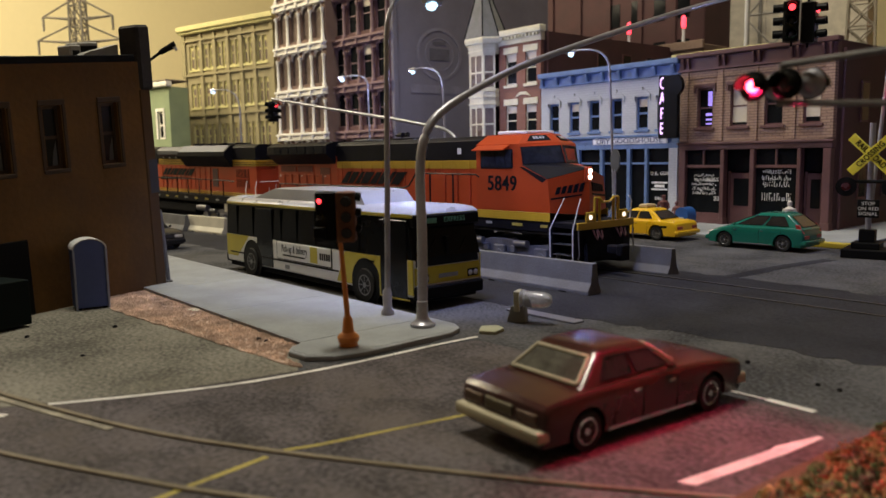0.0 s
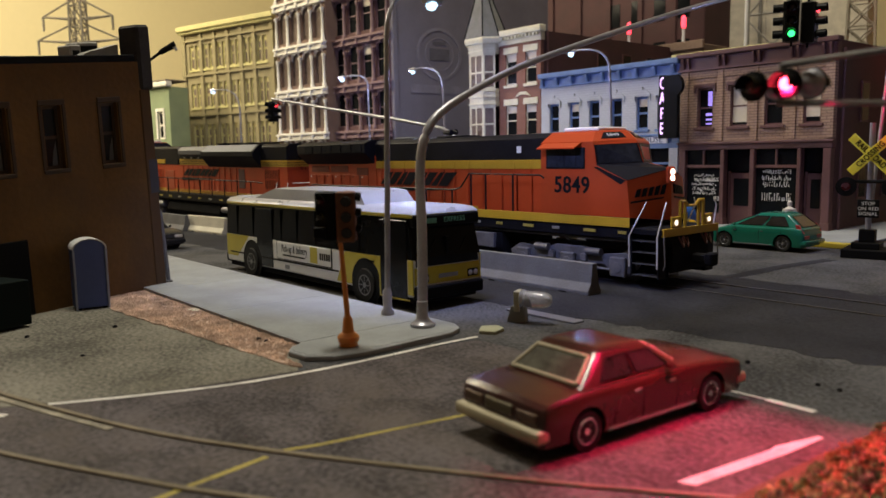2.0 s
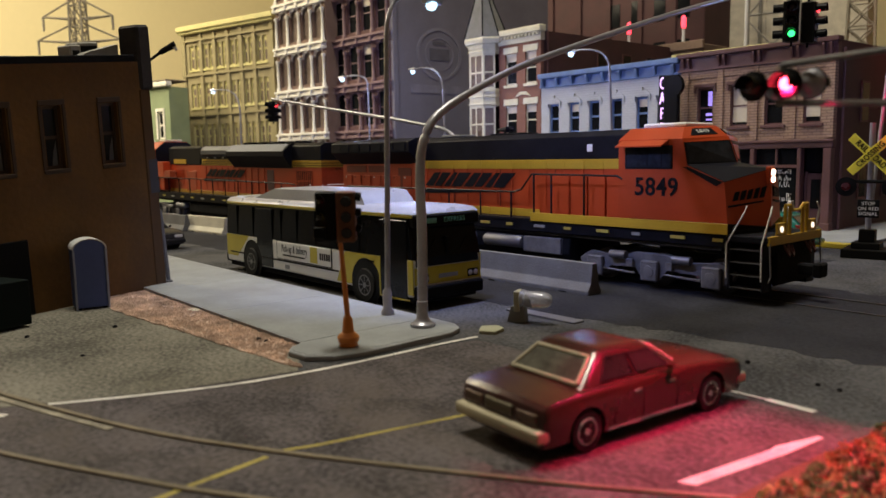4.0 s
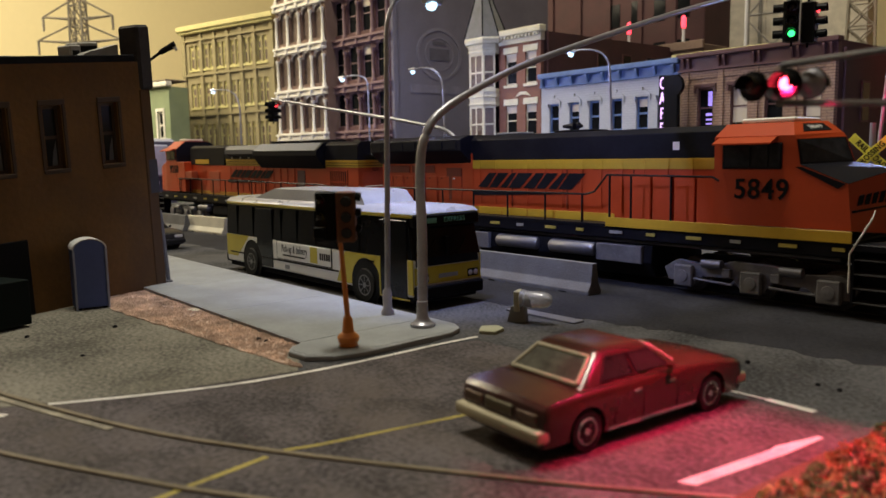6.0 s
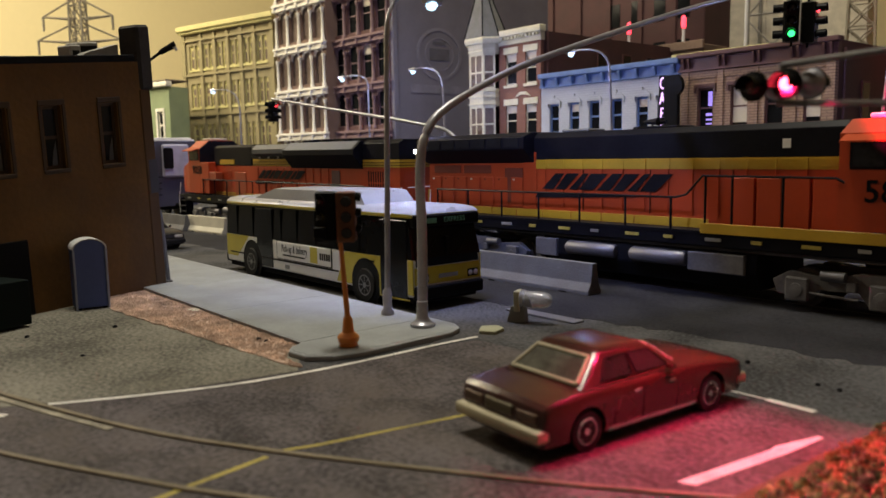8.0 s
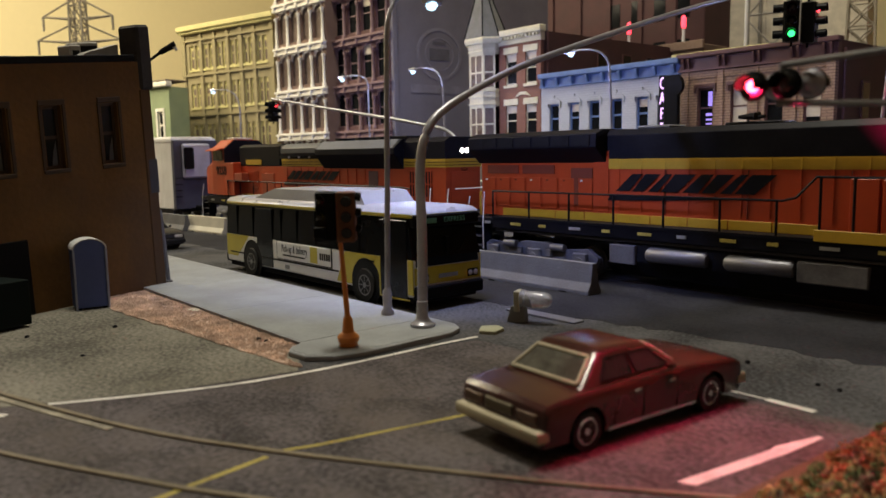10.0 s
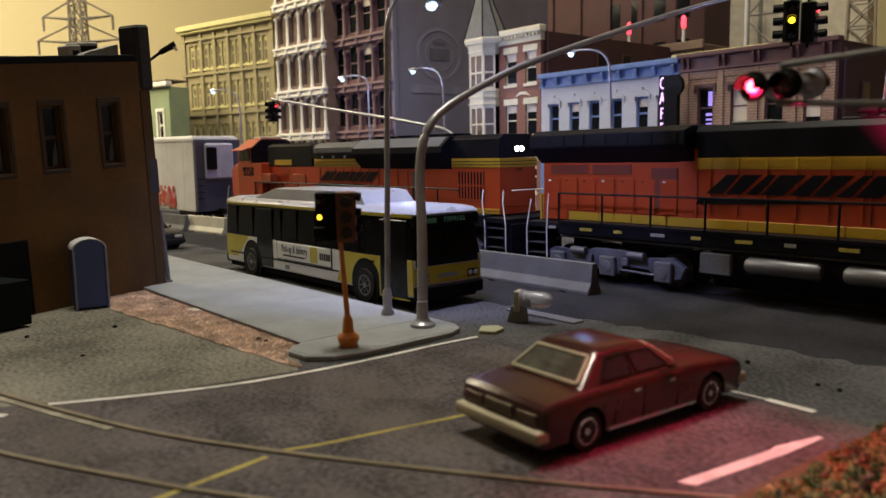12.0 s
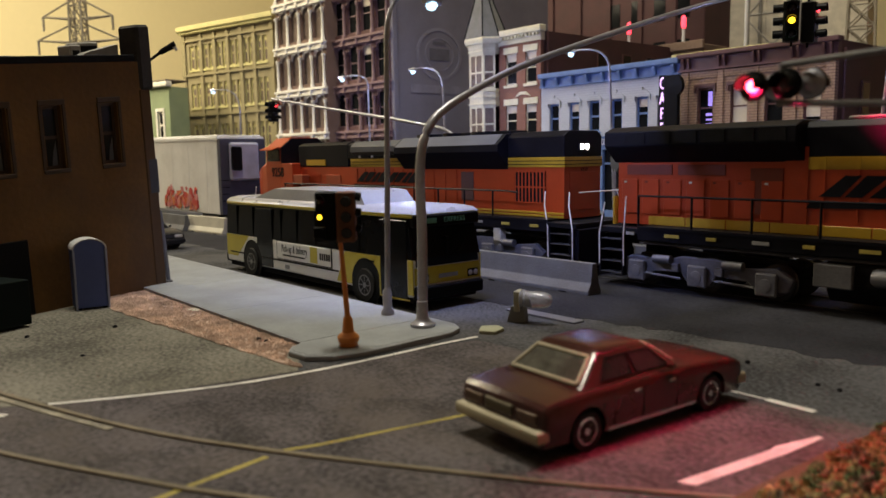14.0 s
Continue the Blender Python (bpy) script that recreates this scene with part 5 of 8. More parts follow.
    for y in (-0.6, -0.35, 0.4, 0.65):
        Geo().tube([(-0.03, y, 1.95), (-0.03, y, 2.75)], 0.05, 6).done("front_post", LOCO_YELLOW, t)
    Geo().tube([(-0.03, -0.6, 2.75), (-0.03, -0.35, 2.75), (-0.03, -0.2, 2.6), (-0.03, 0.2, 2.6), (-0.03, 0.4, 2.75), (-0.03, 0.65, 2.75)], 0.045, 6).done("front_rail", LOCO_YELLOW, t)
    for s in (-1, 1):
        end_steps(t, -1.15, -0.15, s)
        end_steps(t, -21.55, -20.65, s)
        for x0, x1 in ((-1.2, -0.75), (-0.2, -0.05)):
            Geo().tube([(x0, 1.5 * s, 0.75), (x0, 1.52 * s, 1.7), (x1 - (0.02 if x0 < -1 else -0.02), 1.42 * s, 2.55), (x1, 1.3 * s, 2.75)], 0.024, 6).done("grab_rail", WHITE, t, "white grab rail")
        Geo().tube([(-21.55, 1.5 * s, 0.75), (-21.55, 1.52 * s, 1.7), (-21.4, 1.45 * s, 2.7)], 0.024, 6).done("grab_rail", WHITE, t, "white grab rail")
        Geo().tube([(-20.62, 1.5 * s, 0.75), (-20.62, 1.52 * s, 1.7), (-20.55, 1.5 * s, 2.9)], 0.024, 6).done("grab_rail", WHITE, t, "white grab rail")
    Geo().box(-21.6, -20.1, -1.5, 1.5, 1.76, 1.94, 0.02).done("rear_platform", LOCO_BLACK, t)
    for y in (-0.75, -0.6, 0.6, 0.75):
        Geo().tube([(-21.55, y, 1.95), (-21.55, y, 2.85)], 0.05, 6).done("rear_post", LOCO_YELLOW, t)
    Geo().prism([(-0.15, 1.75), (-0.02, 1.4), (0.0, 0.62), (-0.12, 0.58), (-0.4, 0.9), (-0.5, 1.7)], -0.98, 0.98, "y", 0.02).done("plough", FRAME_BLACK, t)
    hose = mat("dull_red_hose", (0.10, 0.03, 0.025), 0.6)
    for y in (-0.75, -0.5, 0.5, 0.75):
        Geo().tube([(0.02, y, 1.7), (0.12, y + 0.02, 1.5), (0.14, y + 0.1, 1.38), (0.1, y + 0.18, 1.48), (0.03, y + 0.2, 1.66)], 0.03, 6).done("brake_hose", hose, t, smooth=60)
    for y in (-1.48, 1.44):
        Geo().tube([(0.0, y, 1.8), (0.06, y, 0.9), (0.0, y, 0.75)], 0.022, 6).done("uncoupling_rod", SILVER, t)
    Geo().box(0.1, 0.65, -0.15, 0.15, 0.85, 1.15, 0.05).box(0.55, 0.8, -0.22, 0.22, 0.8, 1.2, 0.05).done("coupler", FRAME_BLACK, t)
    Geo().box(-22.1, -21.4, -0.15, 0.15, 0.85, 1.15, 0.05).done("coupler", FRAME_BLACK, t)
    # handrails along both sides
    for s in (-1, 1):
        y = 1.5 * s
        rail_run(t, [(-20.1, 2.93), (-9.35, 2.93), (-9.0, 3.02), (-8.5, 3.55), (-4.9, 3.52), (-4.7, 3.42)], y,
                 [(-20.1 + 1.8 * k, 2.93) for k in range(6)] + [(-9.5, 2.93), (-8.4, 3.55), (-7.6, 3.55), (-6.2, 3.54)], LOCO_BLACK)
    bars("emblem_block", t, -15.0, -9.6, 3.03, 3.57, -0.975, LOCO_BLACK)
    Geo().box(-6.52, -6.3, -0.97, -0.962, 4.28, 4.52).done("builder_plate", WHITE, t)
    # below the frame
    under_tank(t, -14.6, -6.9)
    Geo().box(-14.85, -13.9, -1.5, -1.2, 0.8, 1.4, 0.03).done("air_filter_box", TRUCK_GREY, t)
    Geo().box(-8.93, -7.2, -1.5, -1.2, 0.85, 1.4, 0.03).done("equipment_box", TRUCK_GREY, t)
    for a, b in ((-13.5, -11.45), (-10.95, -8.98)):
        Geo().lathe([(0.03, a), (0.17, a + 0.03), (0.23, a + 0.12), (0.23, b - 0.12), (0.17, b - 0.03), (0.03, b)], (0, -1.4, 1.16), "x", 16).done("air_tank", SILVER, t, "silver air tank", smooth=40)
    Geo().tube([(-20.2, -1.25, 1.5), (-1.5, -1.25, 1.5)], 0.05, 6).done("frame_pipe", TRUCK_GREY, t)
    wheels = truck(t, -3.75) + truck(t, -18.15)
    # roof: exhaust, horn and antenna stand
    Geo().box(-14.6, -13.4, -0.45, 0.45, 4.95, 5.06, 0.04).done("roof_hatch", SLATE, t)
    Geo().box(-11.6, -10.0, -0.5, 0.5, 4.95, 5.03, 0.03).done("roof_hatch", LOCO_BLACK, t)
    Geo().tube([(-11.0, -0.3, 5.0), (-11.0, -0.3, 5.12), (-10.5, -0.3, 5.16)], 0.06, 6).lathe([(0.05, -11.2), (0.12, -10.75)], (0, -0.15, 5.18), "x", 10).lathe([(0.05, -11.2), (0.12, -10.7)], (0, -0.45, 5.16), "x", 10).done("horn", LOCO_BLACK, t)
    return t, wheels


LEAD, LEAD_WHEELS = lead_loco()


def second_loco():
    """The trailing engine, which runs hood first, its cab at the far end."""
    t = thing("trailing_locomotive", at(-38.0, 0), "orange and black diesel locomotive running long hood first", "locomotive")
    Geo().box(-23.1, -0.1, -1.1, 1.1, 1.42, 1.95, 0.03).done("underframe", FRAME_BLACK, t)
    Geo().box(-22.2, -1.2, -1.55, 1.55, 1.93, 2.02).box(-22.2, -1.2, -1.52, 1.52, 1.6, 1.93).done("walkway", LOCO_BLACK, t)
    for s in (-1, 1):
        y0, y1 = (-1.0, -0.965) if s < 0 else (0.965, 1.0)
        for z in (2.04, 2.15):
            Geo().box(-22.0, -0.95, y0, y1, z, z + 0.07, 0.006).done("sill_stripe", LOCO_YELLOW, t, "yellow sill stripe")
        for k in range(15):
            a = -21.6 + k * 1.4
            yy = -1.56 if s < 0 else 1.53
            Geo().box(a, a + 0.4, yy, yy + 0.03, 1.74, 1.83).done("reflector", DULL_YELLOW if k % 3 else DULL_WHITE, t)
    # long hood, flared at the leading end
    Geo().prism([(-0.96, 2.02), (0.96, 2.02), (0.96, 3.78), (-0.96, 3.78)], -18.8, -0.95, "x").done("hood", ORANGE, t, "orange engine hood")
    Geo().prism([(-1.0, 3.78), (1.0, 3.78), (1.0, 4.12), (-1.0, 4.12)], -3.6, -0.9, "x").done("hood_stripe", LOCO_YELLOW, t, "yellow hood stripe")
    Geo().prism([(-0.98, 3.79), (0.98, 3.79), (0.98, 4.16), (-0.98, 4.16)], -14.0, -8.4, "x").done("hood_stripe", LOCO_YELLOW, t, "yellow hood stripe")
    for x0, x1, zz in ((-3.6, -0.89, 3.86), (-3.6, -0.89, 3.98), (-14.0, -8.4, 3.87), (-14.0, -8.4, 4.0)):
        Geo().box(x0, x1, -1.012, 1.012, zz, zz + 0.025).done("stripe_line", LOCO_BLACK, t)
    Geo().prism([(-1.0, 4.13), (1.0, 4.13), (1.0, 4.85), (0.75, 5.02), (-0.75, 5.02), (-1.0, 4.85)], -3.6, -0.92, "x", 0.03).done("hood_end_top", LOCO_BLACK, t)
    Geo().prism([(-0.97, 3.7), (-1.5, 4.35), (-1.5, 4.6), (-1.05, 4.98), (1.05, 4.98), (1.5, 4.6), (1.5, 4.35), (0.97, 3.7)], -9.9, -3.62, "x", 0.02).done("radiator", LOCO_BLACK, t, "black flared radiator section")
    Geo().prism([(-1.5, 4.61), (-1.06, 4.985), (-1.03, 4.985), (-1.47, 4.6)], -9.8, -3.8, "x").done("radiator_screen", mat("blue_grey_screen", (0.10, 0.11, 0.14), 0.5), t)
    Geo().prism([(-0.98, 4.17), (0.98, 4.17), (0.98, 4.8), (0.8, 4.92), (-0.8, 4.92), (-0.98, 4.8)], -14.2, -9.92, "x", 0.02).done("hood_top", LOCO_BLACK, t)
    Geo().prism([(-0.99, 4.3), (-1.25, 4.45), (-1.25, 4.7), (-0.95, 4.94), (0.95, 4.94), (1.25, 4.7), (1.25, 4.45), (0.99, 4.3)], -13.6, -9.93, "x", 0.02).done("exhaust_housing", mat("dark_grey_housing", (0.07, 0.075, 0.085), 0.5), t)
    for k in range(4):
        Geo().box(-13.3 + k * 1.0, -13.15 + k * 1.0, -1.0, -0.98, 4.2, 4.3).done("marker_plate", WHITE, t)
    Geo().prism([(-0.98, 3.79), (0.98, 3.79), (0.98, 4.85), (0.7, 4.98), (-0.7, 4.98), (-0.98, 4.85)], -18.8, -14.22, "x", 0.03).done("blower_housing", LOCO_BLACK, t)
    Geo().box(-18.0, -16.2, -1.02, -0.98, 3.86, 4.14).done("housing_stripe", LOCO_YELLOW, t)
    for k in range(3):
        Geo().lathe([(0.05, 4.99), (0.75, 4.99), (0.75, 5.12), (0.05, 5.14)], (-9.0 + k * 1.7, 0, 0), "z", 16).done("roof_fan", LOCO_BLACK, t)
    Geo().box(-6.8, -4.0, -0.5, 0.5, 5.0, 5.13, 0.03).done("roof_hatch", LOCO_BLACK, t)
    # louvred grilles, doors
    for s in (-1, 1):
        y0, y1 = (-0.985, -0.962) if s < 0 else (0.962, 0.985)
        grille = Geo().box(-3.3, -1.8, y0, y1, 2.5, 3.65).done("grille", LOCO_BLACK, t)
        for k in range(9):
            Geo().box(-3.28 + k * 0.175, -3.22 + k * 0.175, y0 - 0.012, y1 + 0.012, 2.5, 3.65).done("grille_bar", ORANGE, grille)
        for z in (2.5, 3.05, 3.6):
            Geo().box(-3.3, -1.8, y0 - 0.014, y1 + 0.014, z, z + 0.05).done("grille_bar", ORANGE, grille)
        Geo().box(-6.2, -5.5, y0, y1, 2.5, 3.6).done("side_door", MAROON, t)
        for k in range(10):
            Geo().box(-17.6, -16.7, y0 - 0.01, y1 + 0.01, 2.55 + k * 0.1, 2.6 + k * 0.1).done("louvre", ORANGE, t)
        Geo().box(-16.2, -14.9, y0 - 0.015, y1 + 0.015, 2.1, 3.4, 0.01).done("cabinet", mat("rust_orange_paint", (0.36, 0.06, 0.015), 0.6), t)
        for k in range(11):
            x = -13.5 + k * 0.7
            Geo().box(x, x + 0.025, y0 - 0.005, y1 + 0.005, 2.3, 3.7).done("door_edge", ORANGE, t)
    # hood end, lights
    Geo().box(-0.945, -0.92, -0.7, 0.7, 2.3, 3.6, 0.01).done("end_door", ORANGE, t)
    hd = Geo().box(-0.93, -0.87, -0.3, 0.3, 4.3, 4.62, 0.03).done("headlight_housing", LOCO_BLACK, t)
    for y in (-0.13, 0.13):
        Geo().lathe([(0.02, -0.84), (0.1, -0.85), (0.1, -0.88)], (0, y, 4.46), "x", 14).done("headlight", WARM_GLOW, hd, "lit white headlight", smooth=40)
    words("end_number", "9258", 0.18, east(-0.885, 0, 3.68), LOCO_BLACK, t, 0.004)
    # cab and nose at the far end
    ring = lambda x, w, zb, zt, c: [(x, -w, zb), (x, -w, zt - c), (x, -w + c * 1.3, zt), (x, w - c * 1.3, zt), (x, w, zt - c), (x, w, zb)]
    Geo().loft([ring(-21.45, 1.45, 2.1, 5.3, 0.5), ring(-19.9, 1.45, 2.1, 5.3, 0.5)]).done("cab", ORANGE, t, "orange cab")
    Geo().loft([ring(-22.3, 1.35, 2.1, 4.0, 0.25), ring(-21.46, 1.45, 2.1, 4.1, 0.2)]).loft([ring(-22.95, 1.15, 2.1, 3.85, 0.3), ring(-22.31, 1.35, 2.1, 3.99, 0.25)]).done("nose", ORANGE, t)
    Geo().loft([ring(-19.895, 1.44, 3.8, 5.27, 0.5), ring(-19.8, 1.44, 3.8, 5.27, 0.5)]).done("cab_rear_wall", LOCO_BLACK, t, "black rear wall of the cab")
    Geo().box(-19.9, -18.7, -1.45, 1.45, 2.1, 3.98, 0.03).done("equipment_cabinet", ORANGE, t)
    Geo().box(-21.2, -20.2, -0.6, 0.6, 5.3, 5.45, 0.04).done("roof_unit", PALE_CONCRETE, t)
    for s in (-1, 1):
        q = lambda a, b: (min(a, b), max(a, b))
        y = 1.455 * s
        fr = Geo().box(-21.3, -19.95, *q(y, y + 0.02 * s), 4.1, 4.74, 0.02).done("window_frame", LOCO_BLACK, t)
        for a in (-21.24, -20.62):
            Geo().box(a, a + 0.57, *q(y + 0.02 * s, y + 0.03 * s), 4.16, 4.68).done("pane", CAB_GLASS, fr)
        Geo().prism([(y, 4.86), (y + 0.42 * s, 4.7), (y + 0.42 * s, 4.66), (y, 4.78)], -21.4, -20.0, "x").done("sun_visor", ORANGE, t)
        Geo().box(-19.7, -17.8, *q(0.99 * s, 1.42 * s), 2.9, 3.4, 0.02).done("vent_grille", mat("dark_orange_grille", (0.30, 0.05, 0.012), 0.6) if s < 0 else ORANGE, t)
        words("road_number", "9258", 0.68, south(-20.25, -1.462, 3.5) if s < 0 else pose(-20.25 * S, 1.462 * S, 3.5 * S, 90, 0, 180), LOCO_BLACK, t, 0.012, squeeze=0.9, weight=0.012)
        rail_run(t, [(-19.5, 2.95), (-3.2, 2.95), (-2.6, 2.9)], 1.5 * s, [(-19.4 + 1.55 * k, 2.95) for k in range(11)], LOCO_BLACK)
        end_steps(t, -1.15, -0.15, s)
        end_steps(t, -23.0, -22.1, s)
        for x in (-0.12, -1.2):
            Geo().tube([(x, 1.5 * s, 0.75), (x, 1.52 * s, 1.75), (x - 0.25, 1.4 * s, 2.5), (x - 0.35, 1.25 * s, 2.95)], 0.024, 6).done("grab_rail", WHITE, t, "white grab rail")
        Geo().tube([(-23.0, 1.5 * s, 0.75), (-23.0, 1.5 * s, 1.8), (-22.9, 1.4 * s, 2.7)], 0.024, 6).done("grab_rail", WHITE, t, "white grab rail")
    Geo().tube([(-0.1, -1.2, 2.95), (-0.1, 1.2, 2.95)], 0.024, 6).done("end_rail", WHITE, t)
    Geo().box(-1.2, 0.0, -1.5, 1.5, 1.76, 1.94, 0.02).done("end_platform", LOCO_BLACK, t)
    Geo().box(-23.2, -22.1, -1.5, 1.5, 1.76, 1.94, 0.02).done("end_platform", LOCO_BLACK, t)
    Geo().box(-0.4, 0.05, -1.4, 1.4, 0.5, 1.75, 0.03).done("pilot", LOCO_BLACK, t)
    Geo().box(0.0, 0.5, -0.15, 0.15, 0.85, 1.15, 0.05).done("coupler", FRAME_BLACK, t)
    bars("emblem_block", t, -13.5, -8.35, 3.12, 3.56, -0.985, LOCO_BLACK)
    under_tank(t, -15.2, -7.9)
    for a, b in ((-7.6, -6.2), (-17.0, -15.6)):
        Geo().lathe([(0.03, a), (0.2, a + 0.1), (0.2, b - 0.1), (0.03, b)], (0, -1.35, 1.2), "x", 14).done("air_tank", SILVER, t, smooth=40)
    Geo().box(-3.9, -3.5, -1.5, -1.2, 1.1, 1.75, 0.03).done("sand_box", PALE_CONCRETE, t)
    wheels = truck(t, -4.3) + truck(t, -18.9)
    return t, wheels


SECOND, SECOND_WHEELS = second_loco()


def reefer():
    t = thing("refrigerator_car", at(-64.0, 0), "white refrigerated boxcar with red graffiti along its base", "railway car")
    wht = mat("dirty_white_car_paint", (0.78, 0.77, 0.75), 0.5, 0, 0.08, 0.7, 8, 0.08, (0.52, 0.50, 0.46), 0.35)
    Geo().box(-19.5, -0.9, -1.5, 1.5, 0.88, 5.5, 0.05).done("body", wht, t, "smooth white body")
    for k in range(8):
        x = -19.2 + k * 2.4
        Geo().box(x, x + 0.05, -1.515, -1.5, 1.0, 5.1).done("side_rib", wht, t)
    Geo().box(-19.6, -0.8, -1.54, 1.54, 5.26, 5.48, 0.03).done("roof_rail", wht, t)
    Geo().box(-19.4, -0.95, -1.45, 1.45, 5.5, 5.6, 0.05).done("roof", wht, t)
    Geo().box(-0.9, -0.55, -1.5, 1.5, 0.9, 5.36, 0.03).done("end_frame", mat("violet_grey_end", (0.055, 0.055, 0.08), 0.6), t)
    Geo().box(-0.55, -0.25, -1.0, 0.9, 2.9, 5.15, 0.12).done("cooling_unit", mat("pale_cooling_unit", (0.40, 0.40, 0.48), 0.5), t, "pale end cooling unit")
    Geo().box(-0.24, -0.2, -0.95, -0.3, 3.5, 4.9, 0.08).done("unit_grille", BLACK, t)
    for z in (1.7, 2.1, 2.5, 2.9):
        Geo().box(-0.5, -0.45, -1.48, -1.05, z, z + 0.05).done("ladder_rung", FRAME_BLACK, t)
    for k in range(6):
        Geo().box(-19.0, -18.5, -1.6, -1.53, 1.6 + k * 0.5, 1.65 + k * 0.5).done("ladder_rung", FRAME_BLACK, t)
    rnd = random.Random(8)
    cols = [mat("red_spray_paint", (0.50, 0.05, 0.04), 0.6), mat("pink_spray_paint", (0.55, 0.20, 0.20), 0.6), mat("orange_spray_paint", (0.55, 0.17, 0.05), 0.6)]
    for k in range(170):
        x, z = -8.4 + rnd.uniform(0, 4.6), 1.15 + min(1.15, abs(rnd.gauss(0, 0.5)))
        r = rnd.uniform(0.07, 0.24)
        pts = [(x + r * rnd.uniform(0.5, 1.3) * math.cos(a), z + r * rnd.uniform(0.6, 1.4) * math.sin(a)) for a in (2 * math.pi * j / 7 for j in range(7))]
        Geo().prism(pts, -1.518 - k * 0.0003, -1.51).done("graffiti_patch", cols[k % 3], t)
    Geo().box(-19.3, -1.0, -1.3, 1.3, 0.95, 1.25, 0.02).done("underframe", FRAME_BLACK, t)
    wheels = []
    for cx in (-3.0, -17.4):
        for s in (-1, 1):
            y = (-1.12, -0.95) if s < 0 else (0.95, 1.12)
            Geo().prism([(cx - 1.2, 0.75), (cx - 1.1, 0.5), (cx - 0.7, 0.55), (cx - 0.3, 0.3), (cx + 0.3, 0.3), (cx + 0.7, 0.55), (cx + 1.1, 0.5), (cx + 1.2, 0.75), (cx + 0.4, 0.95), (cx - 0.4, 0.95)], *y, "y", 0.03).done("truck_frame", TRUCK_GREY, t)
        wheels += [wheelset(t, cx - 0.85), wheelset(t, cx + 0.85)]
    Geo().box(-0.6, 0.2, -0.15, 0.15, 0.8, 1.1, 0.05).done("coupler", FRAME_BLACK, t)
    return t, wheels


REEFER, REEFER_WHEELS = reefer()


# ---- vehicles ----
def wheel(parent, x, y, r, width, out, hub):
    """A road wheel: tyre, and a rim with spokes facing outwards (out: -1 or 1 along y)."""
    ty = Geo().lathe([(r * 0.62, -width / 2), (r * 0.94, -width / 2), (r, -width / 4), (r, width / 4), (r * 0.94, width / 2), (r * 0.62, width / 2)], (0, 0, 0), "y", 24).done("wheel", RUBBER, parent, smooth=40, at=at(x, y, r))
    f = width / 2 * out
    g = Geo().lathe([(0.01, f * 1.0), (r * 0.16, f * 1.02), (r * 0.2, f * 0.85), (r * 0.5, f * 0.8), (r * 0.56, f * 1.04), (r * 0.63, f * 1.02), (r * 0.63, f * 0.3), (0.01, f * 0.3)], (0, 0, 0), "y", 24)
    rim = g.done("rim", hub, ty, smooth=40)
    for k in range(8):
        a = k * math.pi / 4
        c, s = math.cos(a), math.sin(a)
        Geo().tube([(c * r * 0.2, f * 0.86, s * r * 0.2), (c * r * 0.52, f * 0.88, s * r * 0.52)], r * 0.05, 5).done("spoke", hub, ty)
    return ty


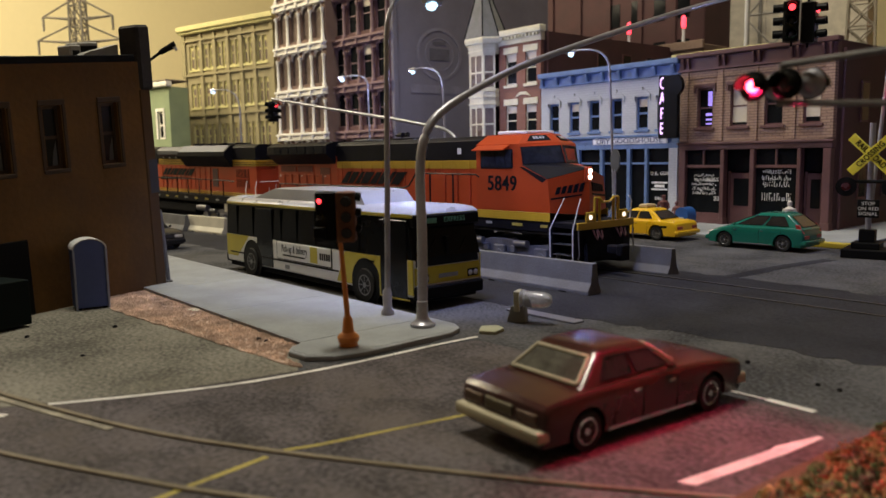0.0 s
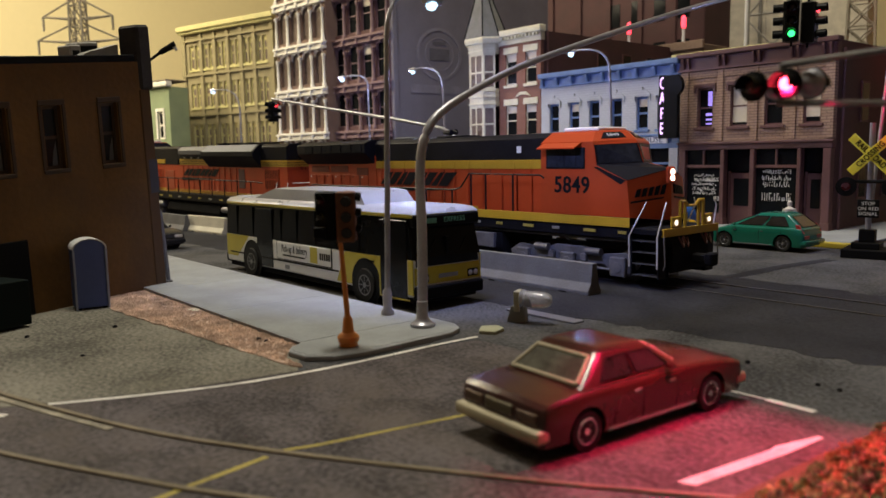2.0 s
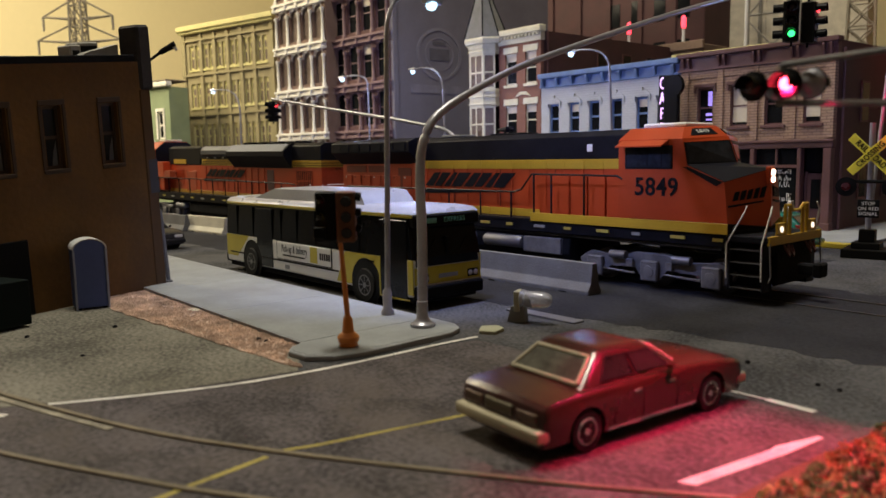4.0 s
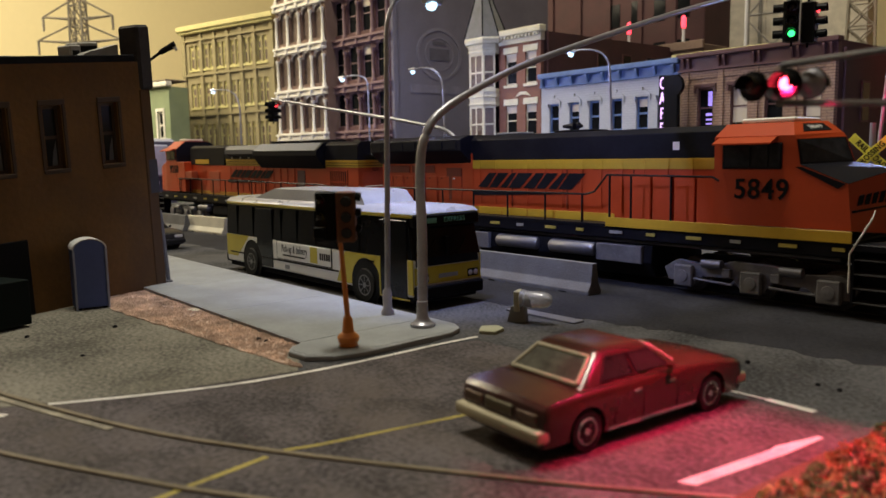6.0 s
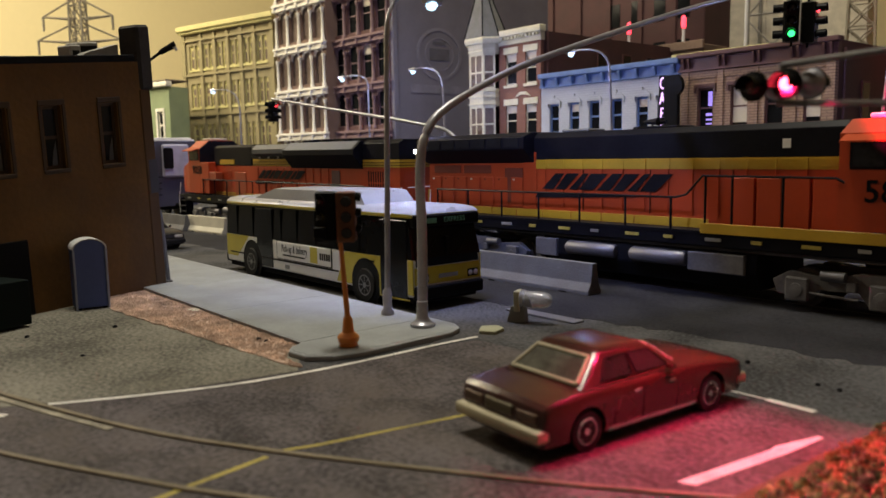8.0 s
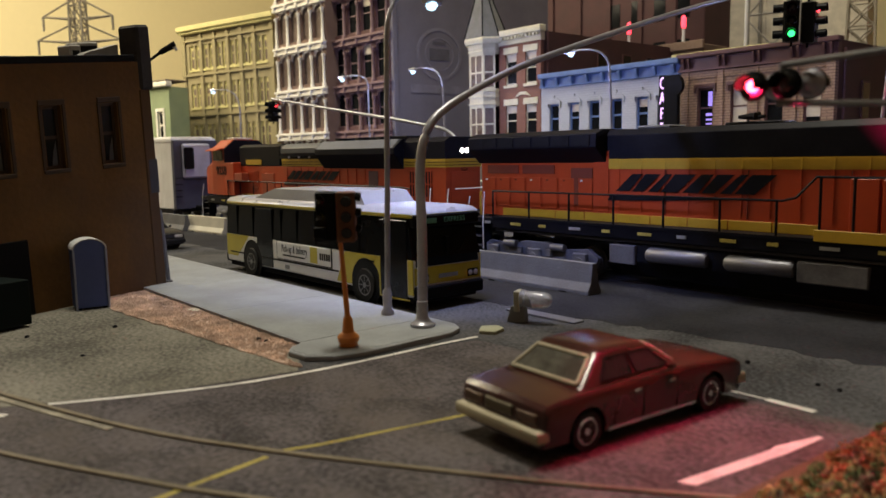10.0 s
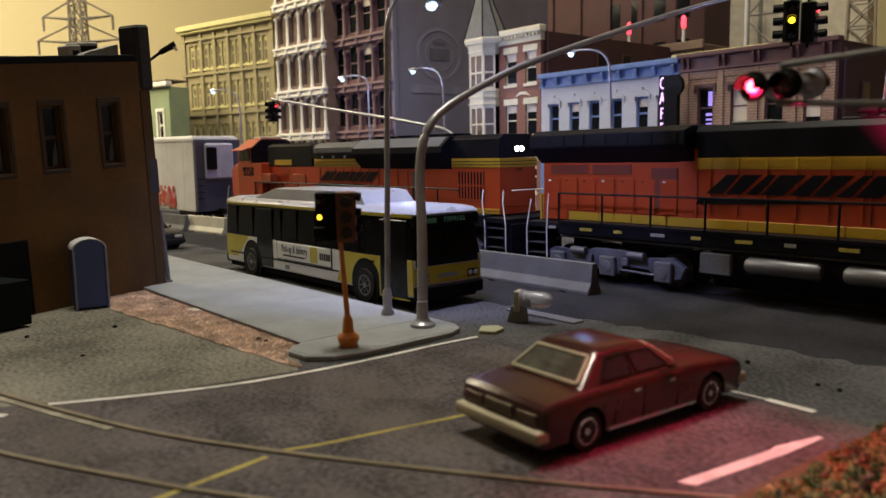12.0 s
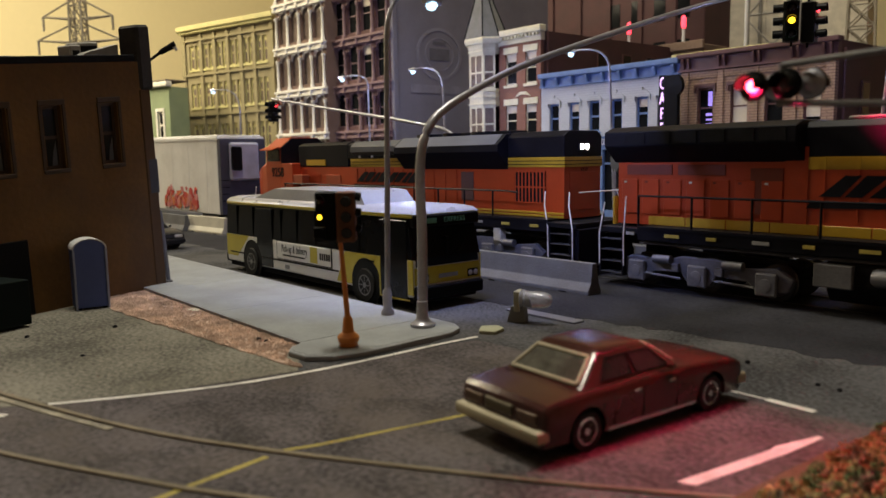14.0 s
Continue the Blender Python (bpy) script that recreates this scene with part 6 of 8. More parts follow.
def passenger_car(name, place, label, paint, L, W, top, belt, roof, wheels, r, hub, trim, glassm, tail, front_lamp, rear_glass=None):
    """A car along local +x. top: side outline from the rear foot over the deck to the front foot; belt and roof: (x0, x1, z)."""
    t = thing(name, place, label, "car", "cars in the street")
    foot, ra = 0.23, r * 1.19
    # the outline below, with round wheel arches
    low = []
    t0 = math.asin((foot - r) / ra)
    for xw in sorted(wheels, reverse=True):
        low += [(xw + ra * math.cos(a), r + ra * math.sin(a)) for a in (t0 + (math.pi - 2 * t0) * k / 12 for k in range(13))]
    top = [(top[0][0], foot)] + list(top) + [(top[-1][0], foot)]
    rings = []
    for f, dz, dx in ((-1, 0.095, 0.09), (-0.985, 0.055, 0.05), (-0.94, 0.02, 0.025), (-0.8, 0.006, 0.01), (-0.4, -0.008, 0), (0, -0.015, -0.01), (0.4, -0.008, 0), (0.8, 0.006, 0.01), (0.94, 0.02, 0.025), (0.985, 0.055, 0.05), (1, 0.095, 0.09)):
        up = [(L / 2 + (x - L / 2) * (1 - 2 * dx / L), z - dz * max(0.0, min(1.0, (z - 0.5) / 0.35))) for x, z in top]
        rings.append([(x, f * W / 2 * (1 - 0.04 * max(0.0, (0.45 - z) / 0.25)), z) for x, z in up + low])
    body = Geo().loft(rings).done("body", paint, t, smooth=32)
    Geo().box(top[0][0] + 0.2, top[-1][0] - 0.2, -W / 2 + 0.27, W / 2 - 0.27, 0.17, 0.6).done("underbody", FRAME_BLACK, t)
    (b0, b1, bz), (r0, r1, rz) = belt, roof
    hw, tw, rt = W / 2 - 0.1, W / 2 - 0.3, rz - 0.1
    lerp = lambda a, b, f: a + (b - a) * f

    def plan(x0, x1, w, z, rc):
        """A rounded rectangle at height z."""
        out = []
        for cx, cy, a0 in ((x1 - rc, w - rc, 0), (x0 + rc, w - rc, 90), (x0 + rc, -w + rc, 180), (x1 - rc, -w + rc, 270)):
            out += [(cx + rc * math.cos(radians(a0 + 22.5 * k)), cy + rc * math.sin(radians(a0 + 22.5 * k)), z) for k in range(5)]
        return out

    cab = Geo().loft([plan(b0, b1, hw, bz - 0.06, 0.09), plan(r0, r1, tw, rt, 0.12), plan(r0 + 0.06, r1 - 0.07, tw - 0.05, rt + 0.055, 0.14), plan(r0 + 0.17, r1 - 0.2, tw - 0.15, rt + 0.085, 0.16), plan(r0 + 0.4, r1 - 0.45, tw - 0.4, rz, 0.1)]).done("cabin", paint, t, smooth=60)

    def side_quad(xa, xb, s, f0=0.2, f1=0.9, off=0.012):
        """A side pane between the fractions xa and xb of the cabin's length."""
        q = []
        for f in (f0, f1):
            a, b, w, z = lerp(b0, r0, f), lerp(b1, r1, f), lerp(hw, tw, f), lerp(bz - 0.06, rt, f)
            q.append([(lerp(a, b, xa), (w + off) * s, z), (lerp(a, b, xb), (w + off) * s, z)])
        (p0, p1), (p3, p2) = q
        inn = lambda p: (p[0], p[1] - 0.03 * s, p[2])
        return Geo().loft([[p0, p1, p2, p3], [inn(p0), inn(p1), inn(p2), inn(p3)]]), [Vector(p) for p in (p0, p1, p2, p3)]

    for s in (-1, 1):
        for xa, xb in ((0.17, 0.5), (0.545, 0.9)):
            g, loop = side_quad(xa, xb, s)
            wn = g.done("side_window", glassm, cab)
            fr = Geo()
            for a, b in zip(loop, loop[1:] + loop[:1]):
                fr.tube([a, b], 0.014, 5)
            fr.done("window_surround", BLACK, wn)
    for x0, x1, nm in ((b0, r0, "rear_window"), (b1, r1, "windscreen")):
        d = -1 if nm == "rear_window" else 1
        q = []
        for f in (0.17, 0.93):
            px, pz = lerp(x0, x1, f) + 0.014 * d, lerp(bz - 0.06, rt, f) + 0.008
            q.append([(px, -lerp(hw, tw, f) + 0.1, pz), (px, lerp(hw, tw, f) - 0.1, pz)])
        (p0, p1), (p3, p2) = q
        inn = lambda p: (p[0] - 0.03 * d, p[1], p[2] - 0.02)
        wn = Geo().loft([[p0, p1, p2, p3], [inn(p0), inn(p1), inn(p2), inn(p3)]]).done(nm, rear_glass if rear_glass and d < 0 else glassm, cab)
        fr = Geo()
        loop = [Vector(p) for p in (p0, p1, p2, p3)]
        for a, b in zip(loop, loop[1:] + loop[:1]):
            fr.tube([a, b], 0.036 if trim else 0.016, 8)
        fr.done("window_surround", trim or BLACK, wn, "pale window surround" if trim else "")
    for x in wheels:
        for s in (-1, 1):
            wheel(t, x, (W / 2 - 0.125) * s, r, 0.2, s, hub)
    xs = [x for x, z in top]
    for x0, x1, nm in ((min(xs) - 0.1, min(xs) + 0.14, "rear_bumper"), (max(xs) - 0.14, max(xs) + 0.1, "front_bumper")):
        Geo().box(x0, x1, -W / 2 + 0.005, W / 2 - 0.005, 0.32, 0.50, 0.035, 2).done(nm, trim or paint, t, smooth=50)
    for s in (-1, 1):
        q = lambda a, b: (min(s * a, s * b), max(s * a, s * b))
        Geo().box(min(xs) - 0.004, min(xs) + 0.12, *q(W / 2 - 0.55, W / 2 - 0.14), 0.56, 0.70, 0.015).done("tail_light", tail, t)
        Geo().box(max(xs) - 0.12, max(xs) + 0.02, *q(W / 2 - 0.5, W / 2 - 0.12), 0.55, 0.7, 0.02).done("headlight", front_lamp, t)
        Geo().box(b1 - 0.5, b1 - 0.36, *q(W / 2 - 0.04, W / 2 + 0.09), bz + 0.0, bz + 0.1, 0.03).done("door_mirror", paint, t)
        Geo().box(wheels[0] + ra + 0.05, max(wheels) - ra - 0.05, *q(W / 2 - 0.03, W / 2 - 0.004), foot + 0.01, foot + 0.05).done("sill_strip", hub, body)
        for k, x in enumerate((lerp(b0, b1, 0.27), lerp(b0, b1, 0.55), lerp(b0, b1, 0.9))):
            Geo().box(x, x + 0.014, *q(W / 2 - 0.01, W / 2 + 0.001), 0.3, bz - 0.14).done("door_gap", BLACK, body)
            if k:
                Geo().box(x - 0.2, x - 0.06, *q(W / 2 - 0.01, W / 2 + 0.014), bz - 0.22, bz - 0.185, 0.004).done("door_handle", hub, body)
    for x in (min(xs) + 0.75, b1 + 0.12):
        Geo().box(x, x + 0.012, -W / 2 + 0.2, W / 2 - 0.2, bz - 0.04, bz - 0.03).done("lid_gap", BLACK, body)
    return t


RED_TAIL = mat("red_lamp_plastic", (0.25, 0.02, 0.02), 0.3)
CLEAR_LAMP = mat("clear_lamp_plastic", (0.6, 0.6, 0.6), 0.2)
BEIGE_TRIM = mat("beige_bumper_plastic", (0.36, 0.32, 0.22), 0.5)
SEDAN_PAINT = mat("dark_red_brown_plastic", (0.040, 0.012, 0.010), 0.24, 0, 0.12, 0.8, 8, 0.04)
SMOKY = mat("smoky_window_plastic", (0.022, 0.021, 0.020), 0.10, 0, 0.3, 1.5, 8, 0)
# Paler grey: reflection and seat behind the clear pane, put into its colour.
SEEN_THROUGH_GREY = mat("grey_seen_through_pane", (0.075, 0.072, 0.06), 0.12, 0, 0.45, 2.2, 8, 0)
SEDAN_TOP = [(0.16, 0.32), (0.14, 0.58), (0.18, 0.78), (0.25, 0.845), (0.55, 0.875), (1.0, 0.90), (3.0, 0.92), (3.6, 0.90), (4.2, 0.85), (4.55, 0.79), (4.68, 0.72), (4.72, 0.55), (4.72, 0.32)]


def sedan(name, x, y, rz, label, paint, trim, tail=RED_TAIL, rear_glass=None, hub=CHROME):
    return passenger_car(name, at(x, y, 0.012, rz), label, paint, 4.72, 1.86, SEDAN_TOP, (0.94, 3.2, 0.93), (1.46, 2.62, 1.37), (1.02, 3.86), 0.31, hub, trim, SMOKY, tail, CLEAR_LAMP, rear_glass)


car = sedan("sedan", -7.66, -13.53, 85.4, "dark red-brown eighties sedan waiting at the stop line", SEDAN_PAINT, BEIGE_TRIM, mat("brown_lamp_plastic", (0.075, 0.04, 0.022), 0.3), SEEN_THROUGH_GREY)
Geo().box(0.115, 0.2, -0.3, 0.3, 0.56, 0.72, 0.015).done("plate_panel", mat("olive_plate_panel", (0.07, 0.055, 0.025), 0.4), car, "unlettered plate panel")
TAXI_YELLOW = mat("taxi_yellow_paint", (0.70, 0.42, 0.01), 0.3, 0, 0.06, 1, 8, 0.03)
TAXI_TOP = [(0.0, 0.32), (-0.03, 0.55), (0.02, 0.82), (0.14, 0.93), (0.55, 0.97), (1.0, 0.98), (3.1, 0.97), (3.9, 0.92), (4.7, 0.83), (4.98, 0.72), (5.05, 0.55), (5.05, 0.32)]
taxi = passenger_car("taxi", at(-20.3, 11.45, 0, 180), "yellow taxi cab parked before the stores", TAXI_YELLOW, 5.05, 1.9, TAXI_TOP, (0.85, 3.6, 1.0), (1.5, 2.8, 1.50), (1.1, 3.98), 0.35, CHROME, None, SMOKY, RED_TAIL, CLEAR_LAMP)
Geo().box(2.0, 2.5, -0.4, 0.4, 1.50, 1.68, 0.05).done("roof_sign", mat("taxi_sign_tan", (0.5, 0.38, 0.2), 0.5), taxi, "tan roof sign")
Geo().box(0.5, 0.85, 0.945, 0.953, 0.62, 0.72).done("door_marking", BLACK, taxi)
HATCH_TOP = [(0.06, 0.32), (0.0, 0.55), (0.02, 0.8), (0.1, 0.98), (0.4, 1.02), (3.1, 1.0), (3.6, 0.94), (4.05, 0.8), (4.26, 0.64), (4.33, 0.48), (4.32, 0.32)]


def hatchback(name, x, y, label, paint):
    ob = passenger_car(name, at(x, y, 0, 180), label, paint, 4.33, 1.78, HATCH_TOP, (0.04, 3.45, 1.02), (0.72, 2.15, 1.60), (0.88, 3.5), 0.34, CHROME, None, SMOKY, RED_TAIL, CLEAR_LAMP)
    for s in (-1, 1):
        Geo().prism([(0.02, 0.8), (0.22, 0.8), (0.42, 1.15), (0.24, 1.15)], min(s * 0.7, s * 0.83), max(s * 0.7, s * 0.83), "y", 0.02).done("tail_light", RED_TAIL, ob)
    return ob


hatchback("hatchback", -14.2, 11.15, "green metallic hatchback parked before the corner store", mat("green_car_paint", (0.008, 0.12, 0.085), 0.22, 0, 0.08, 1, 8, 0.03))
sedan("parked_sedan", -40.75, -7.75, 0, "dark grey sedan parked behind the stucco building", mat("dark_grey_car_paint", (0.02, 0.02, 0.024), 0.3), None)


BUS_HUB = mat("dull_bus_hub", (0.16, 0.16, 0.16), 0.35, 0.6, 0.3, 4, 20, 0.1)


def city_bus():
    t = thing("city_bus", at(-27.95, -7.05, 0, 0), "white and yellow city bus with dark windows at the kerb", "bus")
    L, W, H = 11.75, 2.5, 2.85
    hw = W / 2
    Geo().box(0, L, -hw, hw, 0.38, 1.42, 0.06, 2).done("lower_body", BUS_WHITE, t, "white lower body")
    Geo().loft([[(0.02, -hw + 0.01, 1.42), (L - 0.02, -hw + 0.01, 1.42), (L - 0.02, hw - 0.01, 1.42), (0.02, hw - 0.01, 1.42)], [(0.08, -hw + 0.06, 2.55), (L - 0.28, -hw + 0.06, 2.55), (L - 0.28, hw - 0.06, 2.55), (0.08, hw - 0.06, 2.55)]]).done("window_band", DARK_GLASS, t, "dark glazed window band")
    Geo().box(0.05, L - 0.05, -hw + 0.03, hw - 0.03, 2.55, 2.66, 0.03).done("roof_stripe", BUS_YELLOW, t, "yellow stripe below the roof")
    Geo().loft([[(0.04, -hw + 0.03, 2.66), (L - 0.04, -hw + 0.03, 2.66), (L - 0.04, hw - 0.03, 2.66), (0.04, hw - 0.03, 2.66)], [(0.1, -hw + 0.15, 2.78), (L - 0.15, -hw + 0.15, 2.78), (L - 0.15, hw - 0.15, 2.78), (0.1, hw - 0.15, 2.78)], [(0.25, -hw + 0.45, 2.85), (L - 0.35, -hw + 0.45, 2.85), (L - 0.35, hw - 0.45, 2.85), (0.25, hw - 0.45, 2.85)]]).done("roof", BUS_ROOF, t, "white roof", smooth=60)
    Geo().loft([[(1.9, -0.95, 2.8), (9.1, -0.95, 2.8), (9.1, 0.95, 2.8), (1.9, 0.95, 2.8)], [(3.3, -0.88, 3.17), (8.75, -0.88, 3.19), (8.75, 0.88, 3.19), (3.3, 0.88, 3.17)], [(3.7, -0.7, 3.22), (8.6, -0.7, 3.24), (8.6, 0.7, 3.24), (3.7, 0.7, 3.22)]]).done("roof_pod", BUS_ROOF, t, "white roof pod", smooth=30)
    for s in (-1, 1):
        q = lambda a, b: (min(a * s, b * s), max(a * s, b * s))
        # yellow flanks, with slanted ends
        Geo().prism([(0.02, 0.6), (0.9, 0.6), (1.9, 1.41), (0.02, 1.41)], *q(hw + 0.0, hw + 0.008), "y").done("yellow_panel", BUS_YELLOW, t, "yellow painted panel")
        Geo().prism([(7.9, 0.45), (10.2, 0.45), (10.2, 1.41), (8.4, 1.41)], *q(hw + 0.0, hw + 0.008), "y").done("yellow_panel", BUS_YELLOW, t, "yellow painted panel")
        Geo().box(0.3, 8.0, *q(hw, hw + 0.02), 0.72, 0.77).done("rub_rail", BLACK, t)
        for x in (0.9, 2.2, 4.3, 5.4, 6.6, 7.8, 9.1):
            Geo().box(x, x + 0.06, *q(hw - 0.05, hw + 0.005), 1.45, 2.5).done("window_post", DARK_GLASS, t)
        Geo().box(2.55, 3.75, *q(hw - 0.02, hw + 0.015), 0.42, 2.5, 0.02).done("rear_door", DARK_GLASS, t, "dark folding door")
        dr = Geo().box(10.25, 11.5, *q(hw - 0.02, hw + 0.015), 0.32, 2.5, 0.02).done("front_door", DARK_GLASS, t, "dark folding door")
        Geo().box(11.52, L + 0.004, *q(hw - 0.03, hw + 0.008), 0.45, 1.42, 0.01).done("corner_panel", BUS_YELLOW, t)
        Geo().box(10.2, 10.25, *q(hw, hw + 0.02), 0.32, 1.42).box(10.2, 11.6, *q(hw, hw + 0.02), 0.28, 0.32).done("door_edging", BUS_YELLOW, dr)
        for xw, rr in ((2.15, 0.5), (9.5, 0.5)):
            Geo().lathe([(0.74, 0.0), (0.74, 0.016 * s), (0.01, 0.016 * s)], (xw, (hw) * s, 0.56), "y", 28).done("wheel_arch", BLACK, t)
            wheel(t, xw, (hw - 0.06) * s, rr, 0.26, s, BUS_HUB)
    Geo().box(4.06, 7.64, -hw - 0.02, -hw, 0.79, 0.815).box(4.06, 7.64, -hw - 0.02, -hw, 1.405, 1.43).box(4.06, 4.09, -hw - 0.02, -hw, 0.815, 1.405).box(7.61, 7.64, -hw - 0.02, -hw, 0.815, 1.405).done("advert_frame", BLACK, t)
    ad = Geo().box(4.1, 7.6, -hw - 0.03, -hw, 0.82, 1.4, 0.01).done("advert_panel", BUS_WHITE, t, "white advertising panel")
    words("advert_words", "Pick-up & delivery", 0.36, south(5.3, -hw - 0.032, 1.18), BLACK, ad, 0.004, squeeze=0.62)
    Geo().box(4.5, 6.0, -hw - 0.036, -hw - 0.03, 0.93, 0.98).done("advert_bar", BLACK, ad)
    Geo().box(6.35, 6.8, -hw - 0.036, -hw - 0.03, 0.86, 1.38).done("advert_emblem", BUS_YELLOW, ad)
    for k in range(5):
        Geo().box(6.95 + k * 0.13, 7.04 + k * 0.13, -hw - 0.036, -hw - 0.03, 1.0, 1.22).done("advert_bar", BLACK, ad)
    Geo().box(4.6, 4.9, -hw - 0.012, -hw, 0.48, 0.62).done("filler_flap", CONCRETE, t)
    Geo().box(9.6, 9.95, -hw - 0.016, -hw - 0.008, 1.2, 1.26).done("small_lettering", BLACK, t)
    # front
    ws = Geo().loft([[(L + 0.02, -hw + 0.1, 1.22), (L + 0.02, hw - 0.1, 1.22), (L - 0.03, hw - 0.1, 1.22), (L - 0.03, -hw + 0.1, 1.22)], [(L + 0.005, -hw + 0.12, 1.45), (L + 0.005, hw - 0.12, 1.45), (L - 0.03, hw - 0.12, 1.45), (L - 0.03, -hw + 0.12, 1.45)], [(L - 0.24, -hw + 0.16, 2.4), (L - 0.24, hw - 0.16, 2.4), (L - 0.28, hw - 0.16, 2.4), (L - 0.28, -hw + 0.16, 2.4)]]).done("windscreen", DARK_GLASS, t)
    Geo().box(L - 0.1, L + 0.0, -0.05, 0.05, 1.45, 2.0).done("windscreen_post", BLACK, ws)
    for y in (-0.75, 0.4):
        Geo().tube([(L - 0.02, y, 1.5), (L - 0.1, y + 0.4, 1.95)], 0.02, 5).done("wiper", BLACK, ws)
    Geo().box(L - 0.2, L + 0.02, -hw + 0.05, hw - 0.05, 2.3, 2.64, 0.04).done("destination_box", BLACK, t)
    words("destination", "EXPRESS", 0.2, east(L + 0.025, 0.25, 2.47), mat("green_display", (0.10, 0.28, 0.16), 0.5), t, 0.004)
    Geo().box(L + 0.02, L + 0.026, -0.85, -0.4, 2.4, 2.54).done("route_bar", mat("green_display_bar", (0.10, 0.28, 0.16), 0.5), t)
    Geo().box(L - 0.02, L + 0.015, -hw + 0.05, hw - 0.05, 0.72, 1.2, 0.01).done("front_panel", BUS_YELLOW, t, "yellow front panel")
    Geo().box(L - 0.1, L + 0.16, -hw + 0.02, hw - 0.02, 0.32, 0.68, 0.06, 2).done("front_bumper", BLACK, t)
    Geo().box(-0.16, 0.1, -hw + 0.02, hw - 0.02, 0.32, 0.7, 0.06, 2).done("rear_bumper", BLACK, t)
    for y in (-1.1, 0.72):
        fr = Geo().box(L + 0.0, L + 0.03, y, y + 0.4, 0.78, 1.0, 0.02).done("headlight", BLACK, t)
        for d in (0.1, 0.3):
            Geo().lathe([(0.01, L + 0.04), (0.08, L + 0.035), (0.08, L)], (0, y + d, 0.89), "x", 12).done("bulb", CLEAR_LAMP, fr)
    Geo().box(L + 0.015, L + 0.022, -0.35, 0.35, 0.85, 0.97).done("plate", CONCRETE, t)
    Geo().box(0.1, L - 0.1, -hw + 0.1, hw - 0.1, 0.2, 0.38).done("underbody", FRAME_BLACK, t)


city_bus()


# ---- signals and lamps ----
LAMP_STEEL = mat("galvanised_steel", (0.34, 0.34, 0.38), 0.35, 0.5, 0.15, 2, 14, 0.08)


def street_lamp(name, foot, top, head, label, power, r=0.075, base=True):
    """A lamp post whose top bends over to a lit head; points in the street."""
    t = thing(name, at(0, 0, 0), label, "street lamp", "street lamps")
    f, tp, hd = Vector(foot), Vector(top), Vector(head)
    pts = [f, f.lerp(tp, 0.5), tp]
    ctrl = Vector((tp.x, tp.y, hd.z + 0.15)) + (tp - f).normalized() * 0.3
    for k in range(1, 8):
        u = k / 7
        pts.append((1 - u) ** 2 * tp + 2 * u * (1 - u) * ctrl + u * u * (hd + Vector((0, 0, 0.1))))
    Geo().tube(pts, r, 10, r * 0.6).done("post", LAMP_STEEL, t, smooth=60)
    if base:
        Geo().lathe([(0.01, 0), (0.17, 0.0), (0.17, 0.08), (0.12, 0.14), (0.12, 0.6), (0.08, 0.68), (0.01, 0.68)], f, "z", 14).done("base", LAMP_STEEL, t, smooth=40)
    d = hd - tp
    d.z = 0
    d.normalize()
    a, b = hd - d * 0.25, hd + d * 0.3
    hood = Geo().tube([a + Vector((0, 0, 0.1)), hd + Vector((0, 0, 0.1)), b + Vector((0, 0, 0.08))], 0.14, 10, 0.11).done("head", LAMP_STEEL, t, smooth=60)
    bulb = Geo().lathe([(0.01, -0.2), (0.1, -0.17), (0.16, -0.07), (0.13, 0.02), (0.01, 0.04)], hd, "z", 14).done("bulb", LAMP_WHITE if power else CLEAR_LAMP, t, "glowing white lamp" if power else "unlit lamp", smooth=60)
    bulb.visible_shadow = False
    if power:
        lamp("lamp_light", "SPOT" if base == "hooded" else "POINT", hd - Vector((0, 0, 0.05)), power, (0.40, 0.48, 1.0), 0.12, hd + Vector((-3.6, 3.8, -5)), None, 138)
    return t


street_lamp("street_lamp", (-15.95, -9.35, 0.155), (-16.1, -9.05, 7.2), (-16.1, -7.55, 8.25), "tall silver street lamp with glowing cool white head", 0.34, base="hooded")
street_lamp("street_lamp", (-26.1, 13.5, 0.15), (-26.3, 13.2, 8.6), (-28.0, 12.0, 9.65), "silver street lamp glowing before the stores", 0.09)
street_lamp("street_lamp", (-37.6, 11.2, 0), (-37.9, 11.2, 8.4), (-40.1, 10.5, 9.75), "silver street lamp glowing before the tall wall", 0.26)
street_lamp("street_lamp", (-45.2, 10.5, 0), (-45.3, 10.5, 9.2), (-47.5, 9.8, 9.85), "silver street lamp glowing before the arcade buildings", 0.14)
street_lamp("street_lamp", (-61.0, 8.2, 0), (-61.0, 8.2, 8.4), (-63.2, 6.9, 10.0), "silver street lamp glowing before the warehouse", 0.05)
street_lamp("street_lamp", (-12.45, 11.9, 0), (-11.9, 12.0, 8.4), (-11.6, 11.9, 9.3), "silver street lamp beside the crossing sign", 0.13)


def wall_lamp():
    t = thing("wall_lamp", at(0, 0, 0), "unlit dark lamp on a straight arm from the stucco building", "wall lamp")
    Geo().tube([(-28.0, -11.3, 7.45), (-27.54, -10.58, 8.06)], 0.05, 8).done("arm", FRAME_BLACK, t)
    Geo().tube([(-27.56, -10.61, 8.03), (-27.45, -10.45, 8.14), (-27.3, -10.25, 8.27), (-27.25, -10.18, 8.3)], 0.09, 10, 0.13).done("head", FRAME_BLACK, t, smooth=60)
    Geo().tube([(-27.24, -10.22, 8.14), (-27.2, -10.16, 8.2)], 0.09, 10).done("lens", CLEAR_LAMP, t)


wall_lamp()


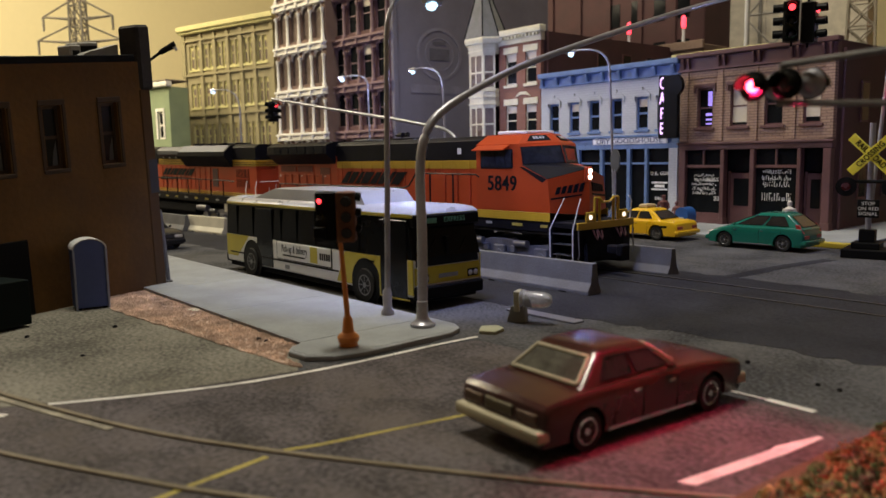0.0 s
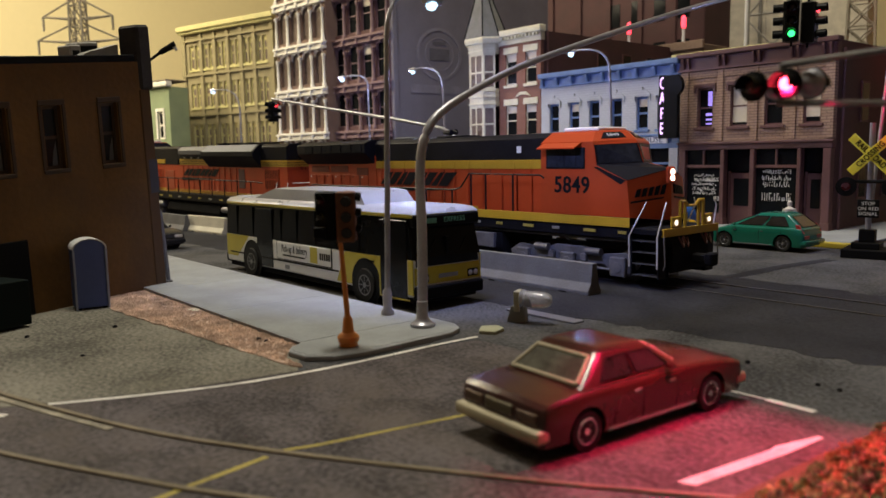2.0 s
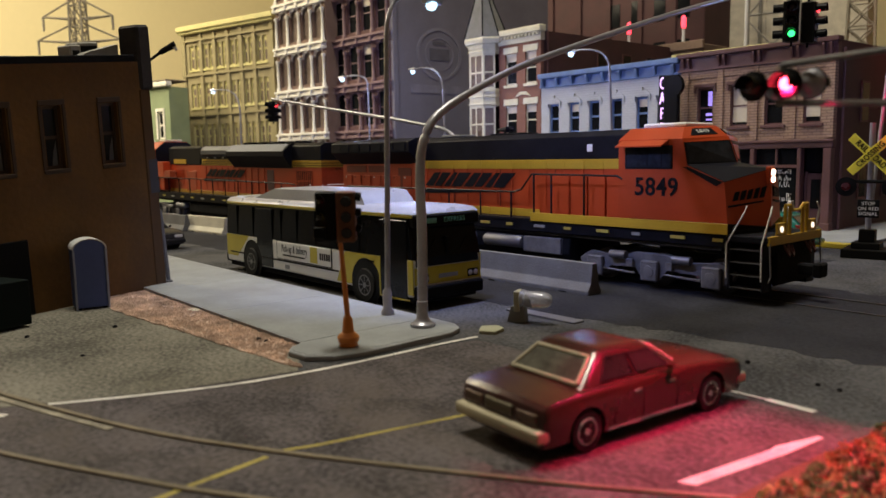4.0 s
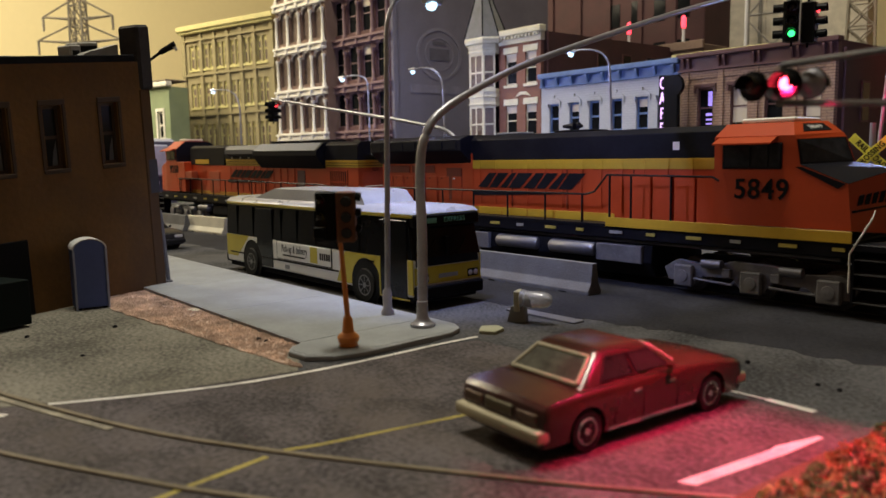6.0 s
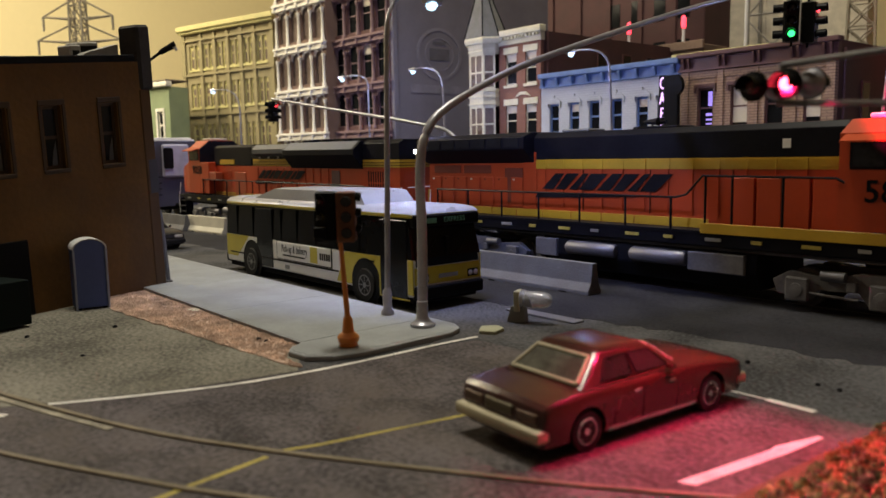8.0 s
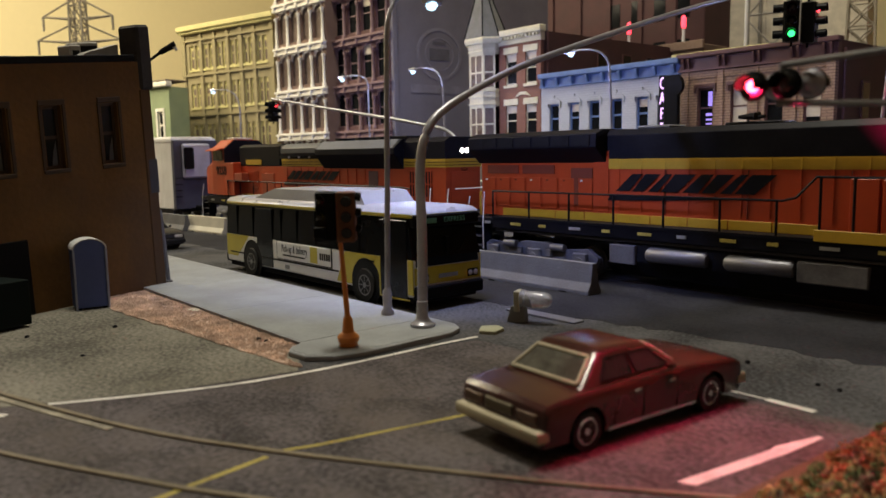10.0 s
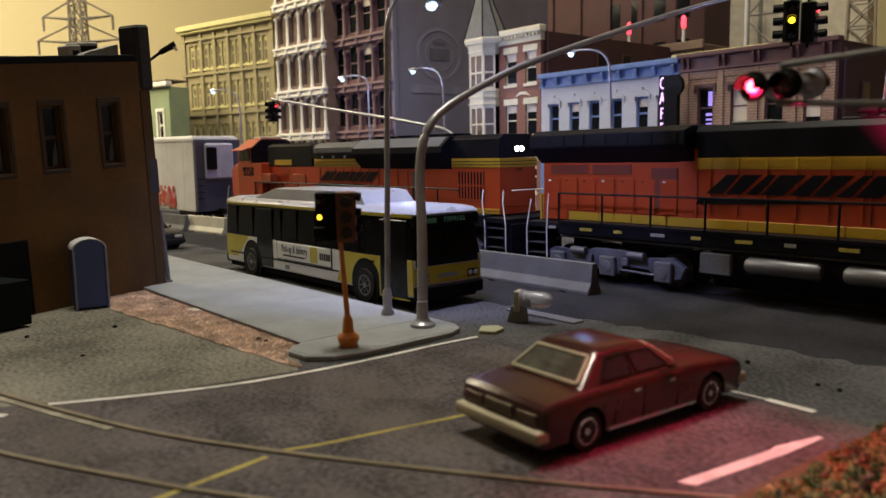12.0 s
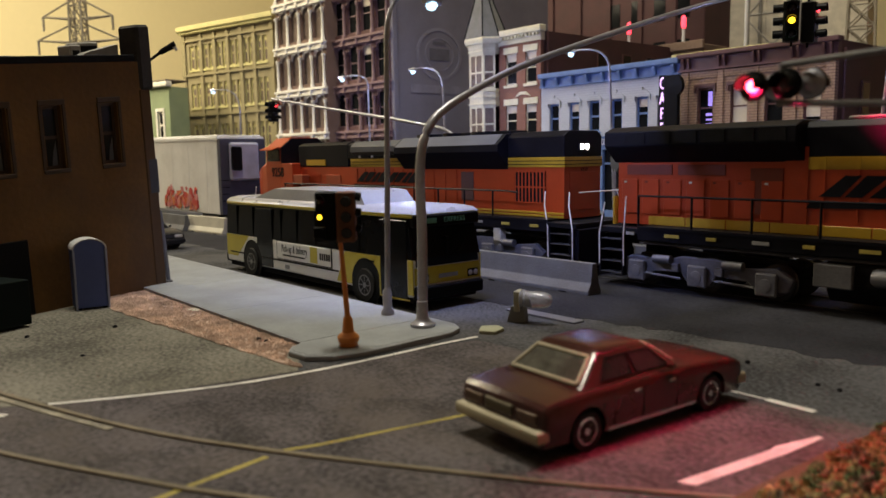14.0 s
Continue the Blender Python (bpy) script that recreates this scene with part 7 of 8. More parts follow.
def curve3(pts, k=5):
    """Points of a smooth curve through the given points in space."""
    P = [Vector(p) for p in pts]
    P = [2 * P[0] - P[1]] + P + [2 * P[-1] - P[-2]]
    out = []
    for i in range(1, len(P) - 2):
        a, b, c, d = P[i - 1:i + 3]
        t0, t1 = (c - b).length, max((b - a).length, 1e-6)
        t2 = max((d - c).length, 1e-6)
        m0, m1 = ((c - b) / t0 + (b - a) / t1) / 2 * t0, ((d - c) / t2 + (c - b) / t0) / 2 * t0
        for j in range(k):
            t = j / k
            out.append((2 * t ** 3 - 3 * t * t + 1) * b + (t ** 3 - 2 * t * t + t) * m0 + (3 * t * t - 2 * t ** 3) * c + (t ** 3 - t * t) * m1)
    return out + [P[-2]]


def mast_arm():
    t = thing("traffic_mast", at(0, 0, 0), "silver curved mast arm carrying traffic signals over the road", "traffic signal")
    pts = [(-14.22, -9.56, 0.155), (-14.5, -9.3, 2.4), (-14.74, -9.12, 4.0), (-14.74, -9.0, 4.6), (-14.74, -8.71, 5.08), (-14.74, -8.2, 5.45), (-14.74, -7.48, 5.81), (-14.74, -6.05, 6.42), (-14.74, -3.53, 7.24), (-14.74, 3.16, 9.14), (-14.74, 8.0, 10.3), (-14.74, 11.0, 10.9)]
    Geo().tube(curve3(pts), 0.13, 12, 0.07).done("arm", LAMP_STEEL, t, smooth=60)
    Geo().lathe([(0.01, 0), (0.3, 0), (0.3, 0.06), (0.22, 0.1), (0.15, 0.2), (0.135, 0.6), (0.01, 0.6)], (-14.22, -9.56, 0.155), "z", 16).done("base", LAMP_STEEL, t, smooth=40)
    far = thing("traffic_mast", at(0, 0, 0), "silver mast arm with a dark traffic signal beyond the tracks", "traffic signal")
    Geo().tube(curve3([(-27.6, 3.4, 0), (-27.6, 3.4, 4.3), (-27.75, 3.4, 4.95), (-28.4, 3.4, 5.42), (-30.0, 3.4, 5.76), (-38.0, 3.4, 6.94), (-46.1, 3.4, 8.13)]), 0.11, 8, 0.08).done("arm", LAMP_STEEL, far, smooth=60)
    return t


mast_arm()
# Added half domes that hide the bulbs, in place of switching the lamps off.
SHUTTERS = []


def lens_dome(r, out, seg=16):
    """A half dome about the origin that bulges towards local -y, added as a shutter round a bulb."""
    g = Geo()
    prof = [(r * math.cos(a), -r * math.sin(a) * 0.9) for a in (math.pi / 2 * k / 6 for k in range(7))]
    rings = []
    for rr, h in prof:
        rings.append([(max(rr, 1e-3) * math.cos(2 * math.pi * j / seg), h, max(rr, 1e-3) * math.sin(2 * math.pi * j / seg)) for j in range(seg)])
    inner = [[(x * 0.9, y * 0.9, z * 0.9) for x, y, z in ring] for ring in rings[::-1]]
    g.loft(rings + inner + [rings[0]], caps=False)
    return g


def lit_lens(parent, place, r, lit, dark, name="added_shutter"):
    """A fixed glowing bulb in an added turning half dome, in place of switching: it shows while the dome stands behind
    it.
    """
    bulb = Geo().lathe([(0.001, -r * 0.72), (r * 0.45, -r * 0.6), (r * 0.7, -r * 0.3), (r * 0.74, 0.0), (0.001, 0.01)], (0, 0, 0), "y", 14).done("bulb", lit, parent, smooth=60, at=place)
    sh = lens_dome(r, 1).done(name, dark, parent, smooth=60, at=place)
    return bulb, sh


DARK_RED = mat("dark_red_lens", (0.05, 0.008, 0.008), 0.25)
DARK_LENS = mat("dark_lens", (0.02, 0.018, 0.015), 0.25)
GREEN_GLOW = glow("lit_green_lens", (0.03, 1.0, 0.15), 4)
AMBER_GLOW = glow("lit_amber_lens", (1.0, 0.62, 0.02), 4)
RED_SIGNAL = glow("lit_red_signal", (1.0, 0.04, 0.05), 4)


def signal_head(name, x, y, z, rz, k, label, shell_m, faces, keyed):
    """A three-lamp signal head of height 1.05 k; faces: turns of its faces about z; keyed: added turning shutters on
    that face.
    """
    t = thing(name, at(x, y, z, rz), label, "traffic signal", "traffic signals")
    Geo().box(-0.17 * k, 0.17 * k, -0.17 * k, 0.17 * k, 0, 1.05 * k, 0.03 * k).done("housing", shell_m, t)
    Geo().box(-0.03 * k, 0.03 * k, -0.03 * k, 0.03 * k, -0.12 * k, 1.2 * k).done("hanger", shell_m, t)
    for turn, lit in faces:
        face = Geo().box(-0.175 * k, 0.175 * k, -0.215 * k, -0.172 * k, 0.02 * k, 1.03 * k, 0.01).done("door", BLACK, t, at=pose(0, 0, 0, 0, 0, turn))
        for i, zz in enumerate((0.86, 0.525, 0.19)):
            vis = Geo()
            ring = [(0.135 * k * math.cos(a), 0.135 * k * math.sin(a)) for a in (math.pi * (-0.15 + 1.3 * j / 10) for j in range(11))]
            rin = [(u * 0.9, v * 0.9) for u, v in ring][::-1]
            vis.prism([(u, v + zz * k) for u, v in ring + rin], -0.46 * k, -0.216 * k, "y")
            vis.done("visor", BLACK, face)
            col = (RED_SIGNAL, AMBER_GLOW, GREEN_GLOW)[i]
            place = at(0, -0.235 * k, zz * k)
            if lit == "keyed":
                b, sh = lit_lens(face, place, 0.115 * k, col, DARK_LENS)
                SHUTTERS.append((sh, ("red", "amber", "green")[i]))
            else:
                Geo().lathe([(0.001, -0.06 * k), (0.08 * k, -0.04 * k), (0.115 * k, 0)], (0, 0, 0), "y", 14).done("lens", col if lit == i else DARK_LENS, face, smooth=60, at=place)
    return t


signal_head("traffic_light", -14.74, 9.7, 8.45, 25, 1.5, "black traffic signal hanging from the mast arm", BLACK, ((0, "keyed"), (180, 5), (-90, 5)), True)
signal_head("traffic_light", -14.5, 10.55, 8.45, 25, 1.5, "black traffic signal beside another on the mast arm", BLACK, ((75, 0), (180, 5)), False)
signal_head("traffic_light", -46.0, 3.4, 6.65, 15, 1.25, "black traffic signal hanging from the far mast arm", BLACK, ((0, 5), (90, 0)), False)


def corner_signal():
    t = thing("corner_signal", at(-13.83, -11.94, 0.155, 50), "orange post traffic signal with dark three-lamp head on the pavement", "traffic signal", "traffic signals")
    Geo().lathe([(0.01, 0.0), (0.2, 0.0), (0.2, 0.08), (0.23, 0.1), (0.24, 0.2), (0.19, 0.26), (0.13, 0.3), (0.1, 0.6), (0.07, 0.66), (0.01, 0.66)], (0, 0, 0), "z", 16).done("base", ORANGE_PLASTIC, t, smooth=40)
    Geo().tube([(0, 0, 0.6), (-0.12, 0.05, 2.4)], 0.062, 10, 0.05).done("post", ORANGE_PLASTIC, t, smooth=60)
    rust = mat("rusty_orange_housing", (0.16, 0.055, 0.016), 0.7, 0, 0.5, 3, 20, 0.3, (0.03, 0.015, 0.01), 0.6)
    side = Geo().box(-0.16, 0.24, -0.18, 0.2, 2.28, 3.36, 0.03).done("side_housing", rust, t)
    for zz in (3.15, 2.82, 2.48):
        Geo().lathe([(0.1, -0.24), (0.12, -0.19), (0.02, -0.19)], (0.06, 0, zz), "y", 14).done("side_lens", DARK_LENS, side)
        Geo().tube([(0.25, -0.02, zz + 0.1), (0.36, -0.02, zz + 0.08)], 0.09, 8).done("side_visor", BLACK, side)
    head = Geo().box(-0.6, -0.17, -0.17, 0.19, 2.3, 3.36, 0.03).done("housing", BLACK, t)
    for i, zz in enumerate((3.17, 2.83, 2.5)):
        place = at(-0.5, -0.185, zz, -25)
        b, sh = lit_lens(head, place, 0.075, (RED_SIGNAL, AMBER_GLOW, GREEN_GLOW)[i], DARK_LENS)
        if i == 2:
            Geo().box(-0.62, -0.38, -0.36, -0.175, zz - 0.12, zz + 0.13, 0.02).done("lamp_cover", BLACK, head)
        else:
            ring = [(-0.5 + 0.12 * math.cos(a), zz + 0.12 * math.sin(a)) for a in (math.pi * (0.0 + 0.75 * j / 10) for j in range(11))]
            Geo().prism(ring + [(-0.5 + (u + 0.5) * 0.9, zz + (v - zz) * 0.9) for u, v in ring][::-1], -0.3, -0.172, "y").done("visor", BLACK, head)
        SHUTTERS.append((sh, ("red", "amber", "green")[i]))


corner_signal()


def crossing_flasher():
    """The cantilever over the near lane: two trusses of tube and a pair of lamps facing each way."""
    t = thing("crossing_flasher", at(0, 0, 0), "grey cantilever crossing signal with two red flashing lamps", "crossing signal")
    grey = mat("cantilever_grey", (0.16, 0.16, 0.16), 0.5, 0.3)
    yy = -10.32
    Geo().tube([(-2.55, yy + 0.15, 0), (-2.55, yy + 0.15, 6.0)], 0.11, 10).done("mast", grey, t)
    Geo().box(-2.85, -2.25, yy - 0.15, yy + 0.45, 0, 0.25, 0.03).done("base", grey, t)
    Geo().tube([(-2.55, yy + 0.15, 4.72), (-5.3, yy + 0.15, 4.88)], 0.045, 8).done("arm", grey, t)
    Geo().tube([(-2.55, yy + 0.15, 5.52), (-5.25, yy + 0.15, 5.40)], 0.045, 8).done("arm", grey, t)
    Geo().tube([(-5.25, yy + 0.15, 4.86), (-5.25, yy + 0.15, 5.42)], 0.04, 8).done("hanger", grey, t)
    Geo().tube([(-5.62, yy + 0.1, 5.12), (-4.95, yy + 0.1, 5.14)], 0.05, 8).done("lamp_bar", grey, t)
    for side, x in (("left", -5.58), ("right", -5.1)):
        for s in (-1, 1):
            turn = 0 if s < 0 else 180
            y0 = yy if s < 0 else yy + 0.3
            px = x if s < 0 else x + 0.2
            hd = Geo().lathe([(0.001, 0.07), (0.1, 0.06), (0.2, 0.015), (0.215, 0.0), (0.2, -0.012), (0.001, -0.012)], (0, 0, 0), "y", 24).done("lamp_head", BLACK, t, smooth=40, at=at(px, y0, 5.13, turn))
            ring = [(0.15 * math.cos(a), 0.15 * math.sin(a)) for a in (math.pi * (-0.1 + 1.2 * j / 12) for j in range(13))]
            Geo().prism(ring + [(u * 0.92, v * 0.92) for u, v in ring][::-1], -0.26, -0.013, "y").done("hood", BLACK, hd)
            if s > 0:
                Geo().lathe([(0.2, 0.02), (0.14, 0.14), (0.05, 0.2), (0.001, 0.2)], (0, 0, 0), "y", 20).done("back_shell", LAMP_STEEL, hd, smooth=50)
            b, sh = lit_lens(hd, at(0, -0.0125, 0), 0.125, RED_GLOW, DARK_RED)
            b.visible_shadow = False
            SHUTTERS.append((sh, side))
            aim = (px + (1.5 if side == "right" else 2.1), y0 - 0.3, 0)
            if s < 0:
                lamp("flasher_light", "SPOT", (px, y0 + 0.06 * s, 5.13), 0.5 if side == "right" else 0.17, (1.0, 0.016, 0.12), 0.03, aim, None, 105)
            else:
                lamp("flasher_light", "SPOT", (px, y0 + 0.06, 5.13), 6.0, (1.0, 0.012, 0.10), 0.03, (-5.15, 0.0, 6.6), None, 40.5)


crossing_flasher()


def flash():
    """Turns each added shutter behind its bulb while the lamp is lit, and before it while it is dark."""
    left = [0.0, 1.03, 2.13, 3.17, 4.23, 5.27, 6.25, 7.43, 8.5, 9.55, 10.6, 11.6, 12.8, 13.7]
    right = [0.47, 1.6, 2.6, 3.7, 4.75, 5.8, 6.82, 7.83, 9.0, 10.05, 11.1, 12.1, 13.12]
    spans = {"left": list(zip(left, right + [99])), "right": list(zip(right, left[1:])), "red": [(-1, 0.32)], "green": [(0.32, 11.7)], "amber": [(11.7, 99)]}
    step = 1 / FPS
    for sh, key in SHUTTERS:
        base = sh.matrix_basis.copy()
        angle = 180.0 if any(a <= 0 < b for a, b in spans[key]) else 0.0
        rows = [(0.0, angle)]
        for tt in sorted({q for ab in spans[key] for q in ab if 0.1 < q < 13.9}):
            tt -= 0.06
            rows += [(tt, angle), (tt + step, angle + 60), (tt + 2 * step, angle + 120), (tt + 3 * step, angle + 180)]
            angle += 180.0
        rows.append((14.0, angle))
        walk(sh, [(t, base @ pose(0, 0, 0, 0, 0, a)) for t, a in rows])


def crossbuck():
    t = thing("crossbuck", at(-12.05, 11.0, 0, 12), "yellow crossed railroad crossing sign with dark lamps on black base", "crossing sign")
    Geo().prism([(-0.8, -0.8), (0.8, -0.8), (0.8, 0.8), (-0.8, 0.8)], 0, 0.35, "z", 0.04).prism([(-0.5, -0.5), (0.5, -0.5), (0.5, 0.5), (-0.5, 0.5)], 0.35, 0.6, "z", 0.04).prism([(-0.28, -0.28), (0.28, -0.28), (0.28, 0.28), (-0.28, 0.28)], 0.6, 1.1, "z", 0.04).done("base", BLACK, t)
    Geo().tube([(0, 0, 1.0), (0, 0, 5.2)], 0.11, 10).done("post", LAMP_STEEL, t, "grey steel post")
    yel = mat("yellow_sign_board", (0.80, 0.70, 0.05), 0.5)
    for s, tx in ((1, "RAIL  ROAD"), (-1, "CROSSING")):
        b = Geo().box(-0.98, 0.98, -0.2 + 0.02 * s, -0.17 + 0.02 * s, -0.17, 0.17, 0.01).done("blade", yel, t, at=Matrix.Translation((0, 0, 4.0 * S)) @ pose(0, 0, 0, 0, 45 * s, 0))
        words("lettering", tx, 0.30, pose(0, (-0.205 + 0.02 * s) * S, 0, 90, 0, 0), BLACK, b, 0.004, squeeze=0.8, weight=0.02)
    Geo().tube([(-0.95, -0.1, 2.95), (0.95, -0.1, 2.95)], 0.07, 8).done("lamp_bar", BLACK, t)
    for x in (-0.8, 0.8):
        hd = Geo().lathe([(0.001, 0.1), (0.36, 0.05), (0.38, -0.02), (0.001, -0.03)], (x, -0.2, 2.75), "y", 20).done("lamp_head", BLACK, t, smooth=40)
        Geo().lathe([(0.001, -0.06), (0.16, -0.05), (0.17, -0.03)], (x, -0.2, 2.75), "y", 14).done("lens", DARK_RED, hd)
    pl = Geo().box(-0.38, 0.38, -0.2, -0.16, 1.55, 2.25, 0.01).done("stop_plate", BLACK, t)
    for z, tx in ((2.1, "STOP"), (1.9, "ON RED"), (1.7, "SIGNAL")):
        words("lettering", tx, 0.19, south(0, -0.205, z), CHALK, pl, 0.003)


crossbuck()


def sign_back():
    t = thing("stop_sign", at(-22.9, 9.3, 0, -30), "dark grey back of an octagonal road sign", "road sign")
    Geo().tube([(0, 0, 0), (0, 0, 3.4)], 0.05, 8).done("post", LAMP_STEEL, t)
    oc = [(0.58 * math.cos(math.pi / 8 + k * math.pi / 4), 3.85 + 0.58 * math.sin(math.pi / 8 + k * math.pi / 4)) for k in range(8)]
    Geo().prism(oc, -0.03, 0.03, "y", 0.01).done("plate", mat("dark_sign_back", (0.035, 0.04, 0.045), 0.6), t)


sign_back()


# ---- small things ----
def far_pavement():
    slab("far_pavement", [(-70, 13.2), (-14.4, 13.2), (-13.7, 13.6), (-13.5, 14.4), (-13.5, 40), (-70, 40)], 0.0, 0.15, CONCRETE, None, "grey raised pavement before the stores", "pavement", 0.03)
    kerb = Geo().box(-15.9, -13.45, 12.8, 13.19, 0.0, 0.24, 0.04)
    tagged(kerb.done("kerb_paint", YELLOW_PAINT), "yellow painted kerb stone", "kerb", kind="structure")


YELLOW_PAINT = mat("yellow_kerb_paint", (0.55, 0.42, 0.03), 0.6, 0, 0.15, 1, 10, 0.1)
far_pavement()


def arched_box():
    t = thing("blue_box", at(-23.58, -14.58, 0, 84), "blue arched-top box with pale top against the stucco wall", "storage box")
    arc = [(0.46 * math.cos(a), 1.76 + 0.30 * math.sin(a)) for a in (math.pi * k / 12 for k in range(13))]
    Geo().prism([(-0.44, 0.06)] + [(0.44, 0.06)] + [(u * 0.965, v - 0.03) for u, v in arc], -0.45, 0.25, "y", 0.02).done("body", mat("slate_blue_paint", (0.065, 0.105, 0.30), 0.55, 0, 0.1, 1, 10, 0.08), t)
    Geo().prism(arc + [(u * 0.94, v - 0.02) for u, v in arc][::-1], -0.5, 0.28, "y", 0.008).done("arched_top", mat("pale_box_top", (0.55, 0.55, 0.55), 0.6), t, "pale arched top")
    for x in (-0.46, 0.4):
        Geo().box(x, x + 0.06, -0.5, -0.44, 0.0, 1.75, 0.01).done("edge_strip", mat("pale_blue_edge", (0.26, 0.30, 0.42), 0.6) if x < 0 else bpy.data.materials["pale_blue_edge"], t)
    for x in (-0.4, 0.28):
        for y in (-0.4, 0.1):
            Geo().box(x, x + 0.1, y, y + 0.1, 0.0, 0.06).done("foot", BLACK, t)


arched_box()


def dumpster():
    t = thing("dumpster", at(-22.1, -17.75, 0, 114), "dark green dumpster heaped with grey rubbish", "dumpster")
    Geo().prism([(-0.75, 0.08), (0.75, 0.08), (0.95, 1.25), (-0.75, 1.25)], -1.2, 1.05, "x", 0.03).done("tub", mat("dark_green_paint", (0.004, 0.008, 0.007), 0.6, spec=0.1), t)
    Geo().box(-1.2, 1.05, 0.65, 0.72, 1.25, 2.15, 0.02).done("lid", BLACK, t)
    rnd = random.Random(2)
    for k in range(9):
        x, y = rnd.uniform(-0.9, 0.8), rnd.uniform(-0.5, 0.5)
        r = rnd.uniform(0.12, 0.24)
        g = Geo()
        bmesh.ops.create_icosphere(g.bm, subdivisions=2, radius=r)
        for v in g.bm.verts:
            v.co *= 1 + 0.35 * noise.noise(v.co * 8 + Vector((k, 0, 0)))
            v.co += Vector((x, y, 1.32 + rnd.uniform(0, 0.1)))
        g.done("rubbish", (CONCRETE, BLACK, BARRIER)[k % 3], t)


dumpster()


def led_stub():
    t = thing("led_bulb", at(-13.35, -7.1, 0, 25), "clear plastic bulb taped to a stub beside the track", "bulb")
    Geo().prism([(-0.32, 0), (0.2, 0), (0.16, 0.5), (-0.2, 0.42)], -0.12, 0.12, "y", 0.03).done("stub", mat("grey_green_stub", (0.16, 0.16, 0.13), 0.8), t)
    Geo().box(-0.1, 0.05, -0.2, 0.2, 0.3, 0.82, 0.02).done("tape", mat("yellowed_tape", (0.36, 0.34, 0.22), 0.7), t)
    Geo().lathe([(0.01, 0.06), (0.25, 0.06), (0.25, 0.1), (0.215, 0.11), (0.215, 0.62), (0.18, 0.75), (0.11, 0.83), (0.01, 0.86)], (0, 0, 0.6), "x", 20).done("bulb", glass("clear_bulb_plastic", (0.85, 0.87, 0.9), 0.12, 0.75, 1.4), t, smooth=50)
    Geo().prism([(0.12, 0.46), (0.34, 0.46), (0.26, 0.66), (0.16, 0.72)], -0.03, 0.03, "y").done("anvil", SILVER, t)
    p = Geo().box(-14.6, -12.2, -6.35, -5.95, 0.0, 0.05, 0.01)
    tagged(p.done("metal_strip", mat("dull_metal_strip", (0.2, 0.2, 0.21), 0.5, 0.5)), "dull metal strip lying on the asphalt", "strip")


led_stub()


def figurine(x, y, z, h, rz, shirt, legs, label, seated=False):
    """A small painted figure, in one plain mesh."""
    g = Geo()
    k = h / 1.75
    hip = 0.85 * k if not seated else 0.5 * k
    g.lathe([(0.01, hip - 0.05), (0.19 * k, hip), (0.17 * k, hip + 0.25 * k), (0.23 * k, hip + 0.5 * k), (0.1 * k, hip + 0.6 * k), (0.06 * k, hip + 0.63 * k), (0.11 * k, hip + 0.72 * k), (0.1 * k, hip + 0.84 * k), (0.01, hip + 0.9 * k)], (0, 0, 0), "z", 12)
    for s in (-1, 1):
        g.tube([(0.1 * s * k, 0, hip + 0.02), (0.1 * s * k, -0.3 * k if seated else 0.02, hip * (0.9 if seated else 0.5)), (0.1 * s * k, -0.3 * k if seated else 0, 0)], 0.085 * k, 8, 0.06 * k)
        g.tube([(0.22 * s * k, 0, hip + 0.5 * k), (0.3 * s * k, -0.05, hip + 0.22 * k), (0.2 * s * k, -0.2 * k, hip + 0.08 * k)], 0.06 * k, 8, 0.045 * k)
    ob = g.done("figurine", shirt, smooth=50, at=at(x, y, z, rz))
    return tagged(ob, label, "figurine")


figurine(-24.0, 15.0, 0.15, 1.8, 20, mat("maroon_figure_paint", (0.14, 0.045, 0.04), 0.6), None, "small brown-painted plastic figurine standing on the pavement")
figurine(-23.2, 15.0, 0.15, 1.45, -10, mat("brown_figure_paint", (0.20, 0.08, 0.06), 0.6), None, "small reddish plastic figurine standing on the pavement")
figurine(-16.7, 14.2, 0.15, 1.75, 200, mat("white_figure_paint", (0.62, 0.58, 0.55), 0.6), None, "small white-shirted plastic figurine standing on the pavement")


def mail_box():
    t = thing("mailbox", at(-22.2, 14.3, 0.15, 0), "blue rounded street mailbox on the pavement", "mailbox")
    bl = mat("postal_blue_paint", (0.02, 0.09, 0.30), 0.45)
    arc = [(0.38 * math.cos(a), 0.85 + 0.38 * math.sin(a)) for a in (math.pi * k / 10 for k in range(11))]
    Geo().prism([(-0.38, 0.15), (0.38, 0.15)] + arc, -0.4, 0.4, "y", 0.02).done("body", bl, t)
    for x in (-0.36, 0.28):
        for y in (-0.38, 0.3):
            Geo().box(x, x + 0.08, y, y + 0.08, 0, 0.15).done("leg", bl, t)
    Geo().box(-0.14, 0.14, -0.41, -0.4, 0.5, 0.72).done("emblem", CHALK, t)


mail_box()


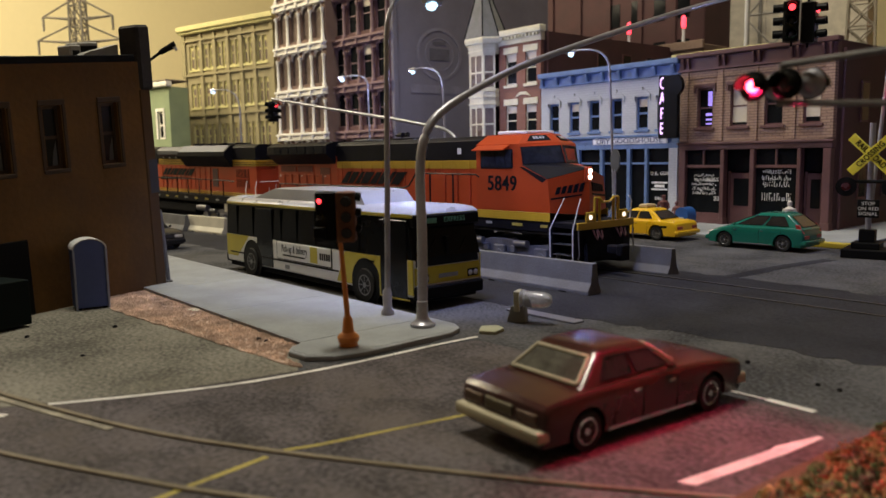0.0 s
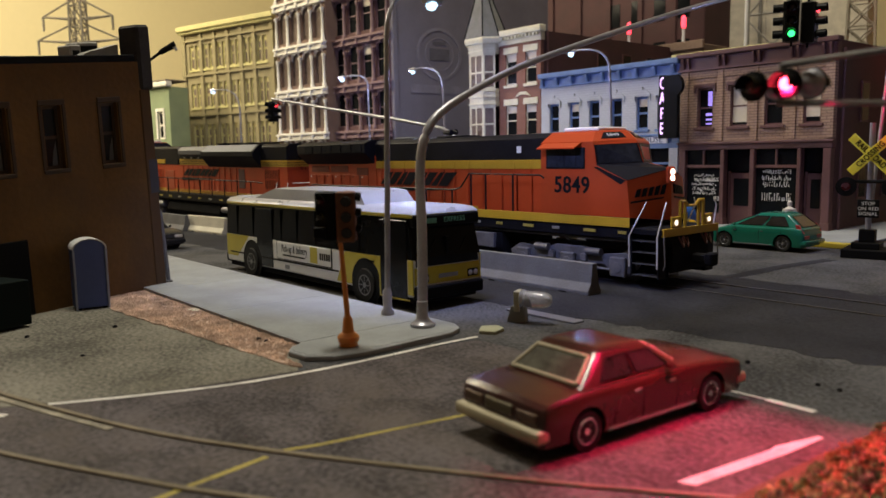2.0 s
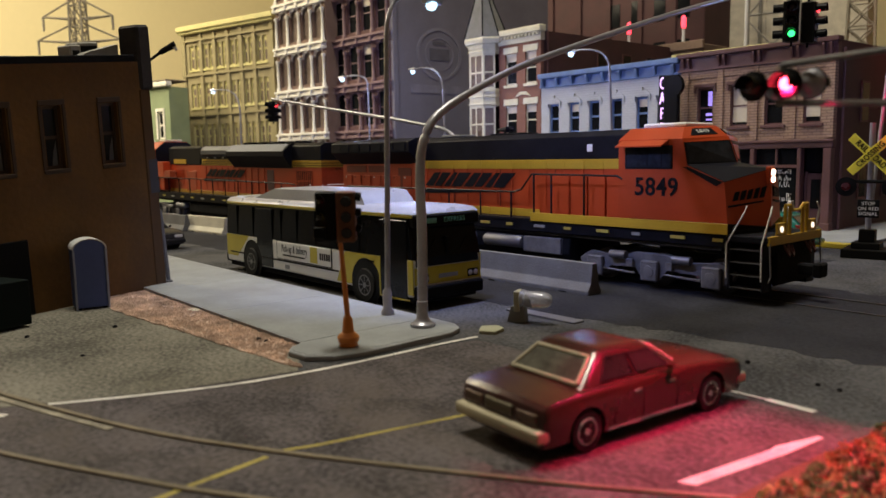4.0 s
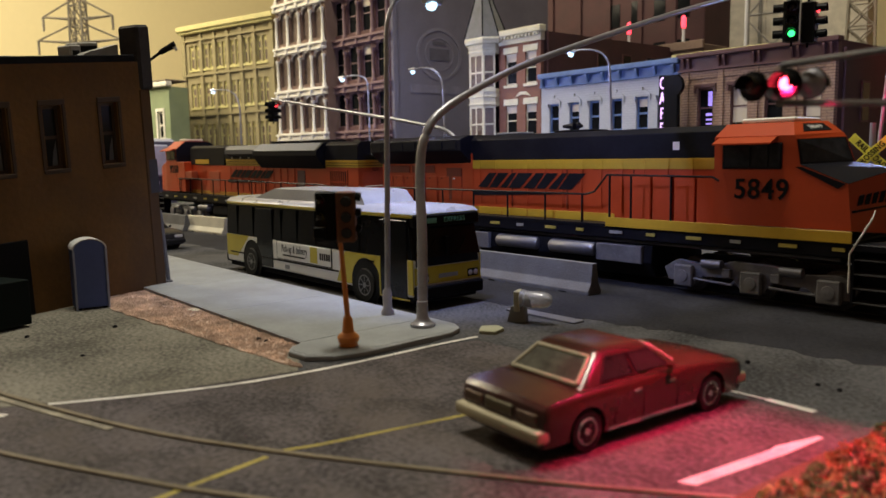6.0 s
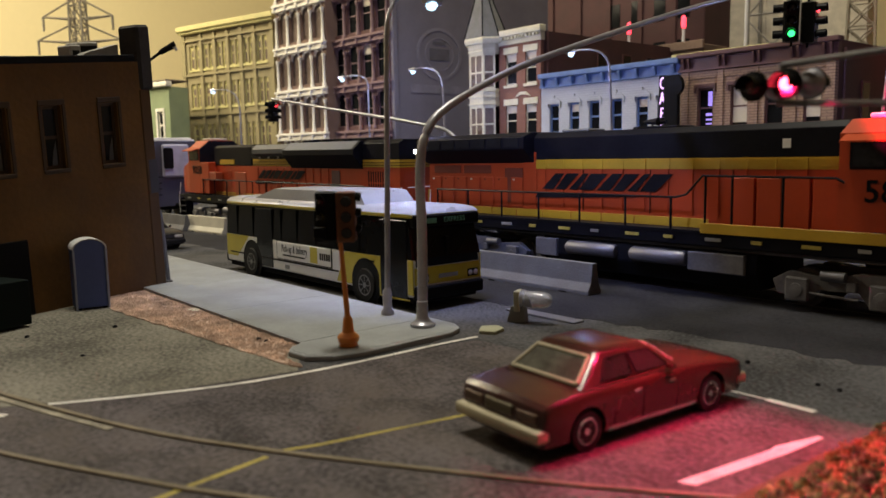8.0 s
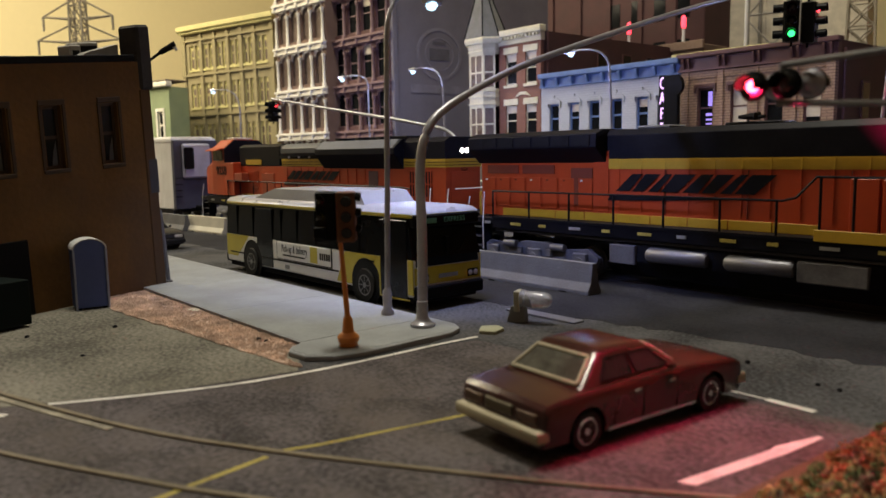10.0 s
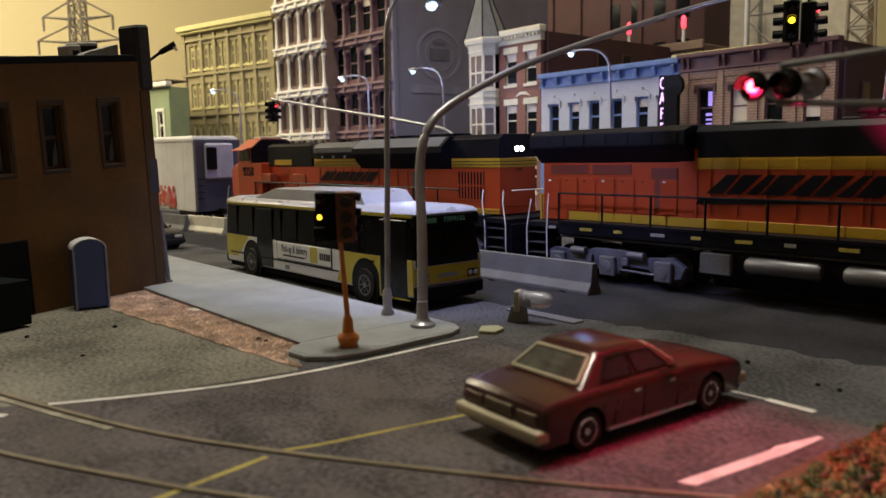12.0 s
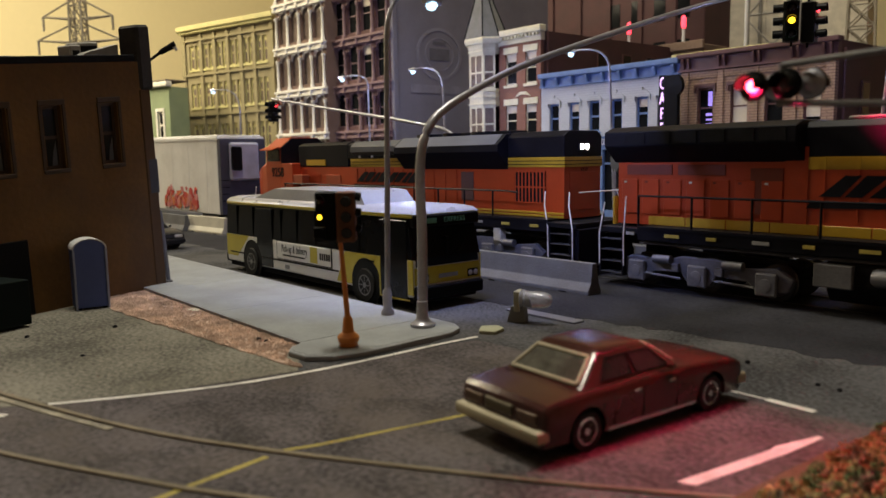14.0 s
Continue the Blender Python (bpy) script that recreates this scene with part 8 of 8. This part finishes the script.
def undergrowth():
    """Autumn scrub along the near road edge: a bank with many small leaf clumps."""
    slab("scrub_bank", [(-4.45, -12.6), (-4.35, -10.5), (-4.0, -9.2), (-3.4, -8.7), (-2.6, -8.8), (-2.6, -13.5), (-3.6, -14.2)], 0.001, 0.12, mat("leaf_litter", (0.10, 0.065, 0.03), 0.95, 0, 0.5, 3, 14, 0.8), None, "brown leaf litter bank beside the road", "ground")
    rnd = random.Random(12)
    tints = [("orange_scrub", (0.38, 0.18, 0.08)), ("green_scrub", (0.14, 0.20, 0.08)), ("yellow_scrub", (0.40, 0.33, 0.14)), ("brown_scrub", (0.16, 0.12, 0.08))]
    for k, (nm, rgb) in enumerate(tints):
        m = mat(nm + "_leaf", rgb, 0.9, 0, 0.45, 6, 30, 0.3)
        vs, fs = [], []
        clumps = [(rnd.uniform(-4.1, -2.8), rnd.uniform(-13.2, -9.2), rnd.uniform(0.06, 0.16)) for _ in range(70)]
        for cx, cy, cr in clumps:
            for _ in range(80):
                d = Vector((rnd.gauss(0, 1), rnd.gauss(0, 1), rnd.gauss(0, 1))).normalized() * cr * rnd.uniform(0.5, 1.0)
                p = Vector((cx, cy, 0.12 + cr * 0.5)) + Vector((d.x, d.y, d.z * 0.9))
                if p.z < 0.1 or p.x < -4.2 - (p.y + 11.5) * 0.0:
                    continue
                a = Vector((rnd.gauss(0, 1), rnd.gauss(0, 1), rnd.gauss(0, 1))).normalized() * 0.028
                b = a.cross(Vector((rnd.gauss(0, 1), rnd.gauss(0, 1), rnd.gauss(0, 1)))).normalized() * 0.028
                i = len(vs)
                vs += [tuple((p + q) * S) for q in (a, b, -a, -b)]
                fs.append((i, i + 1, i + 2, i + 3))
        me = bpy.data.meshes.new(nm)
        me.from_pydata(vs, [], fs)
        me.materials.append(m)
        tagged(new(nm, me), nm.replace("_", " ") + " of fine autumn foam leaves", "undergrowth", kind="stuff")


undergrowth()


# ---- motion ----
def motions():
    """The train runs at a steady pace; its wheels roll; the shutters added to the signals turn."""
    speed, start = 1.6, -16.1
    times = [0.0, 0.1, 0.3] + [0.5 * k for k in range(1, 28)] + [13.8, 13.9, 14.0]
    lead = [(0.0, -0.06), (2.0, -0.02), (5.5, 0.0), (6.5, 0.02), (8.0, 0.11), (10.5, 0.05), (12.0, 0.02), (14.0, -0.01)]

    def gain(t):
        """How far the train is ahead of its mean pace."""
        for (a, p), (b, q) in zip(lead, lead[1:]):
            if t <= b:
                u = (t - a) / (b - a)
                return p + (q - p) * u * u * (3 - 2 * u)
        return lead[-1][1]

    for car, off, front, rear in ((LEAD, 0.0, 3.75, 18.15), (SECOND, -22.55, 4.3, 18.9), (REEFER, -48.55, 3.0, 17.4)):
        rows = []
        for t in times:
            x = start + off + speed * t + gain(t)
            a, b = track_at(x - front), track_at(x - rear)
            d = (a - b).normalized()
            o = a + d * front
            rows.append((t, at(o.x, o.y, o.z, math.degrees(math.atan2(d.y, d.x)), 0, -math.degrees(math.asin(d.z)))))
        walk(car, rows)
    step = 0.3
    for w in LEAD_WHEELS + SECOND_WHEELS + REEFER_WHEELS:
        base = w.matrix_basis.translation.copy()
        rows = []
        for k in range(48):
            t = min(14.0, k * step)
            rows.append((t, Matrix.Translation(base) @ pose(0, 0, 0, 0, math.degrees(speed * t / WHEEL_R), 0)))
            if t >= 14.0:
                break
        walk(w, rows)
    flash()


motions()
